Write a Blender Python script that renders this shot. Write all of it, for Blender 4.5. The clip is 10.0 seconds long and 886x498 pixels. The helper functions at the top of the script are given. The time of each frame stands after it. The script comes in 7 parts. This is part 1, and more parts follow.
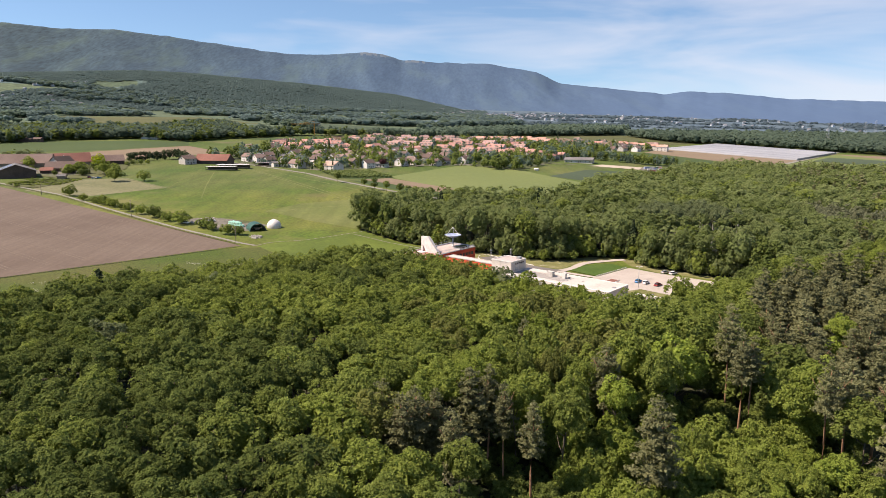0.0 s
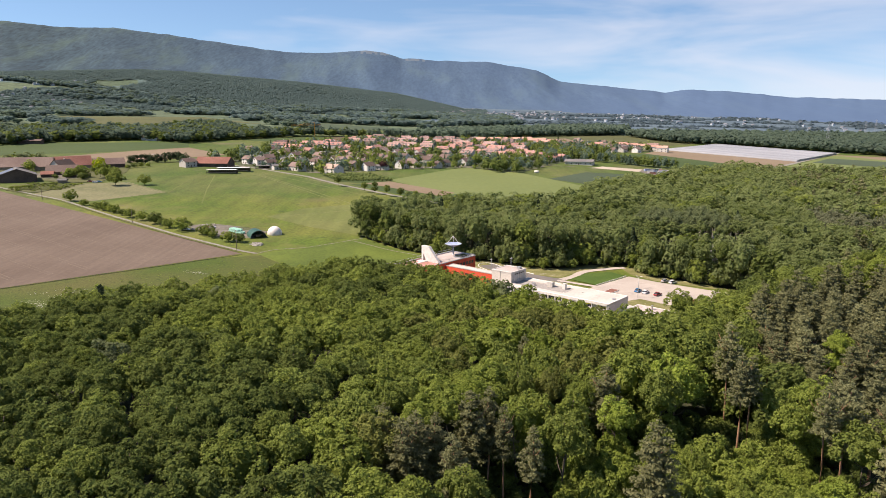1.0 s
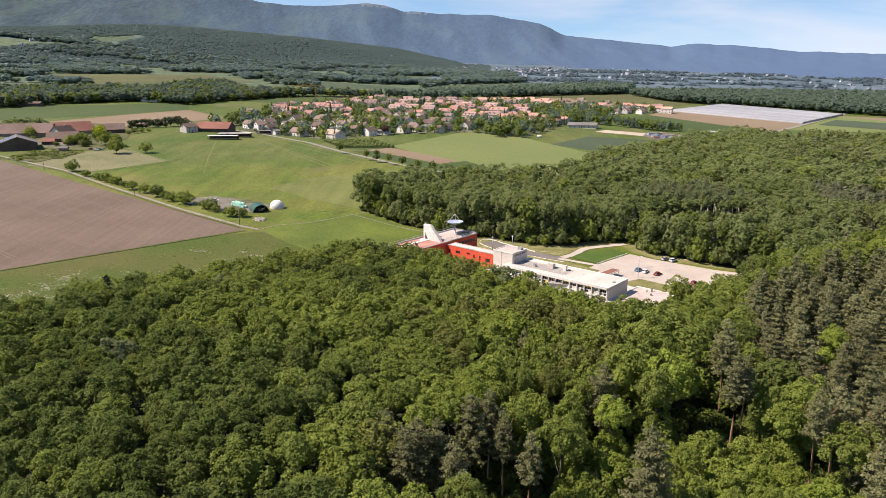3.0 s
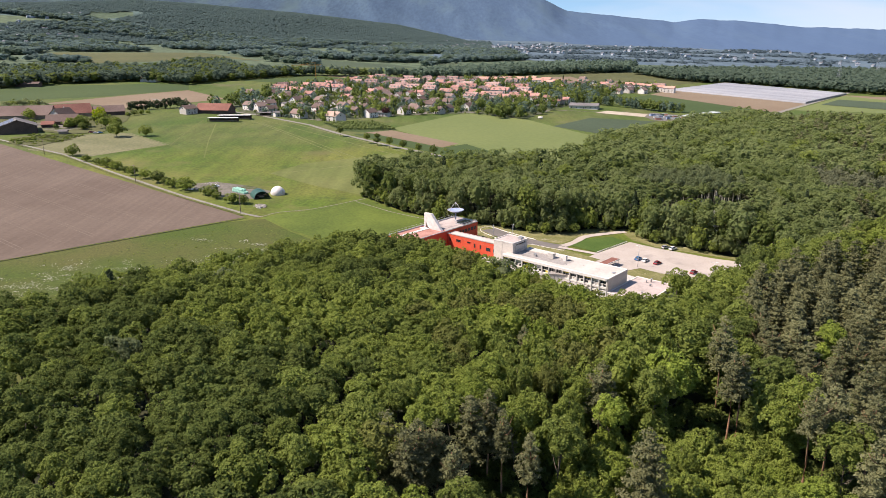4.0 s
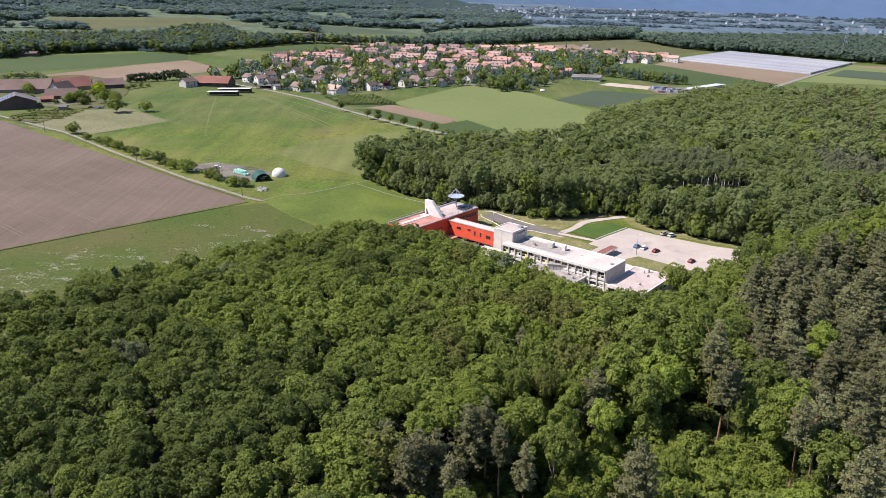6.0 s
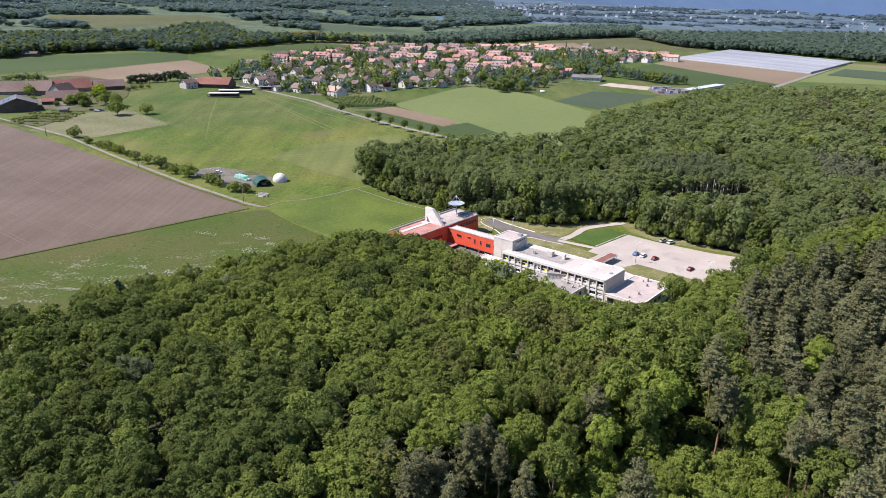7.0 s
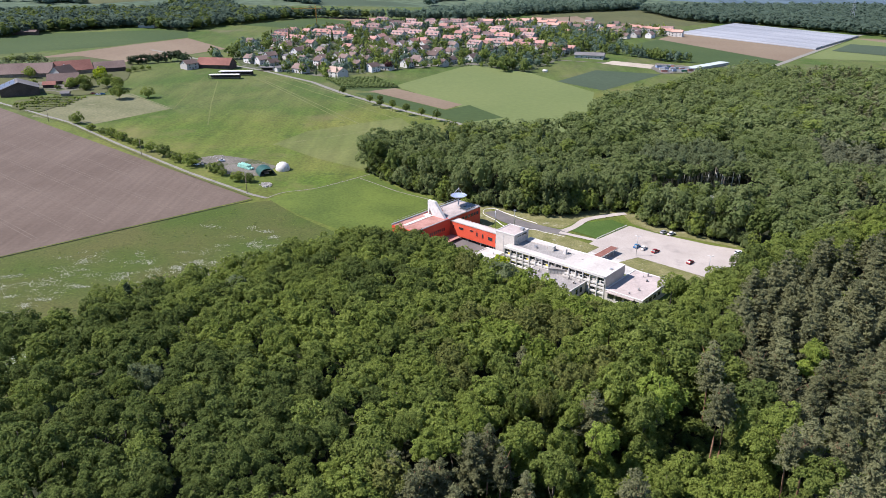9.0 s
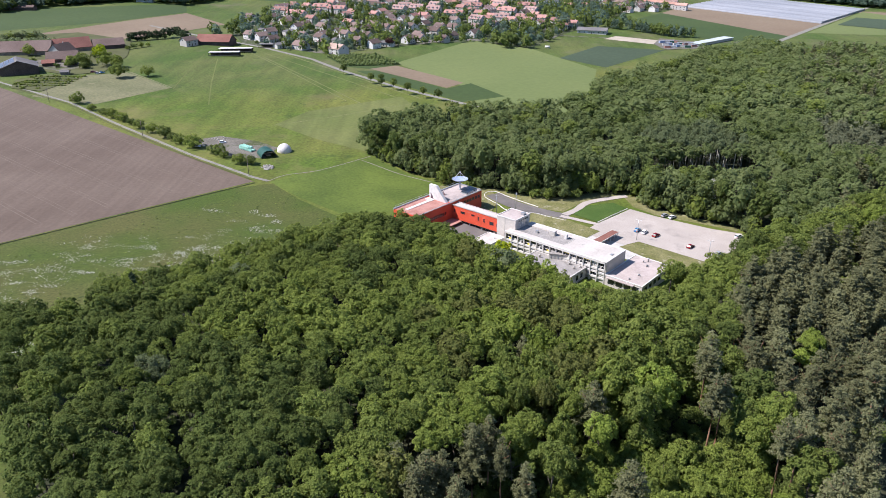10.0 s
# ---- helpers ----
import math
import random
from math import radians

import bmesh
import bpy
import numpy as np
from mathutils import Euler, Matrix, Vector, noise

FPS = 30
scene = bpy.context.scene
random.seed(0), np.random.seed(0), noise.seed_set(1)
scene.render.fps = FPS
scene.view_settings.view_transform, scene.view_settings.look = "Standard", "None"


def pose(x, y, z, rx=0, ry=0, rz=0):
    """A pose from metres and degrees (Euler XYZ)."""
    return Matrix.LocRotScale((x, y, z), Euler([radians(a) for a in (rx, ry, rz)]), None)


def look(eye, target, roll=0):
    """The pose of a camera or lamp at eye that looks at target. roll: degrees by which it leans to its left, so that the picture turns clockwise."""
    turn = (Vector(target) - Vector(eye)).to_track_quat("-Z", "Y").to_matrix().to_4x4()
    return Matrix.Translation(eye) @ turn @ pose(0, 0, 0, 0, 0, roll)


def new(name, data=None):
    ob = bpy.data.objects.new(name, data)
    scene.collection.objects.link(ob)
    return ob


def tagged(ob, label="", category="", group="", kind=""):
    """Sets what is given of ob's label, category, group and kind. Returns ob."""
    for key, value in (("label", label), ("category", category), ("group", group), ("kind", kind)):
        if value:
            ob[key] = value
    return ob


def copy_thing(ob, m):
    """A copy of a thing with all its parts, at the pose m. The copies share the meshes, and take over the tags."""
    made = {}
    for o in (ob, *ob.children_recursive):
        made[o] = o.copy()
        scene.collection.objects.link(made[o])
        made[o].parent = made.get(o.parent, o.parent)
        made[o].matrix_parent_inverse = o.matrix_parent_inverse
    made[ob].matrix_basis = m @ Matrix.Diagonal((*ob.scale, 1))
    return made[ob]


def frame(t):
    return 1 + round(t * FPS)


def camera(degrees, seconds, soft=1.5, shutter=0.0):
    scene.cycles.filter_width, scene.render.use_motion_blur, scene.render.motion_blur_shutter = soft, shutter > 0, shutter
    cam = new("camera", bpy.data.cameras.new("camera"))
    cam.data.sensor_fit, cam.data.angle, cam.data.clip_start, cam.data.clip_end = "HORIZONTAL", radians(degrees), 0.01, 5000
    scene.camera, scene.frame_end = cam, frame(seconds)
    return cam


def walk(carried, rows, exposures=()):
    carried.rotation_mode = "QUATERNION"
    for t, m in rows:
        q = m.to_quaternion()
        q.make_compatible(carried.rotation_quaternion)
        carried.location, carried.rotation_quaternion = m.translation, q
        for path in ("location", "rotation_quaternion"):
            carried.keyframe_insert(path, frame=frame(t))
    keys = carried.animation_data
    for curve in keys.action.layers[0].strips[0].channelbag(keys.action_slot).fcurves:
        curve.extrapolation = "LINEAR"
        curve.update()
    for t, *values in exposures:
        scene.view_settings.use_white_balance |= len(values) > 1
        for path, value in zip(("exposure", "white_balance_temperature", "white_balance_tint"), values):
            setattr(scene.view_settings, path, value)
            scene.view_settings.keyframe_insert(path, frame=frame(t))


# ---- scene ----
cam = camera(64.6, 10.0, soft=0.6)
METRES, EYE, TILT, LEAN, TURN = 51.0, 69.0, -11.0, 0.0, 0.0
ROWS = [
    (0.0, 0.0, 0.0, 0.0, -0.0, 0.0, 0.0),
    (0.5, 0.0003, -0.0077, 0.048, 0.01, -0.04, 0.03),
    (1.0, -0.0005, -0.0155, 0.0987, 0.02, -0.2, 0.02),
    (1.5, -0.0007, -0.0227, 0.147, 0.06, -1.07, 0.02),
    (2.0, -0.0, -0.0304, 0.202, 0.11, -2.05, 0.05),
    (2.5, 0.0018, -0.0375, 0.2497, 0.16, -2.93, 0.03),
    (4.0, 0.0072, -0.0539, 0.3967, 0.29, -5.72, 0.04),
    (4.5, 0.0095, -0.0603, 0.4478, 0.33, -6.65, 0.03),
    (5.0, 0.0124, -0.0683, 0.4964, 0.38, -7.62, -0.03),
    (6.5, 0.0156, -0.0913, 0.6452, 0.42, -8.85, -0.06),
    (7.0, 0.0128, -0.1016, 0.6973, 0.42, -9.0, -0.04),
    (7.5, 0.011, -0.1079, 0.7429, 0.44, -9.16, 0.01),
    (8.0, 0.0103, -0.115, 0.7928, 0.47, -9.43, 0.04),
    (8.5, 0.0103, -0.1222, 0.839, 0.51, -10.26, 0.09),
    (9.0, 0.0112, -0.1281, 0.8898, 0.57, -11.36, 0.14),
    (9.5, 0.0119, -0.1345, 0.9391, 0.63, -12.47, 0.19),
    (10.0, 0.0116, -0.1404, 0.9893, 0.68, -13.57, 0.23),
]
walk(cam, [(t, pose(0, 0, EYE, TILT, LEAN, TURN) @ pose(METRES * x, METRES * y, METRES * z, 90 + pitch, roll, yaw)) for t, x, y, z, yaw, pitch, roll in ROWS], exposures=[(0.0, 0.88, 7450, 20), (2.5, 0.88, 7350, 20), (5.0, 0.86, 6700, 20), (6.5, 0.84, 6350, 20), (10.0, 0.83, 6050, 18)])

# ---- light: clear late-spring sky with thin cirrus, sun from the left ----
SUN_FROM = Vector((-1.0, -0.06, 0.0)).normalized()
SUN_ELEVATION = 51.0
world = bpy.data.worlds.new("sky")
scene.world = world
world.use_nodes = True
wn, wl = world.node_tree.nodes, world.node_tree.links
wn.clear()
sky = wn.new("ShaderNodeTexSky")
sky.sky_type, sky.sun_disc = "NISHITA", False
sky.sun_elevation = radians(SUN_ELEVATION)
sky.sun_rotation = math.atan2(SUN_FROM.x, SUN_FROM.y)
sky.altitude, sky.air_density, sky.dust_density, sky.ozone_density = 450, 1.0, 0.15, 3.0
wc = wn.new("ShaderNodeTexCoord")
wm = wn.new("ShaderNodeMapping")
wm.inputs["Scale"].default_value = (1.6, 1.6, 9.0)
wm.inputs["Rotation"].default_value = (0.0, radians(-7), 0.0)
wnoise = wn.new("ShaderNodeTexNoise")
wnoise.inputs["Scale"].default_value, wnoise.inputs["Detail"].default_value = 1.7, 4.5
wnoise.inputs["Roughness"].default_value, wnoise.inputs["Distortion"].default_value = 0.55, 0.35
wr = wn.new("ShaderNodeValToRGB")
wr.color_ramp.elements[0].position, wr.color_ramp.elements[1].position = 0.47, 0.78
wr.color_ramp.elements[1].color = (0.62, 0.62, 0.62, 1)
wmix = wn.new("ShaderNodeMix")
wmix.data_type = "RGBA"
wmix.inputs["B"].default_value = (5.2, 5.9, 6.9, 1)
wb = wn.new("ShaderNodeBackground")
wb.inputs["Strength"].default_value = 0.084
wo = wn.new("ShaderNodeOutputWorld")
wl.new(wc.outputs["Generated"], wm.inputs["Vector"])
wl.new(wm.outputs["Vector"], wnoise.inputs["Vector"])
wd = wn.new("ShaderNodeVectorMath")
wd.operation = "DOT_PRODUCT"
wd.inputs[1].default_value = (0.3, 0.05, -0.25)
wa = wn.new("ShaderNodeMath")
wa.operation = "ADD"
wl.new(wc.outputs["Generated"], wd.inputs[0])
wl.new(wd.outputs["Value"], wa.inputs[0])
wl.new(wnoise.outputs["Fac"], wa.inputs[1])
wl.new(wa.outputs["Value"], wr.inputs["Fac"])
wup = wn.new("ShaderNodeMapping")
wup.inputs["Location"].default_value = (0.0, 0.0, 0.085)
wl.new(wc.outputs["Generated"], wup.inputs["Vector"])
wl.new(wup.outputs["Vector"], sky.inputs["Vector"])
wl.new(wr.outputs["Color"], wmix.inputs["Factor"])
wt = wn.new("ShaderNodeMix")
wt.data_type, wt.blend_type = "RGBA", "MULTIPLY"
wt.inputs["Factor"].default_value = 1.0
wt.inputs["B"].default_value = (0.8, 0.98, 1.06, 1)
wl.new(sky.outputs["Color"], wt.inputs["A"])
wl.new(wt.outputs["Result"], wmix.inputs["A"])
wl.new(wmix.outputs["Result"], wb.inputs["Color"])
wl.new(wb.outputs["Background"], wo.inputs["Surface"])

sun = new("sun", bpy.data.lights.new("sun", "SUN"))
sun.data.energy, sun.data.angle, sun.data.color = 4.8, radians(0.55), (1.0, 0.94, 0.85)
sun_way = Vector((SUN_FROM.x * math.cos(radians(SUN_ELEVATION)), SUN_FROM.y * math.cos(radians(SUN_ELEVATION)), math.sin(radians(SUN_ELEVATION))))
sun.matrix_world = look(sun_way * 300, (0, 0, 0))

# ---- materials ----


def surface(name, a, b, scale=0.2, fine=3.0, amount=0.35, rough=0.85, bump=0.0, metal=0.0, stripes=None, third=None, own=0.0, squeeze=None):
    """Two colours mixed by broad noise and darkened or lightened by fine noise; stripes: (degrees, period, strength)."""
    m = bpy.data.materials.new(name)
    m.use_nodes = True
    n, l = m.node_tree.nodes, m.node_tree.links
    p = n["Principled BSDF"]
    p.inputs["Roughness"].default_value, p.inputs["Metallic"].default_value = rough, metal
    p.inputs["Specular IOR Level"].default_value = 0.25
    g = n.new("ShaderNodeNewGeometry")
    where = g.outputs["Position"]
    if squeeze:
        sq = n.new("ShaderNodeMapping")
        sq.inputs["Scale"].default_value = squeeze
        l.new(where, sq.inputs["Vector"])
        where = sq.outputs["Vector"]
    big = n.new("ShaderNodeTexNoise")
    big.inputs["Scale"].default_value, big.inputs["Detail"].default_value = scale, 5.0
    l.new(where, big.inputs["Vector"])
    r = n.new("ShaderNodeValToRGB")
    r.color_ramp.elements[0].position, r.color_ramp.elements[1].position = 0.35, 0.65
    r.color_ramp.elements[0].color, r.color_ramp.elements[1].color = (*a, 1), (*b, 1)
    l.new(big.outputs["Fac"], r.inputs["Fac"])
    small = n.new("ShaderNodeTexNoise")
    small.inputs["Scale"].default_value, small.inputs["Detail"].default_value = fine, 3.0
    l.new(where, small.inputs["Vector"])
    f = n.new("ShaderNodeMapRange")
    f.inputs["From Min"].default_value, f.inputs["From Max"].default_value = 0.3, 0.7
    f.inputs["To Min"].default_value, f.inputs["To Max"].default_value = 1 - amount, 1 + amount
    l.new(small.outputs["Fac"], f.inputs["Value"])
    v = n.new("ShaderNodeVectorMath")
    v.operation = "SCALE"
    l.new(r.outputs["Color"], v.inputs[0])
    l.new(f.outputs["Result"], v.inputs["Scale"])
    out = v.outputs["Vector"]
    if third:
        colour, tscale, low, high = third
        t3 = n.new("ShaderNodeTexNoise")
        t3.inputs["Scale"].default_value, t3.inputs["Detail"].default_value, t3.inputs["Roughness"].default_value = tscale, 8.0, 0.65
        l.new(where, t3.inputs["Vector"])
        r3 = n.new("ShaderNodeMapRange")
        r3.inputs["From Min"].default_value, r3.inputs["From Max"].default_value = low, high
        l.new(t3.outputs["Fac"], r3.inputs["Value"])
        x3 = n.new("ShaderNodeMix")
        x3.data_type = "RGBA"
        x3.inputs["B"].default_value = (*colour, 1)
        l.new(r3.outputs["Result"], x3.inputs["Factor"])
        l.new(out, x3.inputs["A"])
        out = x3.outputs["Result"]
    if stripes:
        angle, period, strength = stripes
        mp = n.new("ShaderNodeMapping")
        mp.inputs["Rotation"].default_value = (0, 0, radians(angle))
        mp.inputs["Scale"].default_value = (1 / period, 0.012, 0.0)
        l.new(g.outputs["Position"], mp.inputs["Vector"])
        sn = n.new("ShaderNodeTexNoise")
        sn.inputs["Scale"].default_value, sn.inputs["Detail"].default_value = 1.0, 3.0
        l.new(mp.outputs["Vector"], sn.inputs["Vector"])
        sr = n.new("ShaderNodeMapRange")
        sr.inputs["From Min"].default_value, sr.inputs["From Max"].default_value = 0.35, 0.65
        sr.inputs["To Min"].default_value, sr.inputs["To Max"].default_value = 1 - strength, 1 + strength
        l.new(sn.outputs["Fac"], sr.inputs["Value"])
        v2 = n.new("ShaderNodeVectorMath")
        v2.operation = "SCALE"
        l.new(out, v2.inputs[0])
        l.new(sr.outputs["Result"], v2.inputs["Scale"])
        out = v2.outputs["Vector"]
    if own:
        oi = n.new("ShaderNodeObjectInfo")
        om = n.new("ShaderNodeMapRange")
        om.inputs["To Min"].default_value, om.inputs["To Max"].default_value = 1 - own, 1 + own
        l.new(oi.outputs["Random"], om.inputs["Value"])
        v4 = n.new("ShaderNodeVectorMath")
        v4.operation = "SCALE"
        l.new(out, v4.inputs[0])
        l.new(om.outputs["Result"], v4.inputs["Scale"])
        out = v4.outputs["Vector"]
    l.new(out, p.inputs["Base Color"])
    if bump:
        bp = n.new("ShaderNodeBump")
        bp.inputs["Strength"].default_value, bp.inputs["Distance"].default_value = 1.0, bump
        l.new(small.outputs["Fac"], bp.inputs["Height"])
        l.new(bp.outputs["Normal"], p.inputs["Normal"])
    return m


def foliage(name, dark, light, through_light=0.3, own=0.25, grain=0.0):
    """Leaves: each spray takes a colour between two, each tree leans to one of them, some light passes through; grain: leaf-size mottling and relief."""
    m = bpy.data.materials.new(name)
    m.use_nodes = True
    n, l = m.node_tree.nodes, m.node_tree.links
    p = n["Principled BSDF"]
    p.inputs["Roughness"].default_value, p.inputs["Specular IOR Level"].default_value = 0.7, 0.04
    g = n.new("ShaderNodeNewGeometry")
    oi = n.new("ShaderNodeObjectInfo")
    spot = n.new("ShaderNodeTexNoise")
    spot.inputs["Scale"].default_value, spot.inputs["Detail"].default_value = 0.13, 2.0
    l.new(g.outputs["Position"], spot.inputs["Vector"])
    s1 = n.new("ShaderNodeMapRange")
    s1.inputs["From Min"].default_value, s1.inputs["From Max"].default_value = 0.3, 0.7
    s1.inputs["To Min"].default_value, s1.inputs["To Max"].default_value = -0.35, 0.35
    l.new(spot.outputs["Fac"], s1.inputs["Value"])
    add = n.new("ShaderNodeMath")
    add.operation = "ADD"
    add.use_clamp = True
    l.new(g.outputs["Random Per Island"], add.inputs[0])
    l.new(s1.outputs["Result"], add.inputs[1])
    mix = n.new("ShaderNodeMix")
    mix.data_type = "RGBA"
    mix.inputs["A"].default_value, mix.inputs["B"].default_value = (*dark, 1), (*light, 1)
    l.new(add.outputs["Value"], mix.inputs["Factor"])
    om = n.new("ShaderNodeMapRange")
    om.inputs["To Min"].default_value, om.inputs["To Max"].default_value = 1 - own, 1 + own
    l.new(oi.outputs["Random"], om.inputs["Value"])
    v = n.new("ShaderNodeVectorMath")
    v.operation = "SCALE"
    l.new(mix.outputs["Result"], v.inputs[0])
    l.new(om.outputs["Result"], v.inputs["Scale"])
    out = v.outputs["Vector"]
    tr = n.new("ShaderNodeBsdfTranslucent")
    if grain:
        fleck = n.new("ShaderNodeTexNoise")
        fleck.inputs["Scale"].default_value, fleck.inputs["Detail"].default_value = 3.2, 2.0
        l.new(g.outputs["Position"], fleck.inputs["Vector"])
        fr = n.new("ShaderNodeMapRange")
        fr.inputs["From Min"].default_value, fr.inputs["From Max"].default_value = 0.32, 0.68
        fr.inputs["To Min"].default_value, fr.inputs["To Max"].default_value = 1 - grain, 1 + grain
        l.new(fleck.outputs["Fac"], fr.inputs["Value"])
        v2 = n.new("ShaderNodeVectorMath")
        v2.operation = "SCALE"
        l.new(out, v2.inputs[0])
        l.new(fr.outputs["Result"], v2.inputs["Scale"])
        out = v2.outputs["Vector"]
        bp = n.new("ShaderNodeBump")
        bp.inputs["Strength"].default_value, bp.inputs["Distance"].default_value = 0.7, 0.25
        l.new(fleck.outputs["Fac"], bp.inputs["Height"])
        l.new(bp.outputs["Normal"], p.inputs["Normal"])
    l.new(out, p.inputs["Base Color"])
    l.new(out, tr.inputs["Color"])
    ms = n.new("ShaderNodeMixShader")
    ms.inputs["Fac"].default_value = through_light
    l.new(p.outputs["BSDF"], ms.inputs[1])
    l.new(tr.outputs["BSDF"], ms.inputs[2])
    l.new(ms.outputs["Shader"], n["Material Output"].inputs["Surface"])
    return m


def plain(name, c, rough=0.5, metal=0.0, spec=0.4):
    m = surface(name, tuple(x * 0.9 for x in c), tuple(min(1, x * 1.06) for x in c), 0.8, 7.0, 0.06, rough, 0.0, metal)
    m.node_tree.nodes["Principled BSDF"].inputs["Specular IOR Level"].default_value = spec
    return m


GRASS = surface("meadow_grass", (0.064, 0.1, 0.011), (0.116, 0.126, 0.025), 0.02, 0.6, 0.25, 0.9, 0.0, third=((0.135, 0.122, 0.045), 0.016, 0.54, 0.7), stripes=(38, 9.0, 0.12))
GRASS_N, GRASS_L = GRASS.node_tree.nodes, GRASS.node_tree.links
gp = GRASS_N["Principled BSDF"]
was = gp.inputs["Base Color"].links[0].from_socket
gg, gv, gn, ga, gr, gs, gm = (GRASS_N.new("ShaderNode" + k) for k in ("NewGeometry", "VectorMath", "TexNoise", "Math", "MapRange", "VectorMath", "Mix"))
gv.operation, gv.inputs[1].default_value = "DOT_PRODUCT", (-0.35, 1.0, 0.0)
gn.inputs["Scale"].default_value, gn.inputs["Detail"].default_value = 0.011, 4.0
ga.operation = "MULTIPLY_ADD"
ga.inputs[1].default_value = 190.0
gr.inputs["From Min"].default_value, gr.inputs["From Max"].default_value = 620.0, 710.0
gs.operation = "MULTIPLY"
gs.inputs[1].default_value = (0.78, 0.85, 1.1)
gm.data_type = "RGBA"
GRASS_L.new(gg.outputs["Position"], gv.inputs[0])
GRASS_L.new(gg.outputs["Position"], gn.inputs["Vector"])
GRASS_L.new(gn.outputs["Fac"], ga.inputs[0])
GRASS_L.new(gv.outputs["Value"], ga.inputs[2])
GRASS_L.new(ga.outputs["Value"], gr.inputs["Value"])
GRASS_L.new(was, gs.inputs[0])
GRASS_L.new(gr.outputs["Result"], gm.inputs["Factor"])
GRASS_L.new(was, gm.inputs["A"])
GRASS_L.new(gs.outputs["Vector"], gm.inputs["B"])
gk, gt, gd = (GRASS_N.new("ShaderNode" + k) for k in ("TexNoise", "MapRange", "Mix"))
gk.inputs["Scale"].default_value, gk.inputs["Detail"].default_value, gk.inputs["Roughness"].default_value = 0.09, 8.0, 0.72
gt.inputs["From Min"].default_value, gt.inputs["From Max"].default_value, gt.inputs["To Max"].default_value = 0.58, 0.68, 0.8
gd.data_type = "RGBA"
gd.inputs["B"].default_value = (0.04, 0.066, 0.013, 1)
GRASS_L.new(gg.outputs["Position"], gk.inputs["Vector"])
GRASS_L.new(gk.outputs["Fac"], gt.inputs["Value"])
GRASS_L.new(gt.outputs["Result"], gd.inputs["Factor"])
GRASS_L.new(gm.outputs["Result"], gd.inputs["A"])
GRASS_L.new(gd.outputs["Result"], gp.inputs["Base Color"])
# Far ground: bluish distance haze is put into these colours, least in FARLAND.
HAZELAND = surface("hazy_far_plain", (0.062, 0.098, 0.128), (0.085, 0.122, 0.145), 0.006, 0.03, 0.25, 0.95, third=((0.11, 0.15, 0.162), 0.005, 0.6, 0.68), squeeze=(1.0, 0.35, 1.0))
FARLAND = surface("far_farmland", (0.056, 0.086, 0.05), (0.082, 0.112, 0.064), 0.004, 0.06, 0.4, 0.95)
HILLWOOD = surface("hazed_hillside_forest", (0.058, 0.096, 0.09), (0.076, 0.116, 0.106), 0.006, 0.075, 0.4, 0.95, 4.0)
FLOWERS = surface("weedy_meadow", (0.05, 0.077, 0.011), (0.077, 0.08, 0.022), 0.03, 1.4, 0.3, 0.95, 0.0, third=((0.026, 0.042, 0.009), 0.5, 0.6, 0.68))
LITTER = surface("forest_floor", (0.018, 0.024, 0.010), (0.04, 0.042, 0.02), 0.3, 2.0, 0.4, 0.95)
SOIL = surface("ploughed_soil", (0.104, 0.077, 0.059), (0.130, 0.099, 0.077), 0.02, 0.7, 0.08, 0.95, 0.0, stripes=(48, 3.0, 0.07))
TRACK = surface("pale_track", (0.180, 0.171, 0.142), (0.223, 0.215, 0.184), 0.2, 1.5, 0.15, 0.95)
PADDOCK = surface("dry_paddock", (0.112, 0.118, 0.056), (0.158, 0.154, 0.082), 0.03, 0.6, 0.2, 0.95, third=((0.2, 0.185, 0.11), 0.05, 0.6, 0.75))
CROP = surface("young_cereal", (0.110, 0.141, 0.045), (0.129, 0.157, 0.052), 0.008, 0.3, 0.07, 0.9)
CROP_DARK = surface("green_crop", (0.038, 0.064, 0.017), (0.049, 0.075, 0.021), 0.01, 0.3, 0.1, 0.9)
CROP_BLUE = surface("blue_green_crop", (0.045, 0.066, 0.036), (0.052, 0.076, 0.042), 0.01, 0.3, 0.1, 0.9)
TANFIELD = surface("bare_tan_field", (0.167, 0.124, 0.083), (0.194, 0.150, 0.101), 0.01, 0.3, 0.08, 0.95)
OLIVE = surface("olive_pasture", (0.068, 0.076, 0.029), (0.089, 0.092, 0.036), 0.008, 0.1, 0.15, 0.95)
YARD = surface("garden_and_yard_ground", (0.042, 0.058, 0.022), (0.066, 0.078, 0.034), 0.05, 0.4, 0.3, 0.95, third=((0.15, 0.138, 0.118), 0.06, 0.54, 0.6))
GRAVEL = surface("grey_gravel", (0.120, 0.111, 0.089), (0.161, 0.147, 0.125), 0.1, 1.0, 0.25, 0.95, third=((0.058, 0.071, 0.022), 0.07, 0.52, 0.62))
PARKING = surface("worn_pale_asphalt", (0.34, 0.3, 0.265), (0.4, 0.355, 0.315), 0.08, 2.0, 0.1, 0.9, third=((0.28, 0.25, 0.225), 0.13, 0.56, 0.7))
ASPHALT = surface("grey_asphalt", (0.12, 0.11, 0.104), (0.155, 0.142, 0.132), 0.15, 3.0, 0.12, 0.9)
CONCRETE = surface("pale_concrete", (0.400, 0.384, 0.352), (0.480, 0.456, 0.424), 0.2, 2.0, 0.12, 0.85)
LAWN = surface("dark_lawn", (0.042, 0.082, 0.013), (0.062, 0.104, 0.02), 0.08, 1.5, 0.2, 0.9)
DRYGRASS = surface("dry_grass", (0.12, 0.122, 0.04), (0.19, 0.178, 0.08), 0.12, 1.5, 0.3, 0.95, third=((0.32, 0.3, 0.22), 0.35, 0.58, 0.72))
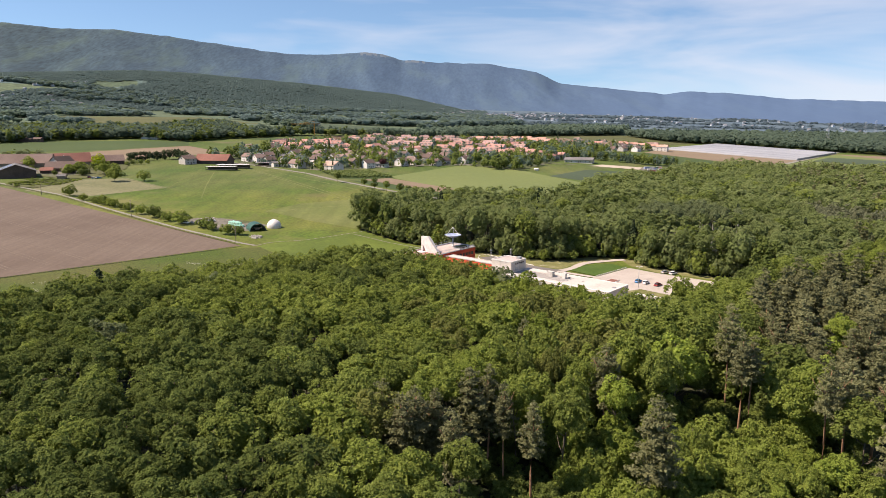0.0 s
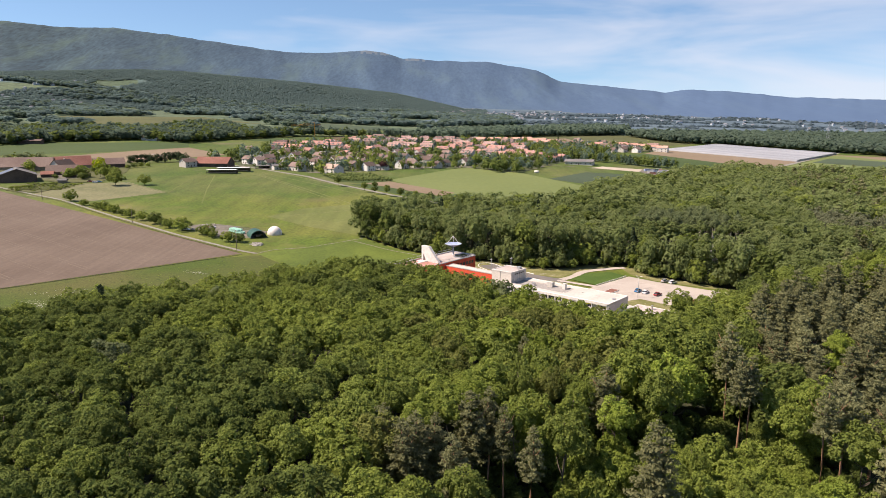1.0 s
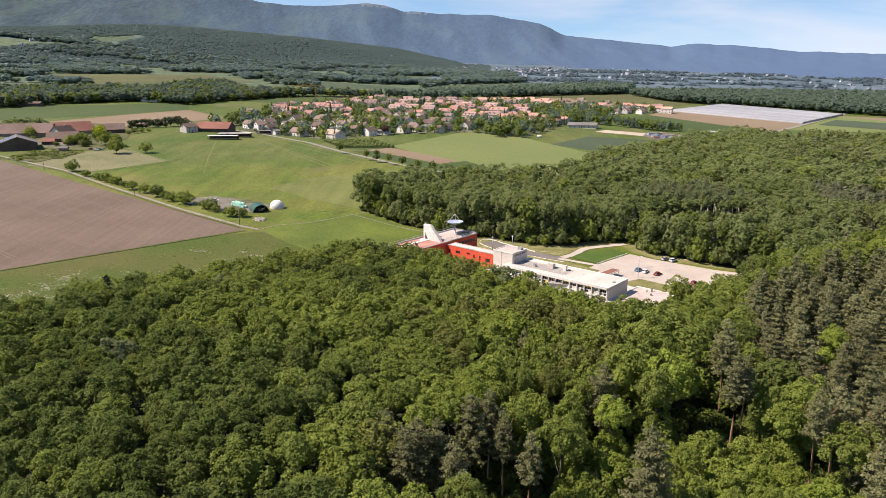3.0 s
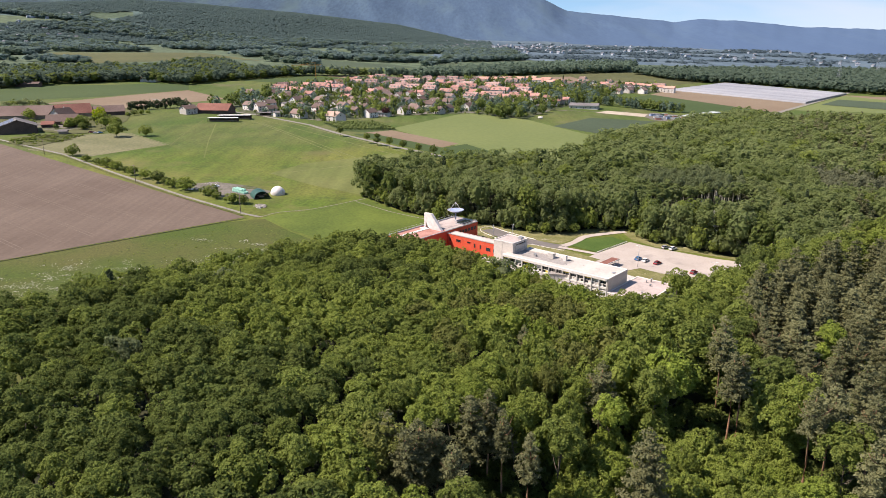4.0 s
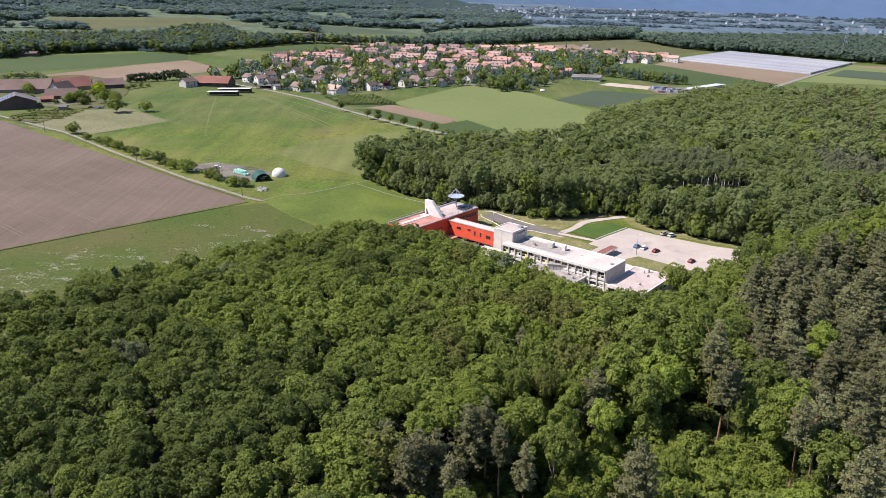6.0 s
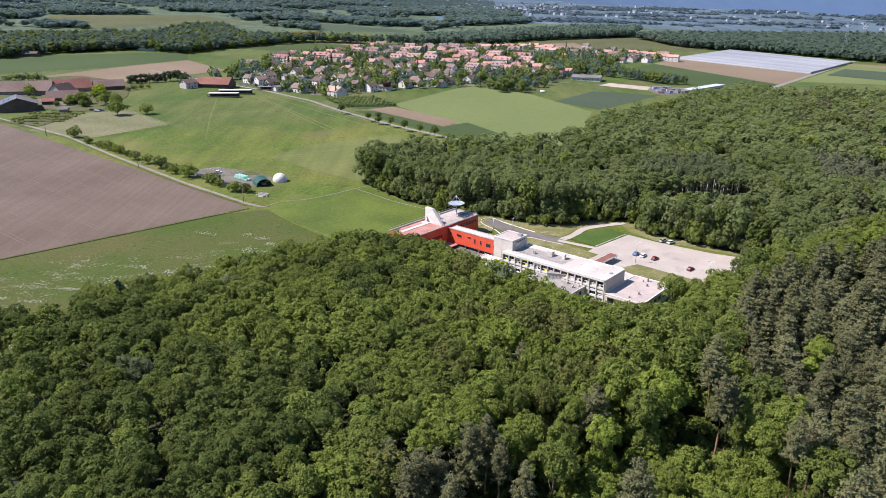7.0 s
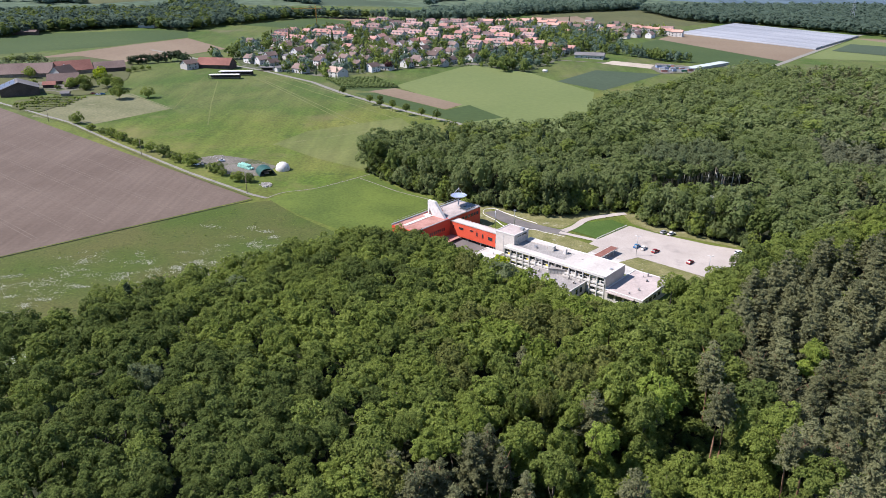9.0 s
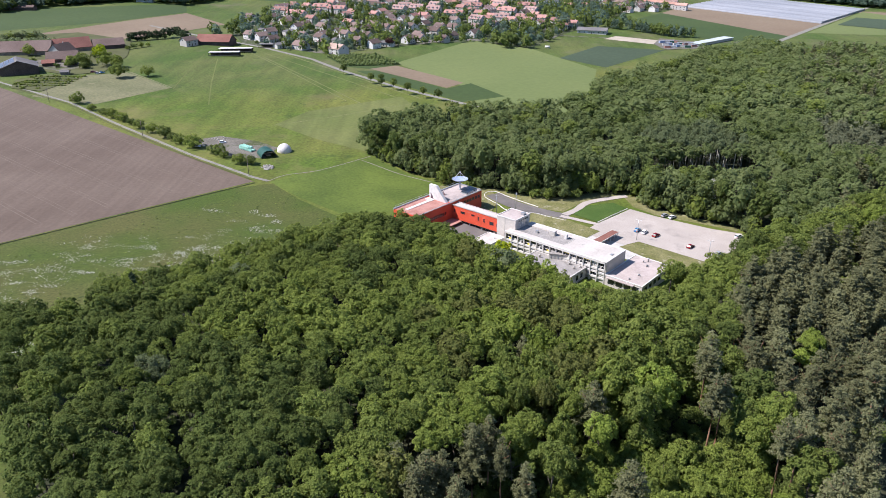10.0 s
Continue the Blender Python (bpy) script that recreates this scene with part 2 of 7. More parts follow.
# The mountain forest tints already hold some blue distance haze.
MOUNTAIN = surface("hazed_mountain_forest", (0.026, 0.05, 0.066), (0.042, 0.072, 0.084), 0.006, 0.07, 0.32, 1.0, 0.0, third=((0.056, 0.092, 0.076), 0.006, 0.54, 0.72), squeeze=(1.0, 0.14, 0.9))
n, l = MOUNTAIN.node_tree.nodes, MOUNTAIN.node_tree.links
# Painted haze: an even blue takes over from left to right along the range.
haze_blue = n.new("ShaderNodeBsdfDiffuse")
haze_blue.inputs["Color"].default_value = (0.082, 0.134, 0.23, 1)
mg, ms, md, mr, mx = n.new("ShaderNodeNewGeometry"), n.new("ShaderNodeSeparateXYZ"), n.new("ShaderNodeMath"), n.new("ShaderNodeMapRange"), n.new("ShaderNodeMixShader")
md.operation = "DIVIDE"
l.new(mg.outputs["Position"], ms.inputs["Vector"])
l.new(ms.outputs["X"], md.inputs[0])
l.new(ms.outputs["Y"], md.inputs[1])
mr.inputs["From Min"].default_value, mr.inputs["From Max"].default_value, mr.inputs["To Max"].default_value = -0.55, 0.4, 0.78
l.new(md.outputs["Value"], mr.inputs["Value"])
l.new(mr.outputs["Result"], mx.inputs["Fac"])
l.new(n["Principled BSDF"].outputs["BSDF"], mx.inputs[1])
l.new(haze_blue.outputs["BSDF"], mx.inputs[2])
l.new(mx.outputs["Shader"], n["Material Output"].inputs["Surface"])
MOWN = surface("mown_meadow", (0.092, 0.113, 0.029), (0.126, 0.139, 0.042), 0.02, 0.5, 0.12, 0.9, stripes=(38, 6.0, 0.1))

OAK = foliage("oak_leaves", (0.142, 0.186, 0.044), (0.214, 0.262, 0.066), 0.48, 0.13, 0.3)
HORNBEAM = foliage("hornbeam_leaves", (0.162, 0.21, 0.046), (0.24, 0.292, 0.066), 0.48, 0.13, 0.3)
LIME = foliage("bright_leaves", (0.16, 0.215, 0.04), (0.235, 0.295, 0.058), 0.45, grain=0.25)
DEEP = foliage("dark_leaves", (0.094, 0.13, 0.036), (0.148, 0.186, 0.052), 0.48, 0.13, 0.3)
YELLOW = foliage("yellow_leaves", (0.28, 0.36, 0.018), (0.46, 0.52, 0.03), 0.45)
OLIVELEAF = foliage("reddish_green_leaves", (0.135, 0.158, 0.046), (0.2, 0.215, 0.062), 0.48, 0.13, 0.3)
NEEDLE = foliage("pine_needles", (0.148, 0.156, 0.076), (0.216, 0.222, 0.112), 0.4, 0.15, 0.2)
SPRUCE = foliage("spruce_needles", (0.04, 0.062, 0.032), (0.085, 0.116, 0.055), 0.3)
BIRCH = foliage("grey_birch_leaves", (0.155, 0.195, 0.092), (0.22, 0.26, 0.128), 0.5, grain=0.2)
COPPER = foliage("copper_leaves", (0.045, 0.02, 0.024), (0.09, 0.04, 0.042), 0.32)
# FARLEAF to SUNLEAF: distance haze is put into the leaf colours, paler and bluer.
FARLEAF = foliage("light_haze_leaves", (0.164, 0.212, 0.076), (0.21, 0.258, 0.096), 0.52, grain=0.2)
HAZELEAF = foliage("hazed_distant_leaves", (0.106, 0.154, 0.11), (0.13, 0.18, 0.132), 0.58)
MISTLEAF = foliage("hazed_hillside_leaves", (0.12, 0.178, 0.17), (0.142, 0.204, 0.192), 0.62)
SUNLEAF = foliage("pale_far_leaves", (0.184, 0.23, 0.09), (0.23, 0.274, 0.11), 0.52, grain=0.2)
SAPLEAF = foliage("grey_brown_twigs", (0.165, 0.182, 0.105), (0.215, 0.23, 0.135), 0.45, grain=0.25)
# Bluest leaves: haze over the far plain is put into their colour.
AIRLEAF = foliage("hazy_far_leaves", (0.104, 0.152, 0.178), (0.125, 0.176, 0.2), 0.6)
BARK = surface("grey_bark", (0.09, 0.075, 0.055), (0.14, 0.115, 0.09), 0.8, 5.0, 0.35, 0.95)
PINEBARK = surface("orange_pine_bark", (0.2, 0.115, 0.07), (0.3, 0.17, 0.1), 0.5, 4.0, 0.3, 0.95)

RED = surface("red_cladding", (0.56, 0.075, 0.036), (0.64, 0.098, 0.05), 0.15, 2.0, 0.06, 0.6)
TERRACOTTA = surface("terracotta_roofing", (0.31, 0.15, 0.118), (0.4, 0.215, 0.178), 0.25, 2.0, 0.15, 0.9)
ROOFWHITE = surface("white_flat_roof", (0.42, 0.385, 0.35), (0.49, 0.452, 0.412), 0.12, 1.5, 0.08, 0.85, third=((0.31, 0.275, 0.245), 0.22, 0.57, 0.78))
ROOFPINK = surface("pale_pink_flat_roof", (0.355, 0.298, 0.275), (0.43, 0.368, 0.342), 0.15, 1.5, 0.1, 0.85, third=((0.235, 0.205, 0.188), 0.16, 0.54, 0.72))
ROOFGREY = surface("grey_gravel_roof", (0.22, 0.205, 0.19), (0.3, 0.28, 0.262), 0.2, 1.8, 0.18, 0.9, third=((0.13, 0.12, 0.11), 0.3, 0.56, 0.74))
RENDER = surface("pale_grey_render", (0.47, 0.435, 0.395), (0.54, 0.5, 0.455), 0.2, 2.0, 0.08, 0.9)
WHITE = plain("white_paint", (0.6, 0.575, 0.54), 0.6)
CREAM = surface("cream_render", (0.47, 0.445, 0.405), (0.56, 0.54, 0.5), 0.05, 1.0, 0.06, 0.9, own=0.12)
GLASS = plain("dark_window_glass", (0.025, 0.03, 0.035), 0.12, 0.0, 0.6)
BLIND = plain("yellow_blind", (0.75, 0.58, 0.06), 0.8)
STEEL = plain("galvanised_steel", (0.42, 0.43, 0.44), 0.45, 0.6)
DISHMAT = plain("blue_grey_dish", (0.3, 0.36, 0.5), 0.5)
REDTILE = surface("red_roof_tiles", (0.27, 0.145, 0.12), (0.345, 0.195, 0.165), 0.05, 1.2, 0.14, 0.9, own=0.28)
PINKTILE = surface("pinkish_roof_tiles", (0.245, 0.16, 0.142), (0.32, 0.215, 0.19), 0.05, 1.2, 0.16, 0.9, own=0.25)
ORANGETILE = surface("light_orange_roof_tiles", (0.36, 0.2, 0.158), (0.44, 0.26, 0.205), 0.05, 1.2, 0.14, 0.9, own=0.15)
TANTILE = surface("pale_tan_roof_tiles", (0.3, 0.22, 0.175), (0.38, 0.28, 0.225), 0.05, 1.2, 0.16, 0.9)
PALEWALL = surface("white_house_wall", (0.6, 0.585, 0.555), (0.68, 0.665, 0.63), 0.05, 1.0, 0.06, 0.9, own=0.1)
BROWNTILE = surface("brown_roof_tiles", (0.125, 0.088, 0.076), (0.175, 0.128, 0.11), 0.05, 1.2, 0.16, 0.9, own=0.3)
GREYROOF = surface("grey_sheet_roof", (0.12, 0.115, 0.115), (0.17, 0.162, 0.16), 0.06, 1.0, 0.12, 0.95)
DARKWOOD = surface("dark_boarding", (0.07, 0.05, 0.042), (0.11, 0.08, 0.065), 0.2, 2.0, 0.25, 0.85)
PVCGREEN = plain("green_tarpaulin", (0.022, 0.075, 0.056), 0.5)
BALE = plain("mint_wrap", (0.33, 0.62, 0.5), 0.35)
PALEROOF = surface("pale_green_sheet_roof", (0.36, 0.4, 0.39), (0.44, 0.48, 0.47), 0.1, 1.0, 0.1, 0.7)
PLASTIC = surface("greenhouse_film", (0.216, 0.227, 0.245), (0.274, 0.284, 0.302), 0.01, 0.3, 0.06, 0.4, own=0.12)
TIMBER = surface("weathered_timber", (0.2, 0.16, 0.12), (0.28, 0.23, 0.18), 0.4, 3.0, 0.25, 0.9)
RUBBER = plain("black_rubber", (0.02, 0.02, 0.02), 0.8)
LUSH = surface("lush_meadow", (0.062, 0.092, 0.014), (0.092, 0.126, 0.02), 0.04, 0.8, 0.18, 0.9)
LINE = surface("pale_mown_line", (0.092, 0.104, 0.03), (0.12, 0.125, 0.042), 0.1, 1.0, 0.2, 0.95)
TRAMLINE = surface("pressed_soil", (0.124, 0.095, 0.074), (0.143, 0.112, 0.088), 0.1, 0.8, 0.12, 0.95)
PALELINE = surface("dry_mown_line", (0.115, 0.13, 0.045), (0.155, 0.16, 0.065), 0.1, 1.0, 0.2, 0.95)
# Paler than dark panel glass: reflected sky is put into the base colour.
PANEL = plain("solar_panel_glass", (0.11, 0.13, 0.17), 0.35)
BLOSSOM = foliage("white_blossom", (0.3, 0.32, 0.25), (0.62, 0.62, 0.58), 0.3)
PALEBARK = surface("pale_birch_bark", (0.42, 0.4, 0.35), (0.56, 0.53, 0.47), 0.8, 5.0, 0.3, 0.95)
DARKRED = surface("old_red_tiles", (0.17, 0.075, 0.058), (0.24, 0.11, 0.085), 0.08, 1.2, 0.18, 0.9)
# Distant houses: blue-grey haze is put into the wall and roof colours.
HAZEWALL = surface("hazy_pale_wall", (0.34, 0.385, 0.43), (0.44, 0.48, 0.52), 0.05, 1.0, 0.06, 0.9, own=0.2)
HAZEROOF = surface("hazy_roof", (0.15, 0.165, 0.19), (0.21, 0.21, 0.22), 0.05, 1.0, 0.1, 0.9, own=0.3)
SAND = surface("pale_sand", (0.33, 0.285, 0.22), (0.4, 0.35, 0.28), 0.08, 1.0, 0.1, 0.95)
ROCK = surface("pale_rubble", (0.248, 0.229, 0.205), (0.372, 0.353, 0.322), 0.5, 3.0, 0.3, 0.95)
SNOW = plain("limestone_crag", (0.085, 0.115, 0.145), 0.9)


# ---- building helpers ----
def lie(x, y):
    """Height of the plain, which rises gently to the north and west."""
    return 0.027 * (y - 300) - 0.0285 * (x - 60) + 0.5


class Shape:
    """Collects vertices and faces of one mesh."""

    def __init__(self):
        self.v, self.f, self.m = [], [], []

    def face(self, pts, m=0):
        k = len(self.v)
        self.v += [tuple(p) for p in pts]
        self.f.append(tuple(range(k, k + len(pts))))
        self.m.append(m)

    def box(self, x0, x1, y0, y1, z0, z1, m=0, turn=None):
        c = [Vector((x, y, z)) for z in (z0, z1) for y in (y0, y1) for x in (x0, x1)]
        if turn:
            c = [turn @ p for p in c]
        k = len(self.v)
        self.v += [tuple(p) for p in c]
        for q in ((0, 2, 3, 1), (4, 5, 7, 6), (0, 1, 5, 4), (2, 6, 7, 3), (0, 4, 6, 2), (1, 3, 7, 5)):
            self.f.append(tuple(k + i for i in q))
            self.m.append(m)
        return self

    def prism(self, outline, z0, z1, m=0):
        """An upright prism over an outline of (x, y), counter-clockwise."""
        k, n = len(self.v), len(outline)
        self.v += [(x, y, z0) for x, y in outline] + [(x, y, z1) for x, y in outline]
        self.f.append(tuple(range(k + n - 1, k - 1, -1)))
        self.f.append(tuple(range(k + n, k + 2 * n)))
        self.f += [(k + i, k + (i + 1) % n, k + n + (i + 1) % n, k + n + i) for i in range(n)]
        self.m += [m] * (n + 2)
        return self

    def tube(self, path, radii, sides=8, m=0):
        """A tapered tube along points, closed at both ends."""
        k, rings = len(self.v), len(path)
        for i, (p, r) in enumerate(zip(path, radii)):
            a, b = Vector(path[max(i - 1, 0)]), Vector(path[min(i + 1, rings - 1)])
            q = (b - a).to_track_quat("Z", "Y")
            for s in range(sides):
                w = 2 * math.pi * s / sides
                self.v.append(tuple(Vector(p) + q @ Vector((r * math.cos(w), r * math.sin(w), 0))))
        for i in range(rings - 1):
            for s in range(sides):
                t = (s + 1) % sides
                self.f.append((k + i * sides + s, k + i * sides + t, k + (i + 1) * sides + t, k + (i + 1) * sides + s))
                self.m.append(m)
        self.f.append(tuple(k + s for s in reversed(range(sides))))
        self.f.append(tuple(k + (rings - 1) * sides + s for s in range(sides)))
        self.m += [m, m]
        return self

    def mesh(self, name, materials, smooth=False):
        me = bpy.data.meshes.new(name)
        me.from_pydata(self.v, [], self.f)
        for mt in materials if isinstance(materials, (list, tuple)) else [materials]:
            me.materials.append(mt)
        me.polygons.foreach_set("material_index", self.m)
        if smooth:
            me.polygons.foreach_set("use_smooth", [True] * len(self.f))
        me.update()
        return me


def part(name, shape, materials, parent, label="", smooth=False):
    ob = new(name, shape if isinstance(shape, bpy.types.Mesh) else shape.mesh(name, materials, smooth))
    ob.parent = parent
    return tagged(ob, label)


def thing(name, label, category, m=None, group=""):
    """An Empty that carries a thing's parts."""
    ob = new(name)
    ob.empty_display_size = 0.3
    if m is not None:
        ob.matrix_basis = m
    return tagged(ob, label, category, group)


def slab(x0, x1, y0, y1, z0, z1):
    return Shape().box(x0, x1, y0, y1, z0, z1)


def setting(name, mesh, label, category):
    return tagged(new(name, mesh), label, category, kind="structure")


# ---- ground, hills and mountains ----
RIDGE_AT = (-60, -36, -31, -27.5, -24.3, -20.6, -16.6, -12.5, -9.5, -7.2, -6, -4.8, -4.2, -3.3, -2.6, -1.2, 0.7, 3.4, 7.4, 9.2, 12.2, 17.3, 18.9, 21.7, 25.5, 31.7, 36, 60)
RIDGE_UP = (4.0, 5.75, 5.95, 5.72, 5.85, 5.49, 5.0, 4.48, 4.42, 4.58, 4.66, 4.52, 4.36, 4.05, 4.1, 3.95, 3.86, 3.81, 3.14, 2.26, 1.94, 1.39, 1.59, 1.44, 1.0, 0.75, 0.65, 0.5)
FOOT_AT = (-60, -36, -31.5, -27, -22.7, -19.6, -16.7, -10, -3.8, -0.2, 2.1, 6)
FOOT_UP = (1.2, 2.3, 2.55, 2.8, 2.98, 2.82, 2.55, 1.98, 1.28, 0.55, 0.0, -1.0)


def hilly(x, y):
    """Height of the ground: the plain and the wooded foothill behind it."""
    r = math.hypot(x, y)
    h = lie(x, y)
    if r < 1500 or y < 0:
        return h if r < 1500 else max(min(h, 120), -60)
    b = math.degrees(math.atan2(x, y))
    top = 69 + math.tan(radians(float(np.interp(b, FOOT_AT, FOOT_UP)))) * 3050
    s = min(max((r - 2150) / 900, 0), 1)
    s = s * s * (3 - 2 * s)
    wav = noise.fractal(Vector((x * 0.0022, y * 0.0022, 0.3)), 1.0, 2.0, 4)
    return h + max(top - h, 0) * s * (1 + 0.10 * wav * (1 - s) * 4) + 5 * wav * min(max((r - 2100) / 500, 0), 1)


def ground_sheet():
    radii = [0, 60, 120, 200, 300, 450, 600, 800, 1000, 1200, 1400] + [1500 + 45 * i for i in range(45)]
    bearings = [-180 + 6 * i for i in range(22)] + [-48 + 0.5 * i for i in range(193)] + [54 + 6 * i for i in range(21)]
    n = len(bearings)
    v = [(r * math.sin(radians(b)), r * math.cos(radians(b)), 0) for r in radii[1:] for b in bearings]
    v = [(x, y, hilly(x, y)) for x, y, _ in v] + [(0, 0, lie(0, 0))]
    f, mi = [], []
    for j in range(n):
        f.append((len(v) - 1, (j + 1) % n, j))
        mi.append(0)
    for i in range(len(radii) - 2):
        for j in range(n):
            q = (i * n + j, i * n + (j + 1) % n, (i + 1) * n + (j + 1) % n, (i + 1) * n + j)
            f.append(q)
            x, y, z = v[q[2]]
            b = math.degrees(math.atan2(x, y))
            open_slope = b < -21 and noise.noise(Vector((x * 0.004, y * 0.006, 2.0))) > 0.12 and radii[i + 1] < 2720
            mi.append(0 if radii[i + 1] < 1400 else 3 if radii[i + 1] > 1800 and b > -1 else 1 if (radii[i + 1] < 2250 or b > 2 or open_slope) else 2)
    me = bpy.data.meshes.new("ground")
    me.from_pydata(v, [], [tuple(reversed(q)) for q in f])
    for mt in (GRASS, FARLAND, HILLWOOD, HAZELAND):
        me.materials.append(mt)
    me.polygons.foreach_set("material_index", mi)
    me.polygons.foreach_set("use_smooth", [True] * len(f))
    me.update()
    return me


setting("ground", ground_sheet(), "gently rising green plain with a wooded foothill behind", "ground")


def mountains():
    bearings = [-56 + 0.22 * i for i in range(510)]
    steps = 46
    v, f, mi = [], [], []
    for b in bearings:
        up = float(np.interp(b, RIDGE_AT, RIDGE_UP))
        up += 0.055 * noise.fractal(Vector((b * 0.9, 0, 0)), 1.0, 2.0, 5)
        for k in range(steps + 3):
            s = k / steps
            r = 3300 + 1350 * s
            x, y = r * math.sin(radians(b)), r * math.cos(radians(b))
            low = lie(3300 * math.sin(radians(b)), 3300 * math.cos(radians(b)))
            high = 69 + math.tan(radians(up)) * 4650
            spur = noise.ridged_multi_fractal(Vector((b * 0.16 + 0.4 * s, s * 0.9, 0.7)), 0.9, 2.1, 5, 1.0, 2.0) - 1.1
            fall = min(s, 1) ** 1.35
            z = low + (high - low) * (fall + 0.055 * spur * math.sin(math.pi * min(s, 1)) ** 0.8)
            if s > 1:
                z = high - (s - 1) * 1350 * 0.6
            v.append((x, y, z - 6 * (k == 0)))
    m = steps + 3
    for i in range(len(bearings) - 1):
        for k in range(m - 1):
            f.append((i * m + k, (i + 1) * m + k, (i + 1) * m + k + 1, i * m + k + 1))
            b = bearings[i]
            mi.append(1 if (-6.6 < b < -4.3 or -3.4 < b < -1.6) and steps - 3 < k < steps and noise.noise(Vector((b * 3, k, 0))) > -0.1 else 0)
    me = bpy.data.meshes.new("mountain_range")
    me.from_pydata(v, [], f)
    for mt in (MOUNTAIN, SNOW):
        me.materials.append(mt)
    me.polygons.foreach_set("material_index", mi)
    me.polygons.foreach_set("use_smooth", [True] * len(f))
    me.update()
    return me


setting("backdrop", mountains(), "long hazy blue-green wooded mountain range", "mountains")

LIFT = [0.04]


def field(name, outline, material, label, category="field", lift=0.0):
    """A patch of ground that lies on the plain."""
    LIFT[0] += 0.004
    s = Shape()
    k = lift or LIFT[0]
    s.face([(x, y, lie(x, y) + k) for x, y in outline])
    me = s.mesh(name, material)
    if me.polygons[0].normal.z < 0:
        me.flip_normals()
    return setting(name, me, label, category)


def ribbon(name, path, width, material, label, category="road", lift=0.0):
    LIFT[0] += 0.004
    k = lift or LIFT[0]
    s, n = Shape(), len(path)
    sides = []
    for i, p in enumerate(path):
        d = Vector(path[min(i + 1, n - 1)]) - Vector(path[max(i - 1, 0)])
        w = Vector((-d.y, d.x)).normalized() * width / 2
        sides.append((Vector(p) + w, Vector(p) - w))
    for (a, b), (c, d) in zip(sides, sides[1:]):
        s.face([(q.x, q.y, lie(q.x, q.y) + k) for q in (b, d, c, a)])
    return setting(name, s.mesh(name, material), label, category)


def smooth(path, n=6):
    """A rounded line through the points."""
    out = []
    for i in range(len(path) - 1):
        p = [Vector(path[max(0, min(len(path) - 1, i + d))]) for d in (-1, 0, 1, 2)]
        for k in range(n):
            t = k / n
            q = 0.5 * (2 * p[1] + (p[2] - p[0]) * t + (2 * p[0] - 5 * p[1] + 4 * p[2] - p[3]) * t * t + (3 * p[1] - p[0] - 3 * p[2] + p[3]) * t ** 3)
            out.append(tuple(q))
    return out + [tuple(path[-1])]


FG_WOOD = [(-160, 128), (-131, 160), (-125, 171), (-117, 176), (-109, 184), (-105, 196), (-97, 196), (-86, 212), (-74, 226), (-61, 238), (-46, 248), (-34, 253), (-21, 252), (-6, 247), (3, 244), (9, 234), (15, 223), (27, 217), (33, 206), (40, 198), (50, 192), (61, 200), (74, 217), (85, 219), (101, 234), (118, 252), (140, 262), (230, 320), (230, 30), (-160, 30)]
BACK_WOOD = [(-46, 382), (-22, 352), (0, 340), (25, 331), (50, 321), (72, 330), (96, 331), (94, 313), (108, 304), (127, 290), (140, 262), (300, 320), (520, 680), (416, 678), (340, 680), (312, 688), (290, 706), (262, 682), (236, 650), (213, 628), (193, 598), (168, 577), (130, 540), (107, 517), (91, 465), (69, 442), (-4, 425), (-44, 408)]

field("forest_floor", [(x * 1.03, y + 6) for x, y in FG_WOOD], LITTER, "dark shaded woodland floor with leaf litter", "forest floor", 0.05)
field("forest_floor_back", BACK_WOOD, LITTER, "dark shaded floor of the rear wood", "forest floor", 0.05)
field("weedy_meadow", [(-88, 331), (-110, 321), (-265, 178), (-240, 90), (-92, 90), (-100, 142), (-107, 182), (-87, 218), (-47, 258), (-30, 268), (-50, 292), (-72, 312)], FLOWERS, "rough meadow with patches of white weeds", "meadow")
field("ploughed_field", [(-98, 333), (-420, 582), (-620, 400), (-265, 180)], SOIL, "bare brown ploughed field", "field")
field("paddock", [(-292, 487), (-240, 470), (-206, 522), (-256, 570), (-290, 552)], PADDOCK, "pale dry mown paddock", "field")
field("meadow_corner", [(-110, 433), (-95, 466), (-36, 512), (-2, 430), (-44, 410), (-46, 383), (-78, 404)], MOWN, "mown green meadow corner", "meadow")
field("cereal_field", [(-49, 630), (22, 757), (80, 716), (127, 624), (110, 550), (80, 460), (20, 450), (16, 540)], CROP, "smooth pale green cereal field", "field")
field("fallow_plot", [(-69, 605), (-48, 621), (10, 561), (-3, 542)], TANFIELD, "bare tan plot", "field")
field("verge_field", [(-62, 598), (-3, 540), (16, 560), (40, 520), (8, 500), (-50, 560), (-80, 596)], CROP_DARK, "dark green strip beside the lane", "field")
field("orchard_ground", [(-113, 651), (-73, 666), (-43, 624), (-69, 604), (-91, 611)], CROP_DARK, "green ground between rows of young trees", "field")
field("beet_field", [(101, 672), (150, 741), (215, 727), (137, 634)], CROP_BLUE, "blue-green beet field", "field")
field("gravel_yard", [(-148, 398), (-136, 406), (-112, 398), (-98, 387), (-101, 368), (-122, 371)], GRAVEL, "patchy gravel storage yard", "yard")
field("green_crop_far", [(-581, 805), (-497, 911), (-354, 987), (-326, 907), (-382, 816), (-509, 703)], CROP_DARK, "even green crop beyond the farm", "field")
field("tan_field_far", [(-421, 726), (-364, 835), (-324, 900), (-253, 820), (-310, 723), (-420, 666)], TANFIELD, "bare tan field behind the farm", "field")
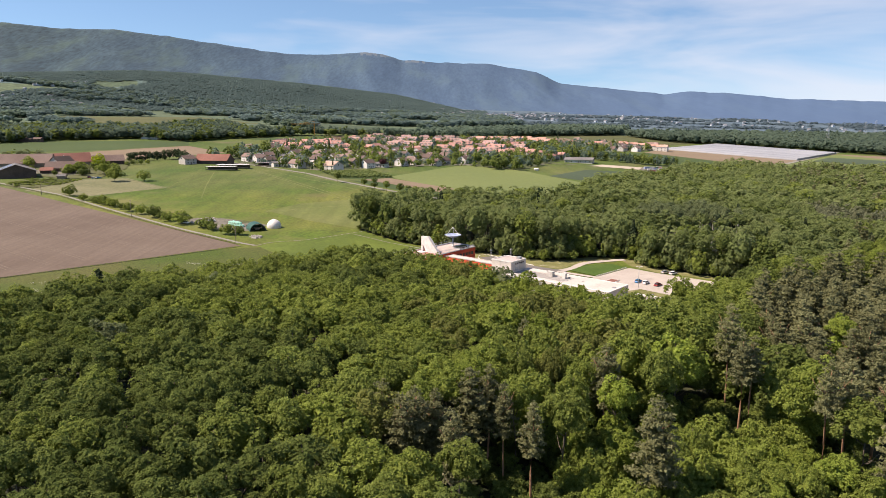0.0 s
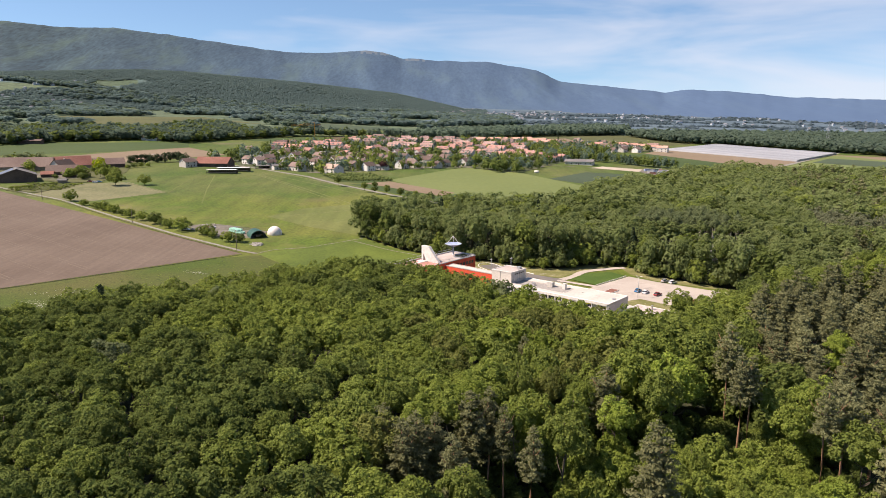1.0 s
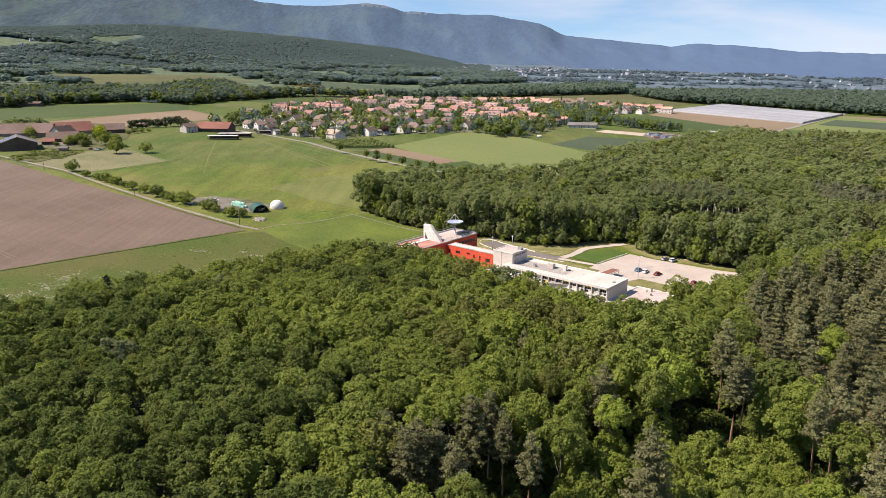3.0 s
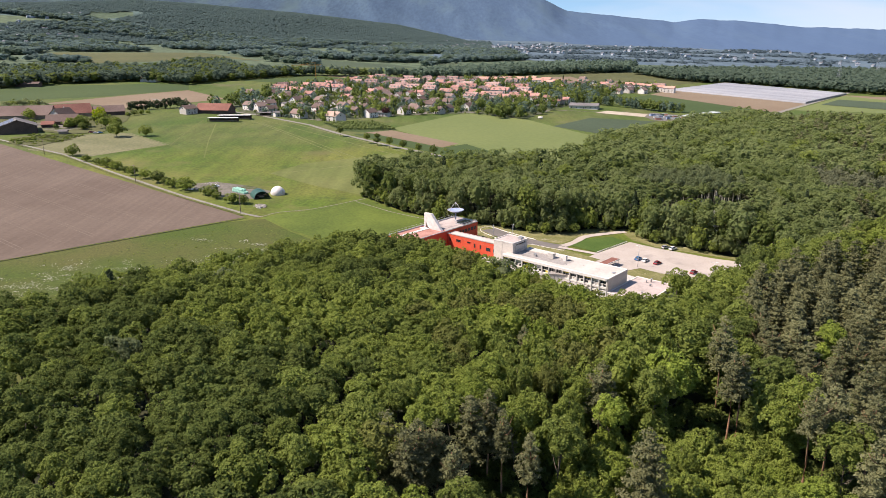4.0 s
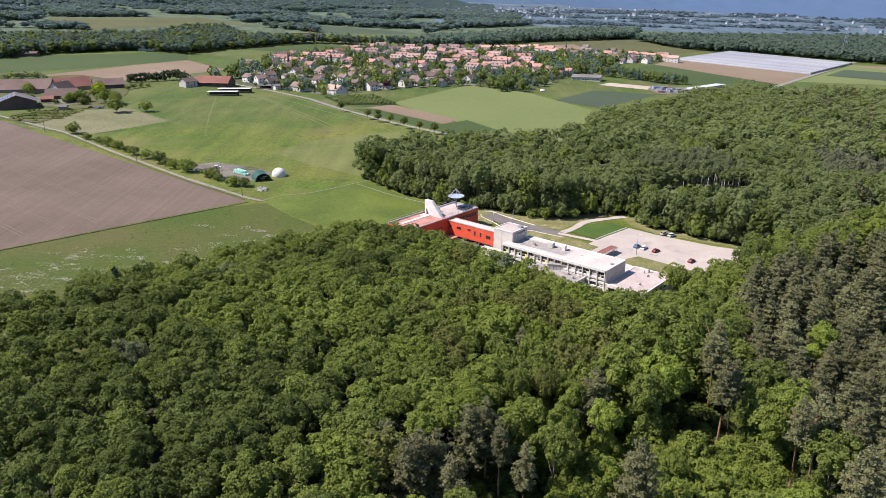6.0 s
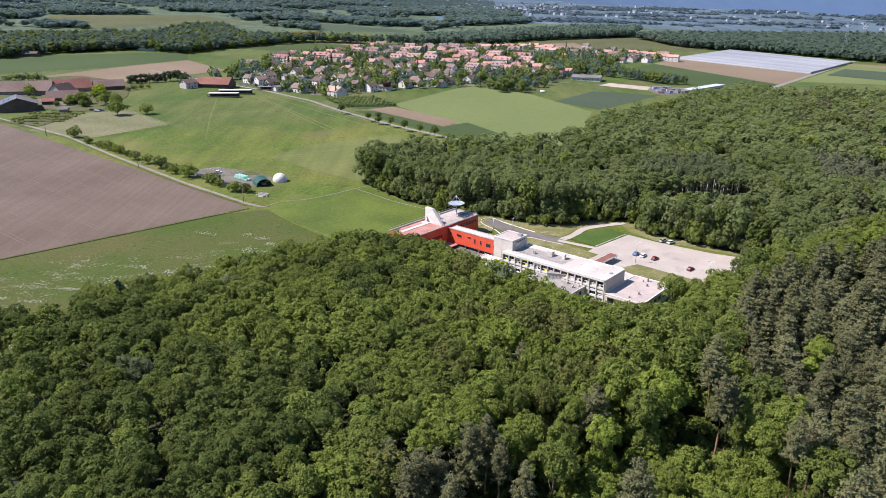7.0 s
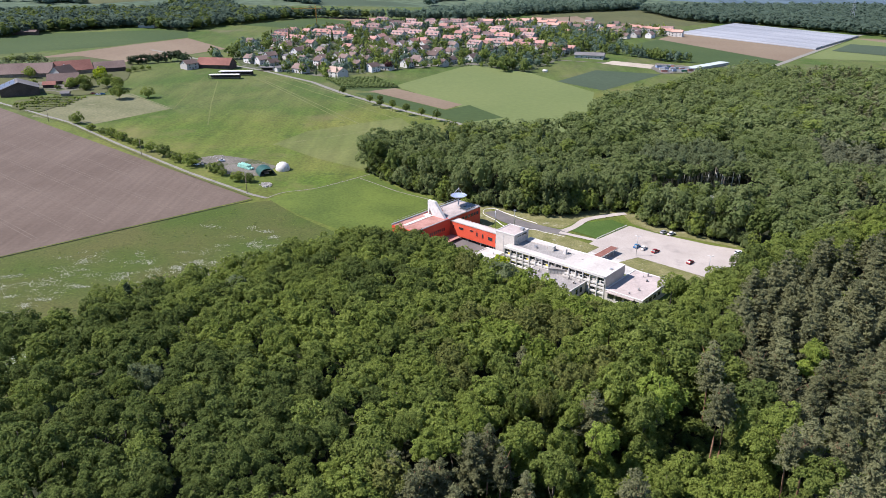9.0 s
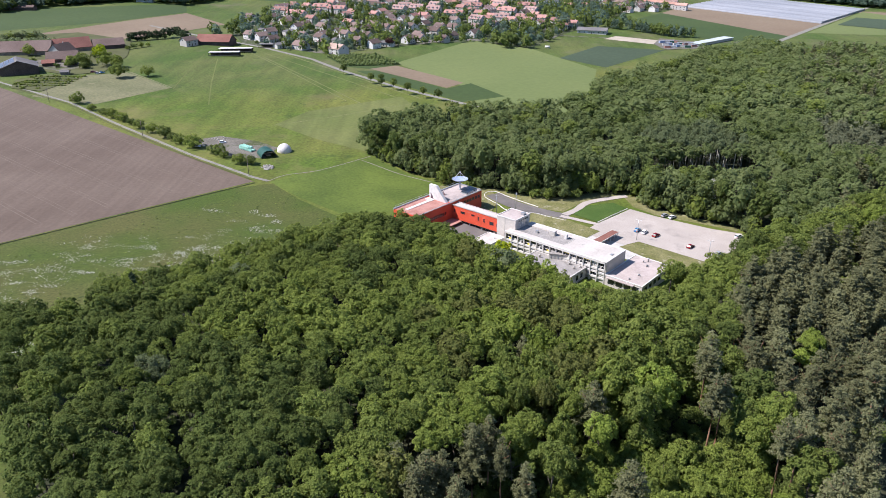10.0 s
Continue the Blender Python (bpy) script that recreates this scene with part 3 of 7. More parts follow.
field("strip_field", [(-300, 1050), (-218, 1158), (-133, 1129), (-158, 1050), (-231, 1030)], CROP_DARK, "even green strip field", "field")
field("tan_field_village", [(-158, 1030), (-125, 1122), (-178, 1156), (-225, 1178), (-108, 1184), (-50, 1140), (-80, 1040)], TANFIELD, "bare tan field behind the village", "field")
field("blue_field_far", [(-305, 1600), (-115, 1497), (-53, 1429), (-245, 1395)], CROP_BLUE, "blue-green far field", "field")
field("olive_pasture", [(-808, 1432), (-858, 1588), (-585, 1741), (-373, 1493), (-501, 1564), (-546, 1422), (-624, 1302)], OLIVE, "olive pasture on the slope", "field")
field("olive_field_far", [(143, 1316), (235, 1399), (369, 1471), (484, 1293), (378, 1185), (244, 1173), (141, 1246)], OLIVE, "wide olive field before the far wood", "field")
field("tan_field_far_right", [(141, 1246), (225, 1305), (234, 1217), (140, 1160)], TANFIELD, "tan field behind the houses", "field")
field("tan_field_wood", [(591, 1082), (663, 1068), (717, 1058), (646, 950), (574, 1027)], TANFIELD, "tan strip along the far wood", "field")
field("green_field_wood", [(419, 863), (596, 1075), (657, 967), (583, 855)], CROP, "light green field beside the tunnels", "field")
field("tan_field_tunnels", [(285, 1006), (339, 1089), (478, 941), (386, 826)], TANFIELD, "bare tan field in front of the film tunnels", "field")
field("green_field_tunnels", [(215, 915), (287, 1010), (388, 829), (340, 770), (300, 770)], CROP_DARK, "green field beside the village", "field")
ribbon("track", [(-470, 632), (-334, 524), (-258, 473), (-204, 424), (-142, 371), (-99.7, 338.8), (-91, 334)], 2.1, TRACK, "pale gravel farm track", "track")
ribbon("meadow_path", smooth([(-91, 334), (-84, 343.5), (-68, 352), (-44, 376.5)]), 0.55, TRACK, "narrow trodden meadow path", "path", 0.06)
ribbon("lane", [(-330, 800), (-245, 734), (-182, 691), (-123, 638), (-92, 596), (-40, 539), (-3, 506), (40, 470)], 4.2, TRACK, "pale lane lined with young trees", "road")
ribbon("tunnel_road", [(360, 800), (383, 828), (622, 1117), (700, 1210)], 6, TRACK, "pale straight farm road", "road")
ribbon("village_road", [(120, 800), (167, 792), (225, 770), (330, 790)], 4, GRAVEL, "grey village road", "road")
field("village_ground", [(-200, 700), (-176, 694), (-106, 660), (-78, 694), (-7, 742), (40, 744), (61, 714), (82, 724), (120, 802), (150, 850), (243, 1014), (323, 1046), (316, 1110), (180, 1150), (60, 1150), (-60, 1110), (-123, 1060), (-228, 934), (-246, 797)], YARD, "gardens, drives and yards between the village houses", "gardens", 0.03)
field("sports_pad", [(165, 785), (182, 806), (226, 783), (215, 757)], SAND, "pale sandy pad beside the village", "yard")

# car park, lawn and drive of the observatory
field("car_park", [(65, 291), (84, 309), (94, 301), (115, 288.5), (127, 284), (118, 268), (103, 255), (91, 264.5), (79.4, 273.5), (73, 270), (62, 277), (57, 282)], PARKING, "large worn pale asphalt car park", "car park")
field("lawn", [(55.8, 301.1), (65.6, 292.8), (82.7, 309.5), (77.5, 316.1), (64.6, 311.8)], LAWN, "dark green clipped lawn", "lawn", 0.25)
field("grass_strip", [(70, 268), (79.4, 273.2), (91.2, 264.2), (103, 254.5), (104, 247), (86, 250)], DRYGRASS, "dry flowering grass strip", "grass", 0.2)
field("grass_bank", [(29, 292), (37.5, 301.5), (51.4, 295.5), (65, 283), (58, 276), (44, 279)], DRYGRASS, "dry grass behind the main block", "grass", 0.2)
field("grass_island", [(18, 300), (24, 318), (20, 327), (8, 330), (2, 318)], DRYGRASS, "rough grass beside the turning loop", "grass", 0.18)
ribbon("driveway", smooth([(20.6, 323.5), (24, 318), (29, 312), (36, 306.2), (45, 300.6), (53, 297)]), 8.4, ASPHALT, "grey asphalt turning loop", "driveway")
ribbon("access_road", smooth([(52, 300.5), (58, 306), (64.5, 315), (74, 320.5), (86, 325.5)]), 3.4, PARKING, "pale worn access road", "road")
ribbon("footpath", [(50, 299), (58, 294.5), (68, 289)], 2.6, PARKING, "pale concrete footpath", "path")
field("terrace", [(55, 279), (62, 284), (73, 271), (84, 252), (76, 250), (66, 262)], CONCRETE, "pale paving behind the main block", "pavement", 0.10)
ribbon("mown_line", [(-170, 660), (-93, 572), (-34, 503)], 0.9, PALELINE, "pale mown line across the meadow", "path", 0.03)
ribbon("mown_line_three", [(-156, 664), (-82, 578), (-22, 508)], 1.2, PALELINE, "pale mown line along the lane", "path", 0.032)
ribbon("mown_line_four", [(-188, 668), (-126, 576), (-74, 496)], 0.8, PALELINE, "pale mown line across the meadow", "path", 0.036)
ribbon("mown_line_two", [(-169, 645), (-102, 548), (-57, 481)], 0.9, PALELINE, "pale mown line across the meadow", "path", 0.034)
ribbon("mown_edge", [(-110, 431), (-82, 450), (-26, 493)], 0.9, PALELINE, "faint pale edge of the mown corner", "path", 0.075)
ribbon("paddock_edge", [(-240, 470), (-219, 490), (-204, 518), (-232, 545), (-259, 569)], 0.6, LAWN, "rough dark grass along the paddock fence", "grass", 0.12)
ribbon("trodden_path", [(-204, 517), (-213, 575), (-223, 651)], 0.7, LINE, "trodden path to the sheds", "path", 0.03)
ribbon("wheel_track", [(-205, 630), (-183, 541), (-165, 476)], 0.9, MOWN, "faint wheel track in the meadow", "track", 0.034)
ribbon("field_margin", [(-97, 331), (-180, 256), (-265, 178)], 0.6, LITTER, "rough dark grass margin of the ploughed field", "grass")
ribbon("track_verge", [(-470, 628.5), (-334, 520.5), (-258, 469.5), (-204, 420.5), (-142, 367.5), (-100, 335.8)], 0.9, OLIVE, "dark grass verge beside the track", "grass")
for k in range(14):
    c = 207 - 14.3 * (k + 0.35)
    for side in (-0.95, 0.95):
        run = [((c + side) * 0.6 + t * 0.8, (c + side) * 0.8 - t * 0.6) for t in (-640, -520, -400, -289 - 0.189 * (207 - c))]
        ribbon("tramline", run, 0.42, TRAMLINE, "pale pressed wheel track across the ploughed field", "track", 0.075)
field("kitchen_garden", [(-328, 533), (-318, 508), (-292, 501), (-286, 541), (-309, 555)], OLIVE, "farm kitchen garden ground", "garden")
field("farm_ground", [(-417, 615), (-465, 693), (-382, 745), (-312, 708), (-285, 632), (-277, 567), (-299, 553), (-334, 569)], OLIVE, "rough grass and bare ground round the farm buildings", "yard")
field("farm_yard", [(-345, 580), (-312, 566), (-296, 590), (-318, 612), (-350, 606)], GRAVEL, "grey farm yard", "yard")
field("drive_border", [(-8, 334), (3, 316), (22, 328), (36, 309), (52, 304), (64, 317), (84, 327), (86, 312), (94, 303), (126, 287), (128, 291), (108, 305), (95, 314), (97, 332), (72, 331), (50, 322), (24, 332)], DRYGRASS, "dry grass border along the drive and the wood", "grass", 0.035)
field("lush_meadow", [(-90, 333), (-68, 351), (-44, 375.5), (-22, 350), (-4, 336), (-20, 300), (-50, 296), (-72, 314)], LUSH, "lush vivid green grass by the wood", "meadow", 0.045)

ribbon("edge_path", smooth([(-48.4, 369.2), (-39.0, 360.6), (-28.6, 350.8), (-18.9, 343.9), (-9.5, 338.1)]), 0.6, TRACK, "pale trodden path along the rear wood", "path", 0.06)



# ---- trees ----
ICO_V = np.array([(0, 0, 1)] + [(0.894 * math.cos(k * 1.2566), 0.894 * math.sin(k * 1.2566), 0.447) for k in range(5)] + [(0.894 * math.cos(k * 1.2566 + 0.6283), 0.894 * math.sin(k * 1.2566 + 0.6283), -0.447) for k in range(5)] + [(0, 0, -1)])
ICO_F = [(0, 1 + k, 1 + (k + 1) % 5) for k in range(5)] + [(1 + k, 6 + k, 1 + (k + 1) % 5) for k in range(5)] + [(1 + (k + 1) % 5, 6 + k, 6 + (k + 1) % 5) for k in range(5)] + [(6 + k, 11, 6 + (k + 1) % 5) for k in range(5)]
ICO = ICO_V[np.array(ICO_F)]


def sprays(rng, at, out, size, stretch=1.0, loose=0.48):
    """A small leaf spray, one triangle, at each place, facing roughly outwards."""
    n = len(at)
    nor = out * 0.75 + np.array([0, 0, 0.6]) + rng.normal(0, loose, (n, 3))
    nor /= np.linalg.norm(nor, axis=1)[:, None]
    a = np.cross(nor, rng.normal(0, 1, (n, 3)))
    a /= np.linalg.norm(a, axis=1)[:, None]
    b = np.cross(nor, a)
    s = (size * rng.uniform(0.65, 1.35, n))[:, None]
    tip = nor * rng.uniform(-0.2, 0.35, n)[:, None]
    return np.stack([at + s * (a * 0.75 * stretch), at + s * (-0.45 * a * stretch + 0.6 * b), at + s * (-0.4 * a * stretch - 0.6 * b + tip)], axis=1)


def crown_round(seed, count, leaf, puffs=26, loose=0.7, low=-0.45, core=0.56):
    """A broadleaf crown about 1 wide in radius: many uneven puffs of loose leaf sprays over an uneven dome, round a dark core."""
    rng = np.random.default_rng(seed)
    k = np.arange(puffs)
    z = 1 - (k + 0.5) / puffs * (1 - low)
    w = k * 2.39996 + rng.uniform(-0.45, 0.45, puffs)
    flat = np.sqrt(np.maximum(0, 1 - z * z))
    far = rng.uniform(0.56, 0.86, puffs) * (1 + 0.1 * np.sin(2 * w + seed) + 0.08 * np.sin(3 * w + 2 * seed))
    cen = np.stack([flat * np.cos(w), flat * np.sin(w), z], axis=1) * far[:, None]
    rad = rng.uniform(0.7, 1.3, puffs) * 1.25 / math.sqrt(puffs)
    pick = rng.choice(puffs, count, p=rad ** 2 / (rad ** 2).sum())
    d = rng.normal(0, 1, (count, 3))
    d /= np.linalg.norm(d, axis=1)[:, None]
    c = cen[pick]
    inward = (d * c).sum(axis=1) < -0.12
    d[inward] *= -1
    at = c + d * (rad[pick] * rng.uniform(0.6, 1.0, count) ** 0.5 * rng.choice((1.0, 1.0, 1.0, 1.22), count))[:, None] * np.array([1, 1, 0.82])
    tris = sprays(rng, at, d * 0.85 + c * 0.2, leaf, 1.0, loose)
    return np.concatenate([tris, ICO * core * rng.uniform(0.9, 1.1, (20, 1, 1))])


def crown_pine(seed, count, leaf):
    """A pine crown from z = 0 to 1: uneven whorls of branches that end in flattened tufts of needles."""
    rng = np.random.default_rng(seed)
    tufts = []
    for k in range(9):
        z = 0.05 + 0.86 * k / 8
        reach = 0.285 * (1 - z) ** 0.72 * (0.62 + 0.38 * min(1.0, 4 * z + 0.2)) + 0.02
        n = 6 if k < 7 else 4
        turn = rng.uniform(0, 6.28)
        for j in range(n):
            w = turn + 6.283 * (j + rng.uniform(-0.3, 0.3)) / n
            ln = reach * rng.uniform(0.6, 1.15)
            for q in ((0.45, 0.75, 1.0) if ln > 0.12 else (0.85,)):
                tufts.append((ln * q * math.cos(w), ln * q * math.sin(w), z + 0.22 * ln * q + rng.normal(0, 0.014), (0.034 + 0.022 * q) * rng.uniform(0.8, 1.3)))
    tufts += [(0, 0, 0.95, 0.05), (0.02, 0.01, 1.0, 0.035)]
    tufts = np.array(tufts)
    pick = rng.choice(len(tufts), count, p=tufts[:, 3] ** 2 / (tufts[:, 3] ** 2).sum())
    d = rng.normal(0, 1, (count, 3))
    d /= np.linalg.norm(d, axis=1)[:, None]
    d[:, 2] = np.where(d[:, 2] < -0.3, -d[:, 2], d[:, 2])
    c = tufts[pick]
    at = c[:, :3] + d * c[:, 3:4] * rng.uniform(0.5, 1.1, (count, 1)) * np.array([1.15, 1.15, 0.62])
    out = [sprays(rng, at, d * 0.5 + np.array([0, 0, 0.3]), leaf, 1.35, 0.6)]
    for k in range(6):
        z = 0.1 + 0.14 * k
        out.append(ICO * np.array([0.13 * (1 - z) + 0.012, 0.13 * (1 - z) + 0.012, 0.06]) * rng.uniform(0.8, 1.15, (20, 1, 1)) + np.array([0, 0, z]))
    return np.concatenate(out)


def crown_spruce(seed, count, leaf):
    rng = np.random.default_rng(seed)
    z = rng.uniform(0, 1, count) ** 1.3
    w = rng.uniform(0, 6.283, count)
    reach = 0.2 * (1 - z) * (0.78 + 0.22 * np.cos(z * 70)) + 0.012
    at = np.stack([reach * np.cos(w), reach * np.sin(w), z], axis=1)
    tris = sprays(rng, at, np.stack([np.cos(w), np.sin(w), np.full(count, 0.5)], axis=1), leaf)
    hull = np.concatenate([ICO * np.array([0.15 * (1 - q), 0.15 * (1 - q), 0.16]) + np.array([0, 0, q + 0.05]) for q in (0.05, 0.25, 0.45, 0.65)])
    return np.concatenate([tris, hull])


def mesh_of(name, tris, materials, which=None):
    """A mesh of loose triangles from an array n x 3 x 3."""
    n = len(tris)
    me = bpy.data.meshes.new(name)
    me.vertices.add(n * 3)
    me.vertices.foreach_set("co", tris.astype(np.float32).ravel())
    me.loops.add(n * 3)
    me.loops.foreach_set("vertex_index", np.arange(n * 3, dtype=np.int32))
    me.polygons.add(n)
    me.polygons.foreach_set("loop_start", np.arange(0, n * 3, 3, dtype=np.int32))
    for m in materials:
        me.materials.append(m)
    if which is not None:
        me.polygons.foreach_set("material_index", which.astype(np.int32))
    me.update(calc_edges=True)
    return me


def placed(tris, x, y, z, wide, tall, turn):
    c, s = math.cos(turn), math.sin(turn)
    q = tris * np.array([wide, wide, tall])
    return np.stack([q[..., 0] * c - q[..., 1] * s + x, q[..., 0] * s + q[..., 1] * c + y, q[..., 2] + z], axis=-1)


def trunk_shape(height, radius, limbs=4, seed=1, lean=0.03, sides=7):
    rng = random.Random(seed)
    s = Shape()
    path = [(lean * height * math.sin(k * 1.1 + seed) * k / 5, lean * height * math.cos(k * 1.7 + seed) * k / 5, height * k / 5) for k in range(6)]
    s.tube(path, [radius * (1.25 if k == 0 else 1 - 0.15 * k) for k in range(6)], sides)
    for j in range(limbs):
        k = rng.choice((2, 3, 4)) if lean > 0.02 else 4
        w = rng.uniform(0, 6.28)
        ln = height * rng.uniform(0.09, 0.16)
        p = Vector(path[k])
        q = p + Vector((ln * 0.6 * math.cos(w), ln * 0.6 * math.sin(w), ln * 0.4))
        t = p + Vector((ln * math.cos(w), ln * math.sin(w), ln))
        s.tube([p, q, t], [radius * 0.4, radius * 0.28, radius * 0.1], 5)
    return s


# crowns in three grades of detail
NEAR = [crown_round(s, 2700, 0.07, 46, 0.5, -0.25) for s in range(9)]
MID = [crown_round(20 + s, 1200, 0.098, 34, 0.5, -0.3) for s in range(9)]
BACK = [crown_round(40 + s, 560, 0.145, 14, 0.36) for s in range(8)]
VILL = [crown_round(80 + s, 260, 0.2, 9, 0.3) for s in range(6)]
PINE_FAR = [crown_pine(30 + s, 160, 0.1) for s in range(3)]
FAR = [crown_round(60 + s, 30, 0.5, 6, 0.3, -0.2, 0.8) for s in range(6)]
PINE = [crown_pine(s, 4000, 0.0195) for s in range(5)]
PINE_MID = [crown_pine(50 + s, 1700, 0.032) for s in range(5)]
PINE_BACK = [crown_pine(10 + s, 330, 0.075) for s in range(3)]
SPRUCES = [crown_spruce(s, 420, 0.05) for s in range(2)]
TREE_SEED = [0]


def tree(kind, x, y, height, radius, leaves, bark, label, group="", foot=0.0, low=0.3, name="tree", grade=None):
    """One tree with its trunk and crown; the crown starts at the share `low` of the height."""
    TREE_SEED[0] += 1
    i = TREE_SEED[0]
    z = lie(x, y) + foot
    ob = thing(name, label, "tree", pose(x, y, z - 0.15, 0, 0, (i * 137) % 360), group)
    lib = grade or (NEAR if kind == "round" else PINE if kind == "pine" else SPRUCES)
    key = (kind, id(lib), i % len(lib), leaves.name)
    if kind == "round":
        size = (radius, radius, height * (1 - low) / 1.9)
        up = height - size[2] * 0.95
    else:
        size = (height * (1 - low) * radius, height * (1 - low) * radius, height * (1 - low))
        up = height * low
    if key not in CROWNS:
        CROWNS[key] = mesh_of("crown", lib[i % len(lib)], [leaves])
    tiers = [(up, size, 0.0)]
    if kind == "round" and size[2] > 1.5 * radius:
        z = size[2] * 0.6
        tiers = [(height - z * 0.95, (radius, radius, z), 0.0), (height - size[2] * 1.9 + z * 0.8, (radius * 1.05, radius * 1.05, z), 2.0)]
    for up, size, w in tiers:
        crown = new("crown" if not w else "lower_crown", CROWNS[key])
        crown.parent = ob
        crown.matrix_basis = Matrix.LocRotScale((0, 0, up), Euler((0, 0, w)), size)
    tk = (kind, bark.name, i % 5)
    if tk not in TRUNKS:
        TRUNKS[tk] = (trunk_shape(1.0, 0.014, 5, i) if kind == "round" else trunk_shape(1.0, 0.0125, 3, i, 0.012)).mesh("trunk", bark, True)
    trunk = new("trunk", TRUNKS[tk])
    trunk.parent = ob
    trunk.matrix_basis = Matrix.Scale(height * 0.93, 4)
    return ob


CROWNS, TRUNKS = {}, {}


def inside(x, y, outline):
    hit = False
    for (x0, y0), (x1, y1) in zip(outline, outline[1:] + outline[:1]):
        if (y0 > y) != (y1 > y) and x < (x1 - x0) * (y - y0) / (y1 - y0) + x0:
            hit = not hit
    return hit


def scatter(outline, gap, seed, jitter=0.34):
    """Places in a jittered triangular grid inside an outline."""
    rng = random.Random(seed)
    xs, ys = [p[0] for p in outline], [p[1] for p in outline]
    out, row, y = [], 0, min(ys)
    while y < max(ys):
        x = min(xs) + (gap / 2 if row % 2 else 0)
        while x < max(xs):
            p = (x + rng.uniform(-1, 1) * gap * jitter, y + rng.uniform(-1, 1) * gap * jitter)
            if inside(*p, outline):
                out.append(p)
            x += gap
        y += gap * 0.87
        row += 1
    return out


def stand(outline, small, large, seed, close=0.64):
    """Places with crown radii, packed irregularly inside an outline."""
    r = random.Random(seed)
    spots = scatter(outline, 2.4, seed, 0.45)
    r.shuffle(spots)
    cells, out = {}, []
    for x, y in spots:
        k = 0.5 + 0.55 * noise.noise(Vector((x * 0.045, y * 0.045, seed * 0.7))) + r.uniform(-0.42, 0.42)
        rad = small + (large - small) * min(max(k, 0), 1)
        i, j = int(x // 9), int(y // 9)
        if all(math.hypot(x - a, y - b) > close * (rad + c) for p in (-1, 0, 1) for q in (-1, 0, 1) for a, b, c in cells.get((i + p, j + q), ())):
            cells.setdefault((i, j), []).append((x, y, rad))
            out.append((x, y, rad))
    return sorted(out, key=lambda p: p[1])


def seen_from_path(x, y, spare=3.0):
    """Whether a place lies in the wedge of land that the clip shows."""
    return abs(math.degrees(math.atan2(x, y))) < 35 + spare


PINE_STAND = [(76, 160), (86, 186), (100, 222), (170, 262), (230, 262), (230, 60), (84, 60), (80, 120), (84, 138)]
PINE_CLUMP = [(-14, 104), (14, 104), (16, 126), (6, 130), (-6, 126)]
SHRUBS = [(20, 76), (84, 76), (80, 128), (68, 140), (46, 143), (24, 128)]
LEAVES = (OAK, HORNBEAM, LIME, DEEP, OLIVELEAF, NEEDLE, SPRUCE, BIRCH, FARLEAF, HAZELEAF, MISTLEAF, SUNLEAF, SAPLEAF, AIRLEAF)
rng = random.Random(5)


def leaf_choice(x, y, r):
    """Stands of like trees: darker to the west, brighter in the middle and by the shrubs."""
    if r.random() < 0.005:
        return 7
    k = noise.noise(Vector((x * 0.02, y * 0.02, 4.0))) + r.uniform(-0.42, 0.42) - 0.85 * min(1.0, max(0.0, (-x - 8) / 45)) * min(1.0, max(0.0, (190 - y) / 60))
    return 3 if k < -0.42 else 0 if k < 0.02 else 1 if k < 0.42 else 4 if k < 0.62 else 2


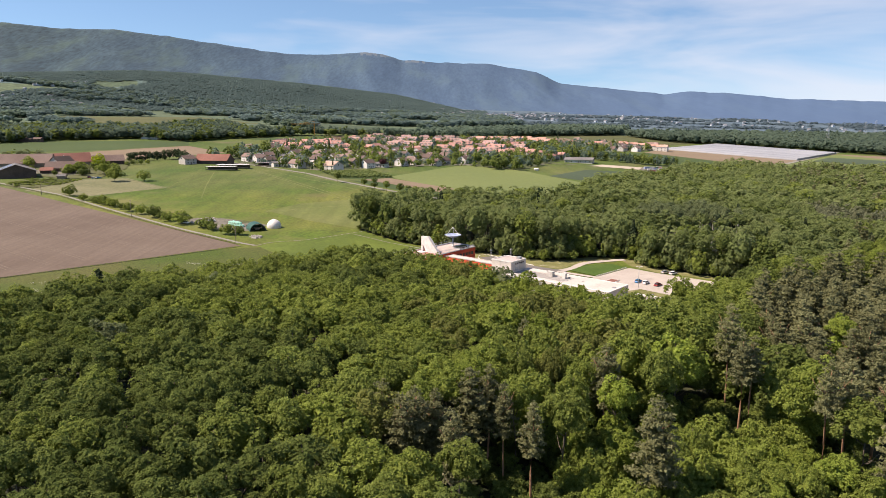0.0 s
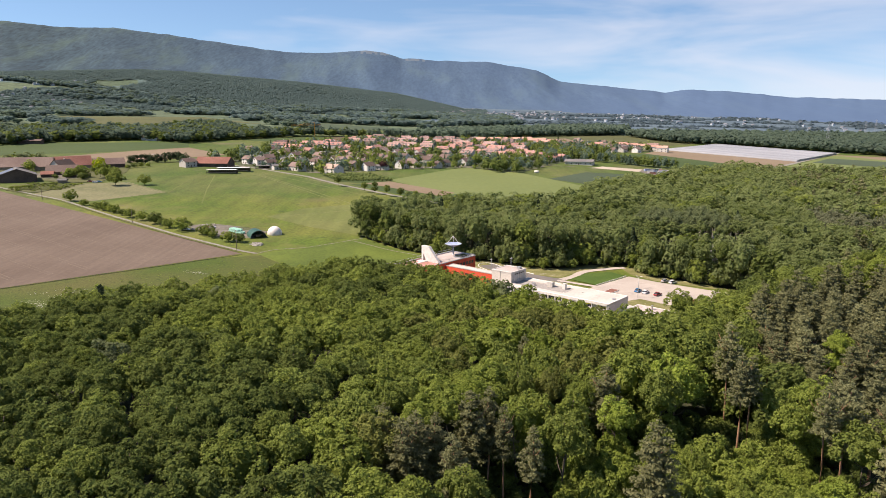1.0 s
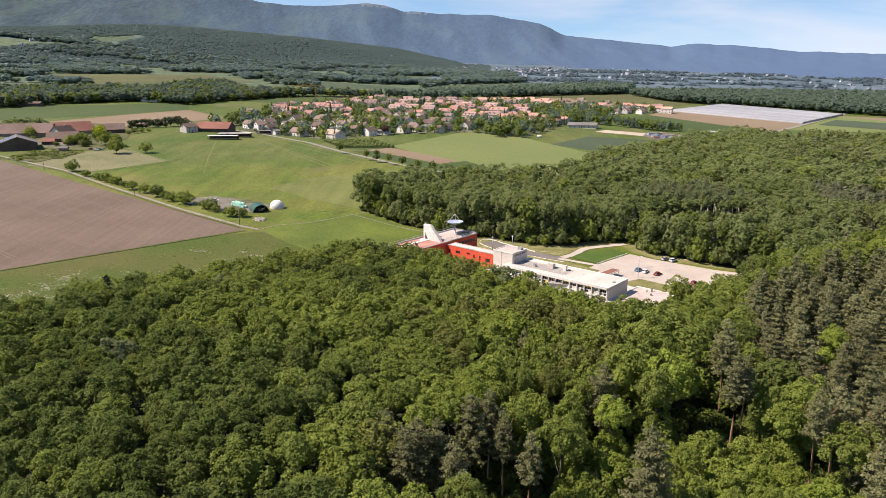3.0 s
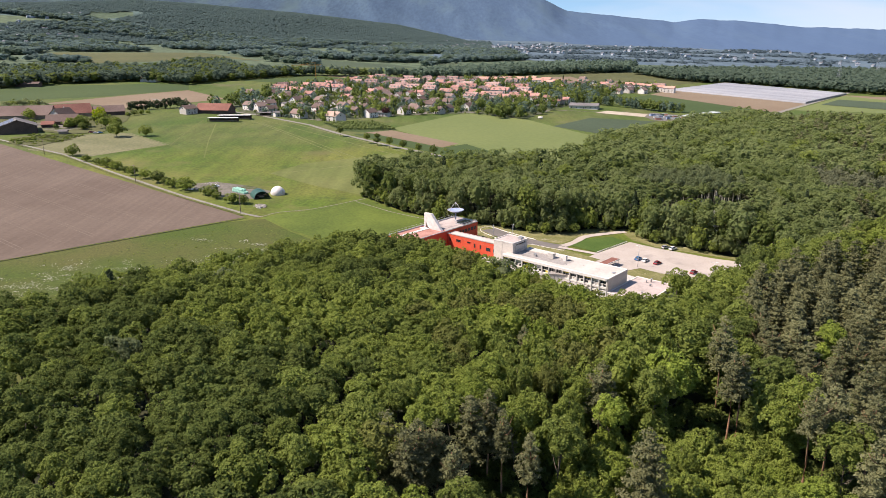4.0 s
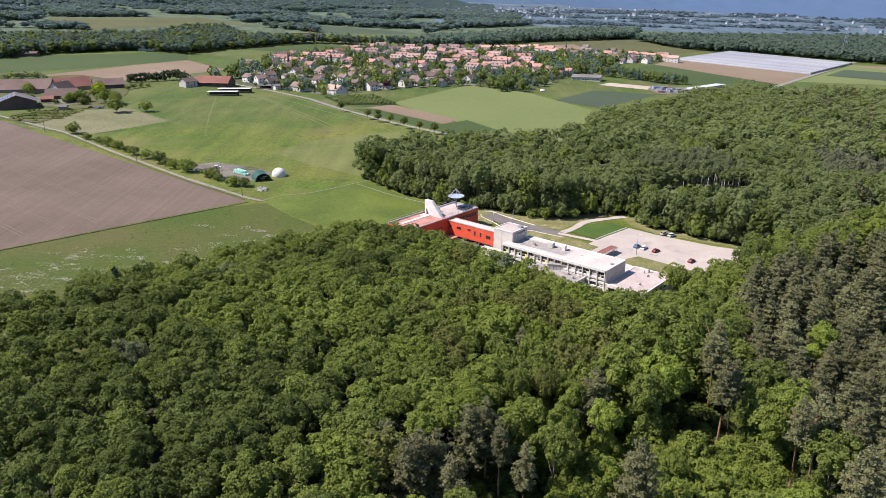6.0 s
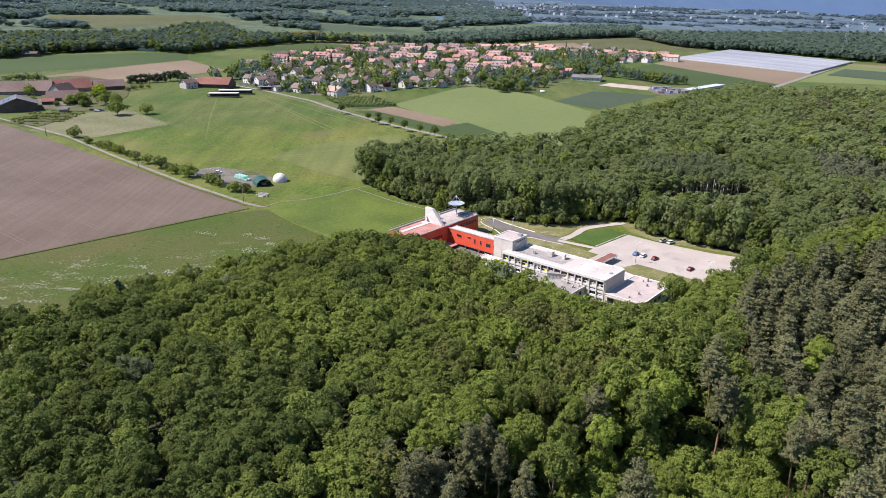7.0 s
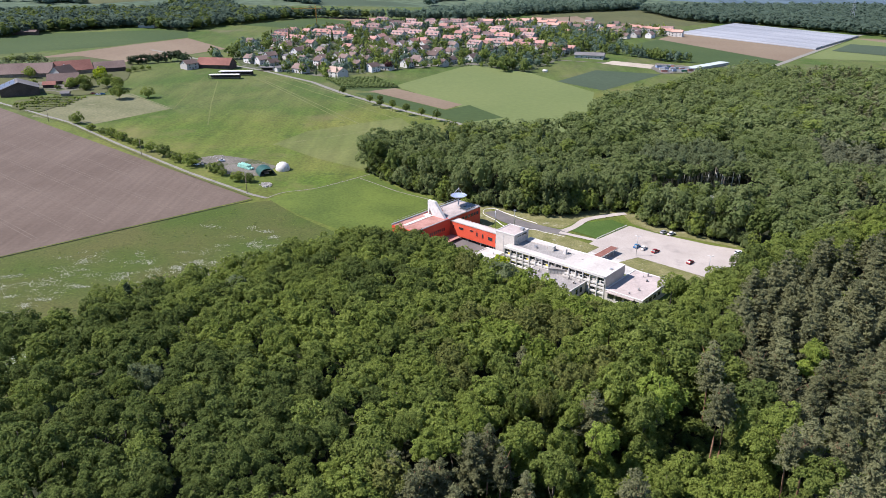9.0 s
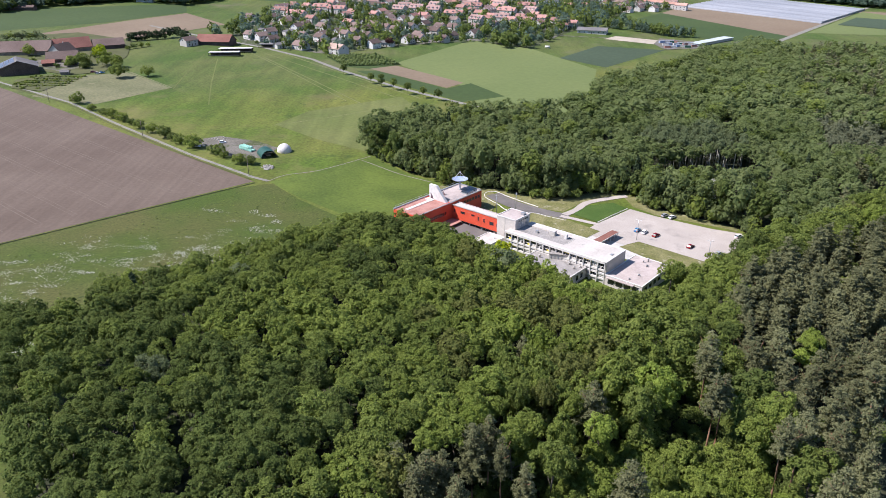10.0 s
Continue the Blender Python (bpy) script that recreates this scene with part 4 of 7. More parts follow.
# trees that stand out: kind, x, y, height, radius, leaves, start of the crown
MARKED = [
    ("round", 53, 151, 23, 6.6, LIME, 0.35, "spreading bright green tree beside a dark gap"),
    ("round", 6, 134, 23.5, 4.4, LIME, 0.4, "yellowish green broadleaf tree among darker ones"),
    ("round", 18.3, 135, 21, 4.6, HORNBEAM, 0.2, "fresh green broadleaf tree beside a dark gap"),
    ("round", 36, 136.5, 19.5, 4.0, LIME, 0.15, "bright green broadleaf tree before a pine"),
    ("round", 99.5, 168, 24, 4.0, LIME, 0.5, "small bright green tree among pines"),
    ("round", 74, 138, 18, 4.6, HORNBEAM, 0.05, "full bright green tree below the pines"),
    ("round", 56, 138, 10.5, 5.0, HORNBEAM, 0.0, "low bright green tree in a clearing"),
    ("round", -45, 164, 26.5, 5.6, HORNBEAM, 0.5, "tall pale green broadleaf crown in the wood"),
    ("round", -6, 103, 19, 5.0, LIME, 0.4, "pale bright green tree at the wood's front"),
    ("spruce", -96, 190.5, 24, 1.15, SPRUCE, 0.2, "dark pointed spruce at the wood's edge"),
    ("pine", 64.5, 143, 27, 0.94, NEEDLE, 0.56, ""), ("pine", 67.2, 144.5, 26, 0.86, NEEDLE, 0.58, ""), ("pine", 68, 159, 28.5, 1.01, NEEDLE, 0.5, ""),
    ("pine", 74.8, 128, 27, 0.9, NEEDLE, 0.58, ""), ("pine", 80.6, 131, 26, 1.01, NEEDLE, 0.42, ""), ("pine", 91.4, 138.5, 27.5, 1.01, NEEDLE, 0.45, ""),
    ("pine", 82, 163, 25, 0.94, NEEDLE, 0.55, ""), ("pine", 86, 178, 24, 0.86, NEEDLE, 0.5, ""), ("pine", 100.6, 158, 25, 0.94, NEEDLE, 0.45, ""),
    ("pine", 35.1, 143.5, 23.5, 1.05, NEEDLE, 0.4, ""), ("pine", 38.3, 115.7, 24, 1.05, NEEDLE, 0.3, ""), ("pine", 5.2, 125.5, 24.5, 1.09, NEEDLE, 0.4, ""),
    ("pine", 11.5, 124, 22.5, 0.86, NEEDLE, 0.5, ""), ("pine", -7, 113, 24.5, 1.05, NEEDLE, 0.35, ""), ("pine", -1.5, 119, 23, 0.94, NEEDLE, 0.4, ""),
    ("pine", 20, 165, 22, 0.86, NEEDLE, 0.45, ""), ("pine", 96, 205, 23, 0.86, NEEDLE, 0.45, ""), ("pine", -11, 120, 24, 0.9, NEEDLE, 0.35, ""), ("pine", 1.5, 112, 22.5, 0.9, NEEDLE, 0.4, ""), ("pine", 9, 130, 23.5, 0.95, NEEDLE, 0.45, ""), ("pine", 16, 117, 22, 0.86, NEEDLE, 0.5, ""),
]
GAPS = [(62, 150.5, 4.2), (71, 151, 3.0), (28, 138, 3.0), (69, 132, 2.5), (11, 118, 3.0)]
GLADE = [(1, 70), (26, 70), (24, 116), (5, 117)]
near_count = 0
rest = []
for x, y, rad in stand(FG_WOOD, 3.3, 6.4, 11, 0.56):
    if not seen_from_path(x, y) or y < 76:
        continue
    if any(math.hypot(x - m[1], y - m[2]) < (0.75 * m[4] + 0.45 * rad if m[0] == "round" else 3.6) for m in MARKED) or any(math.hypot(x - a, y - b) < c + 0.5 * rad for a, b, c in GAPS):
        continue
    if inside(x, y, GLADE):
        rest.append((x, y, rng.uniform(2.5, 5), min(rad, 3.2), rng.choice((3, 0)), 0.5))
        continue
    in_pines, in_clump, shrub = inside(x, y, PINE_STAND), inside(x, y, PINE_CLUMP), inside(x, y, SHRUBS)
    if (in_pines or in_clump) and not shrub:
        if rng.random() < (0.78 if in_pines else 0.85):
            h = rng.uniform(21, 26) - (0 if in_pines else 1)
            if y < 178 and near_count < 300:
                tree("pine", x, y, h, rng.uniform(0.85, 1.15), NEEDLE, PINEBARK, "tall grey-green pine with a bare orange trunk", "woodland pines", 0, rng.uniform(0.36, 0.5), "pine")
                near_count += 1
            else:
                rest.append((x, y, h, 0, 5))
            continue
        rest.append((x, y, rng.uniform(9, 15), min(rad, 3.8), rng.choice((1, 2, 0, 3)), 1))
        continue
    if shrub:
        h = rng.uniform(6.5, 13.5)
        rad *= 0.85
        k = rng.choice((1, 2, 1, 1, 0))
    else:
        h = 19.5 + 0.55 * rad + 1.6 * noise.noise(Vector((x * 0.03, y * 0.03, 1))) + rng.uniform(-1.5, 1.2) + 2.2 * min(1, max(0, -x / 40)) * min(1, max(0, (215 - y) / 30))
        k = leaf_choice(x, y, rng)
        if y > 200:
            h -= 2.0
        if 40 < x < 73 and y > 186:
            h = min(h, max(5.0, 23.0 - 0.56 * (y - 190)))
            rad = min(rad, 0.4 * h + 0.8)
    beside = 12 < x < 92 and 132 < y < 172
    if y < 150 and near_count < 300:
        near_count += 1
        tree("round", x, y, h, rad, LEAVES[k], BARK, "low bright green woodland tree" if shrub else ("dark", "fresh", "bright", "deep", "olive", "", "", "greyish")[k] + " green broadleaf tree in the wood", "woodland trees", 0, -0.08 if shrub else 0.1 if beside else 1 - 1.95 * rad / h)
    else:
        rest.append((x, y, h, rad, k, 0.48 if beside else 1))


for x, y in scatter(SHRUBS, 4.6, 77):
    if not inside(x, y, GLADE) and not any(math.hypot(x - m[1], y - m[2]) < 2.5 for m in MARKED):
        rest.append((x, y, rng.uniform(5, 9.5), rng.uniform(2.6, 3.8), rng.choice((1, 2, 1, 0)), 0.45))
for x, y in scatter([(20, 110), (84, 104), (92, 160), (74, 170), (48, 160), (14, 150), (2, 120)], 4.4, 78):
    rest.append((x, y, rng.uniform(3, 5.5), rng.uniform(2.2, 3.2), rng.choice((3, 0, 3)), 0.5))


def forest(name, rows, lib, pines, label, seed):
    """Many trees as one mesh."""
    r = random.Random(seed)
    out, which = [], []
    for row in rows:
        x, y, h, rad, k = row[:5]
        z = lie(x, y) if math.hypot(x, y) < 1500 else hilly(x, y)
        if k == 5:
            q = placed(r.choice(pines), x, y, z + h * 0.42, h * 0.58 * r.uniform(0.85, 1.15), h * 0.58, r.uniform(0, 6.28))
        elif k == 6:
            q = placed(r.choice(SPRUCES), x, y, z + h * 0.1, h * 0.9, h * 0.9, r.uniform(0, 6.28))
        else:
            tall = max(h * row[5], rad * (0.36 if k == 10 else 0.6)) if len(row) > 5 and row[5] < 1 else rad * 1.02
            if tall > 1.6 * rad:
                t = tall * 0.6
                q = np.concatenate([placed(r.choice(lib), x, y, z + h - t, rad, t, r.uniform(0, 6.28)), placed(r.choice(lib), x + r.uniform(-0.6, 0.6), y + r.uniform(-0.6, 0.6), z + h - 2 * tall + t, rad * 1.05, t, r.uniform(0, 6.28))])
            else:
                q = placed(r.choice(lib), x, y, z + h - tall, rad, tall, r.uniform(0, 6.28))
        out.append(q)
        which.append(np.full(len(q), k))
    ob = new(name, mesh_of(name, np.concatenate(out), LEAVES, np.concatenate(which)))
    return tagged(ob, label, "trees", kind="stuff")


forest("woodland_canopy", rest, MID, PINE_MID, "dense green broadleaf wood with pines mixed in", 3)
trunks = Shape()
for row in rest:
    if row[4] == 5 or row[1] > 190:
        x, y, h = row[:3]
        trunks.tube([(x, y, lie(x, y) - 0.2), (x + 0.1, y, lie(x, y) + h * 0.8)], [0.27, 0.12], 5, 1 if row[4] == 5 else 0)
tagged(new("woodland_trunks", trunks.mesh("woodland_trunks", [BARK, PINEBARK], True)), "bare trunks under the canopy", "tree trunks", kind="stuff")

BIRCHES = [(104, 368), (112, 361), (150, 353), (160, 372), (150, 392), (120, 395), (104, 380)]
FRONT_EDGE = [(x0 + (x1 - x0) * t / 8, y0 + (y1 - y0) * t / 8) for (x0, y0), (x1, y1) in zip(BACK_WOOD, BACK_WOOD[1:12]) for t in range(8)] + [(-45, 395), (-30, 412)]
OPENING = [(98, 353), (156, 350), (152, 318), (100, 322)]
SAPLINGS = [(196, 366), (240, 366), (268, 412), (222, 424)]
back, back_birch = [], []
for x, y, rad in stand(BACK_WOOD, 3.6, 7.0, 12):
    if not seen_from_path(x, y) or inside(x, y, BIRCHES):
        continue
    if y > 400:
        if rng.random() < 0.25:
            continue
        rad *= 1.22
    k = leaf_choice(x * 0.6, y * 0.6, rng)
    if k < 5:
        k = rng.choice((8, 8, 8, 8, 11, 3)) if k in (0, 3) else rng.choice((8, 8, 11, 11, 8, 8, 0))
    h = 19.3 + 0.45 * (rad - 5) + 3 * noise.noise(Vector((x * 0.02, y * 0.02, 1))) + rng.uniform(-1.4, 1.4)
    if inside(x, y, SAPLINGS):
        k, h, rad = 12, rng.uniform(16, 18.5), rad * 0.7
    elif inside(x, y, OPENING):
        h *= 0.42 if y > 334 else 0.62
        rad *= 0.8
    elif x > 0.38 * y + 60 and rng.random() < 0.3:
        k = 5
    elif rng.random() < 0.025:
        k = 6
    edge_near = min(max(abs(x - a), abs(y - b)) for a, b in FRONT_EDGE) < 9
    back.append((x, y, h, rad, k, 0.43 if edge_near and h > 15 else 1))
forest("rear_wood_canopy", [q for q in back if q[1] < 420], BACK, PINE_BACK, "broad rear wood of mixed green crowns", 4)
forest("rear_wood_far_canopy", [q for q in back if q[1] >= 420], VILL, PINE_FAR, "far part of the broad rear wood", 14)
for x, y in scatter(BIRCHES, 4.2, 19):
    back_birch.append((x, y, rng.uniform(17, 20.5), rng.uniform(1.8, 2.6), 7, 0.18))
forest("birch_stand", back_birch, BACK, PINE_BACK, "slender grey-green stand with pale trunks", 24)
stems = Shape()
for x, y, h, *_ in back_birch:
    stems.tube([(x, y, lie(x, y) - 0.2), (x + 0.2, y, lie(x, y) + h * 0.9)], [0.24, 0.13], 5)
tagged(new("birch_stems", stems.mesh("birch_stems", PALEBARK, True)), "pale slender stems of the grey-green stand", "tree trunks", kind="stuff")
edge = Shape()
for x, y, h, rad, k, _ in back:
    if y < 385 - 0.1 * x or y < 345:
        edge.tube([(x, y, lie(x, y) - 0.2), (x, y, lie(x, y) + h * 0.75)], [0.25, 0.12], 5)
tagged(new("rear_wood_trunks", edge.mesh("rear_wood_trunks", BARK, True)), "grey trunks along the edge of the rear wood", "tree trunks", kind="stuff")

# single trees in the wood that stand out
for kind, x, y, h, rad, leaves, low, label in MARKED:
    tree(kind, x, y, h, rad, leaves, PINEBARK if kind == "pine" else BARK, label or "tall grey-green pine with a bare orange trunk", "woodland pines" if kind == "pine" else "", 0, low, "pine" if kind == "pine" else "spruce" if kind == "spruce" else "tree")
tree("round", 20.3, 251.5, 9.8, 4.0, YELLOW, BARK, "small bright yellow-green tree by the building", "", 0, 0.02)
for k, (x, y) in enumerate([(-27, 268), (-20, 272), (-13, 269), (-9, 263), (-5, 256), (0, 251), (5, 249), (-33, 262), (-24, 260), (-15, 259)]):
    tree("round", x, y - 1, (13, 13.5, 13, 13, 14.5, 15.5, 13, 15, 15.5, 16)[k], 4.2, (OAK, HORNBEAM, DEEP)[k % 3], BARK, "green broadleaf tree close to the building", "trees by the building", 0, 0.2, "tree", MID)
tree("round", 122, 311, 16, 2.6, BLOSSOM, BARK, "slim tree with white blossom in the rear wood", "", 0, 0.35, "tree", BACK)

for k, (x, y, h) in enumerate([(9, 244, 11.5), (13.5, 243, 9.5), (17.5, 240.5, 10), (22.5, 241.5, 8.5), (27, 239, 9.5), (31, 232.5, 9.5), (35.2, 230.5, 12), (39.5, 227.5, 9.5), (43.5, 221, 7.5), (47.5, 220.5, 9.5), (51.5, 217, 9), (55, 219, 8), (58.5, 211, 11), (63, 212, 9.5), (46, 212, 13), (51.5, 208, 14), (57, 204, 15.5), (38, 219, 13), (33, 222, 14), (68, 211, 12), (72.5, 219.5, 8.5), (79, 221, 17), (25, 231, 13), (20, 231, 14), (14, 234, 14)]):
    tree("round", x, y, h, 2.2 + 0.19 * h, (HORNBEAM, OAK, LIME, OAK)[k % 4], BARK, "low green broadleaf tree before the building", "trees by the building", 0, 0.02, "tree", MID)
for k, (x, y) in enumerate([(8, 331), (14, 333), (-4, 337), (29, 328), (35, 325.5), (41, 322.5), (47, 319.5), (54, 320), (60, 323), (67, 327), (74, 329), (82, 330), (90, 327), (92, 318), (96, 311), (103, 306), (111, 301), (118, 296)]):
    tree("round", x, y - 0.5, 4.5 + (k * 7 % 5) * 0.8, 2.6 + (k % 3) * 0.4, (HORNBEAM, FARLEAF, OAK)[k % 3], BARK, "green bush at the edge of the rear wood", "bushes along the rear wood", 0, -0.05, "bush", BACK)

# white flowering weeds of the rough meadow, in drifts
WEED = foliage("white_weeds", (0.24, 0.26, 0.16), (0.5, 0.5, 0.42), 0.1)
wr = np.random.default_rng(9)
drifts = []
WEED_SPOTS = [(-142, 248), (-136, 244), (-127, 242), (-124, 246), (-114, 250), (-114, 245), (-117, 238), (-110, 235), (-106, 241), (-106, 252), (-104, 249), (-100, 256), (-93, 258), (-88, 263), (-80, 266), (-76, 276), (-76, 285), (-83, 278), (-92, 284), (-106, 295), (-88, 295), (-81, 291), (-155, 235), (-144, 229), (-138, 235), (-145, 244), (-150, 239), (-157, 225), (-148, 219), (-164, 232), (-144, 224), (-74, 273), (-123, 242), (-135, 234), (-167, 241)]
weed_rng = random.Random(14)
for x, y in scatter([(-200, 196), (-178, 246), (-150, 268), (-112, 268), (-84, 290), (-66, 276), (-84, 240), (-104, 214), (-112, 196), (-135, 176)], 5.0, 29, 0.5):
    if noise.noise(Vector((x * 0.05, y * 0.05, 3.3))) + weed_rng.uniform(-0.5, 0.5) > 0.12:
        WEED_SPOTS.append((x, y))
for k, (x, y) in enumerate(WEED_SPOTS):
    n = (35 + (k * 37) % 60) if k < 35 else 10 + (k * 37) % 34
    a = wr.uniform(-0.3, 0.3)
    u, v = wr.normal(0, 1.3 + (k % 4) * 0.5, n), wr.normal(0, 0.7 + (k % 3) * 0.35, n)
    px, py = x + u * math.cos(a) - v * math.sin(a), y + u * math.sin(a) + v * math.cos(a)
    at = np.stack([px, py, lie(px, py) + wr.uniform(0.08, 0.3, n)], axis=1)
    drifts.append(sprays(wr, at, np.tile([0.0, 0.0, 5.0], (n, 1)), 0.36))
tufts = []
for x, y in scatter([(-200, 196), (-178, 246), (-150, 272), (-104, 318), (-70, 308), (-52, 284), (-84, 240), (-104, 214), (-112, 196), (-135, 176)], 6.4, 35, 0.5):
    n = int(wr.integers(3, 8))
    at = np.stack([x + wr.normal(0, 0.3, n), y + wr.normal(0, 0.25, n), lie(x, y) + wr.uniform(0.1, 0.5, n)], axis=1)
    tufts.append(sprays(wr, at, np.tile([0.0, -0.2, 0.9], (n, 1)), 0.32))
tagged(new("dock_tufts", mesh_of("dock_tufts", np.concatenate(tufts), [OAK])), "dark green tufts of coarse weeds in the rough meadow", "weeds", kind="stuff")
tagged(new("flowering_weeds", mesh_of("flowering_weeds", np.concatenate(drifts), [WEED])), "drifts of white flowering weeds in the rough meadow", "wild flowers", kind="stuff")


# ---- observatory: white main block, tower, red link, red hall with fin and dish ----
SITE = pose(22.6, 265.5, 0, 0, 0, -40.9)


def roofed_box(ob, u0, u1, v0, v1, z0, z1, wall, roof, curb=0.35, curb_mat=None, name="wall"):
    """Outer walls of a flat-roofed volume, its sunk roof and its coping."""
    part(name, slab(u0, u1, v0, v1, z0, z1 - 0.3), wall, ob)
    part("roof", slab(u0 + curb, u1 - curb, v0 + curb, v1 - curb, z1 - 0.3, z1 - 0.12), roof, ob)
    s = Shape()
    s.box(u0 - 0.12, u1 + 0.12, v0 - 0.12, v0 + curb, z1 - 0.3, z1 + 0.08)
    s.box(u0 - 0.12, u1 + 0.12, v1 - curb, v1 + 0.12, z1 - 0.3, z1 + 0.08)
    s.box(u0 - 0.12, u0 + curb, v0 + curb, v1 - curb, z1 - 0.3, z1 + 0.08)
    s.box(u1 - curb, u1 + 0.12, v0 + curb, v1 - curb, z1 - 0.3, z1 + 0.08)
    part("coping", s, curb_mat or WHITE, ob)


def window(ob, u0, u1, v, z0, z1, side="front", frame_mat=None, glass=None, deep=0.18):
    """A window with a frame and a pane, on a wall that faces front (-v), right (+u) or left (-u)."""
    def put(a0, a1, b0, b1, out0, out1):
        if side == "front":
            return slab(a0, a1, v - out1, v - out0, b0, b1)
        if side == "right":
            return slab(v + out0, v + out1, a0, a1, b0, b1)
        return slab(v - out1, v - out0, a0, a1, b0, b1)
    f = Shape()
    for q in ((u0, u1, z0, z0 + 0.1), (u0, u1, z1 - 0.1, z1), (u0, u0 + 0.1, z0 + 0.1, z1 - 0.1), (u1 - 0.1, u1, z0 + 0.1, z1 - 0.1)):
        b = put(*q, 0.0, deep * 0.5)
        k = len(f.v)
        f.v += b.v
        f.f += [tuple(i + k for i in t) for t in b.f]
        f.m += b.m
    w = part("window", f, frame_mat or WHITE, ob)
    part("pane", put(u0 + 0.1, u1 - 0.1, z0 + 0.1, z1 - 0.1, 0.0, 0.05), glass or GLASS, w)
    return w


main = thing("laboratory_block", "long white two-storey flat-roofed block with strip windows and yellow blinds", "building", SITE)
part("wall", slab(0, 46, 0.6, 14.5, -2.2, 7.4), RENDER, main)
part("end_wall", slab(45.6, 46.1, 0.0, 14.6, -2.2, 7.75), RENDER, main, "plain pale grey end wall")
part("front_parapet", slab(-0.1, 45.6, -0.35, 0.7, 7.1, 8.0), WHITE, main, "white roof fascia")
part("back_parapet", slab(2.4, 46.1, 14.2, 14.7, 7.3, 8.0), WHITE, main)
part("side_parapet", slab(45.6, 46.2, -0.3, 14.2, 7.75, 8.02), WHITE, main)
part("roof", slab(26, 45.6, 0.7, 14.2, 7.4, 7.86), ROOFWHITE, main, "bright white roof sheeting")
part("gravel_roof", slab(2.4, 26, 3.4, 11.2, 7.4, 7.55), ROOFGREY, main, "grey gravelled roof")
part("front_roof", slab(0, 26, 0.7, 3.4, 7.4, 7.86), ROOFWHITE, main)
part("rear_roof", slab(2.4, 26, 11.2, 14.2, 7.4, 7.86), ROOFWHITE, main)
part("roof_step", slab(25.7, 26.0, 3.4, 11.2, 7.55, 7.95), CONCRETE, main)
bay = 45.6 / 15
brng = random.Random(8)
for k in range(16):
    part("post", slab(k * bay - 0.16, k * bay + 0.16, -0.22, 0.62, -2.2, 7.1), WHITE, main)
for z in (0.9, 2.95, 4.35):
    part("spandrel", slab(0.16, 45.4, 0.02, 0.55, z - 0.5, z + 0.18), WHITE, main, "white horizontal band")
for k in range(15):
    for z0, z1 in ((1.1, 2.4), (5.55, 6.95)):
        if z0 < 2 and 14 <= k * bay < 37:
            continue
        roll = brng.random()
        blind = roll < (0.26 if k < 6 else 0.1)
        lift = brng.choice((0.25, 0.35, 0.5, 0.75)) if roll < 0.6 else 0.0
        u0, u1 = k * bay + 0.2, (k + 1) * bay - 0.2
        w = part("window", slab(u0, u1, 0.5, 0.58, z0, z1), STEEL, main)
        for j in range(3):
            a0 = u0 + 0.06 + j * (u1 - u0) / 3
            part("pane", slab(a0, a0 + (u1 - u0) / 3 - 0.12, 0.44, 0.52, z0 + 0.1, z1 - 0.1), GLASS, w)
        part("transom", slab(u0, u1, 0.36, 0.5, z0 - 0.1, z0 + 0.06), WHITE, w)
        if lift:
            part("blind", slab(u0 + 0.1, u1 - 0.1, 0.38, 0.42, z1 - (z1 - z0) * lift, z1 - 0.05), BLIND if blind else WHITE, w, "yellow fabric blind" if blind else "white blind")
    yellow = k in (0, 3) or brng.random() < 0.12
    for j in range(2):
        a0 = k * bay + 0.22 + j * (bay - 0.4) / 2
        part("panel", slab(a0, a0 + (bay - 0.4) / 2 - 0.1, 0.46, 0.56, 4.6, 5.35), BLIND if yellow and j else CREAM if (k + j) % 3 else GLASS, main, "yellow spandrel panel" if yellow and j else "")
for u, v, a, b, h, mt in ((16.5, 9.4, 2.6, 1.6, 1.7, CONCRETE), (22.6, 9.6, 1.2, 1.2, 1.9, WHITE), (10.5, 7.0, 1.0, 0.8, 0.9, STEEL), (44.2, 7.4, 1.0, 1.3, 0.35, STEEL), (20.6, 12.6, 1.2, 0.9, 0.5, WHITE), (31, 8.5, 0.7, 0.7, 0.25, CONCRETE)):
    part("roof_unit", slab(u - a / 2, u + a / 2, v - b / 2, v + b / 2, 7.5, 7.75 + h), mt, main, "boxy roof vent housing")

tower = thing("stair_tower", "plain pale rendered stair tower with a flat roof", "building", SITE)
roofed_box(tower, -7, 2.4, 3.2, 13.2, -2, 12, RENDER, ROOFPINK, 0.25)
part("roof_hatch", slab(0.2, 1.8, 9.8, 11.4, 11.9, 12.9), STEEL, tower, "grey roof hatch")
part("joint", slab(-2.9, -2.8, 3.13, 3.22, 2, 11.7), STEEL, tower)
part("grille", Shape().box(2.4, 2.5, 5.0, 12.0, 8.3, 10.4), STEEL, tower, "grey louvred panel")
for k in range(6):
    part("mullion", slab(2.5, 2.58, 5.2 + k * 1.3, 5.35 + k * 1.3, 8.3, 11.2), WHITE, tower)
window(tower, 5.2, 11.8, 2.4, 10.5, 11.3, "right")

wing = thing("low_wing", "single-storey wing with a pale pinkish flat roof", "building", SITE)
roofed_box(wing, 46.2, 61, 0, 23, -3.2, 3, RENDER, ROOFPINK, 0.3)
part("porch_roof", slab(47, 58, -1.2, 0, 2.3, 2.6), ROOFPINK, wing)
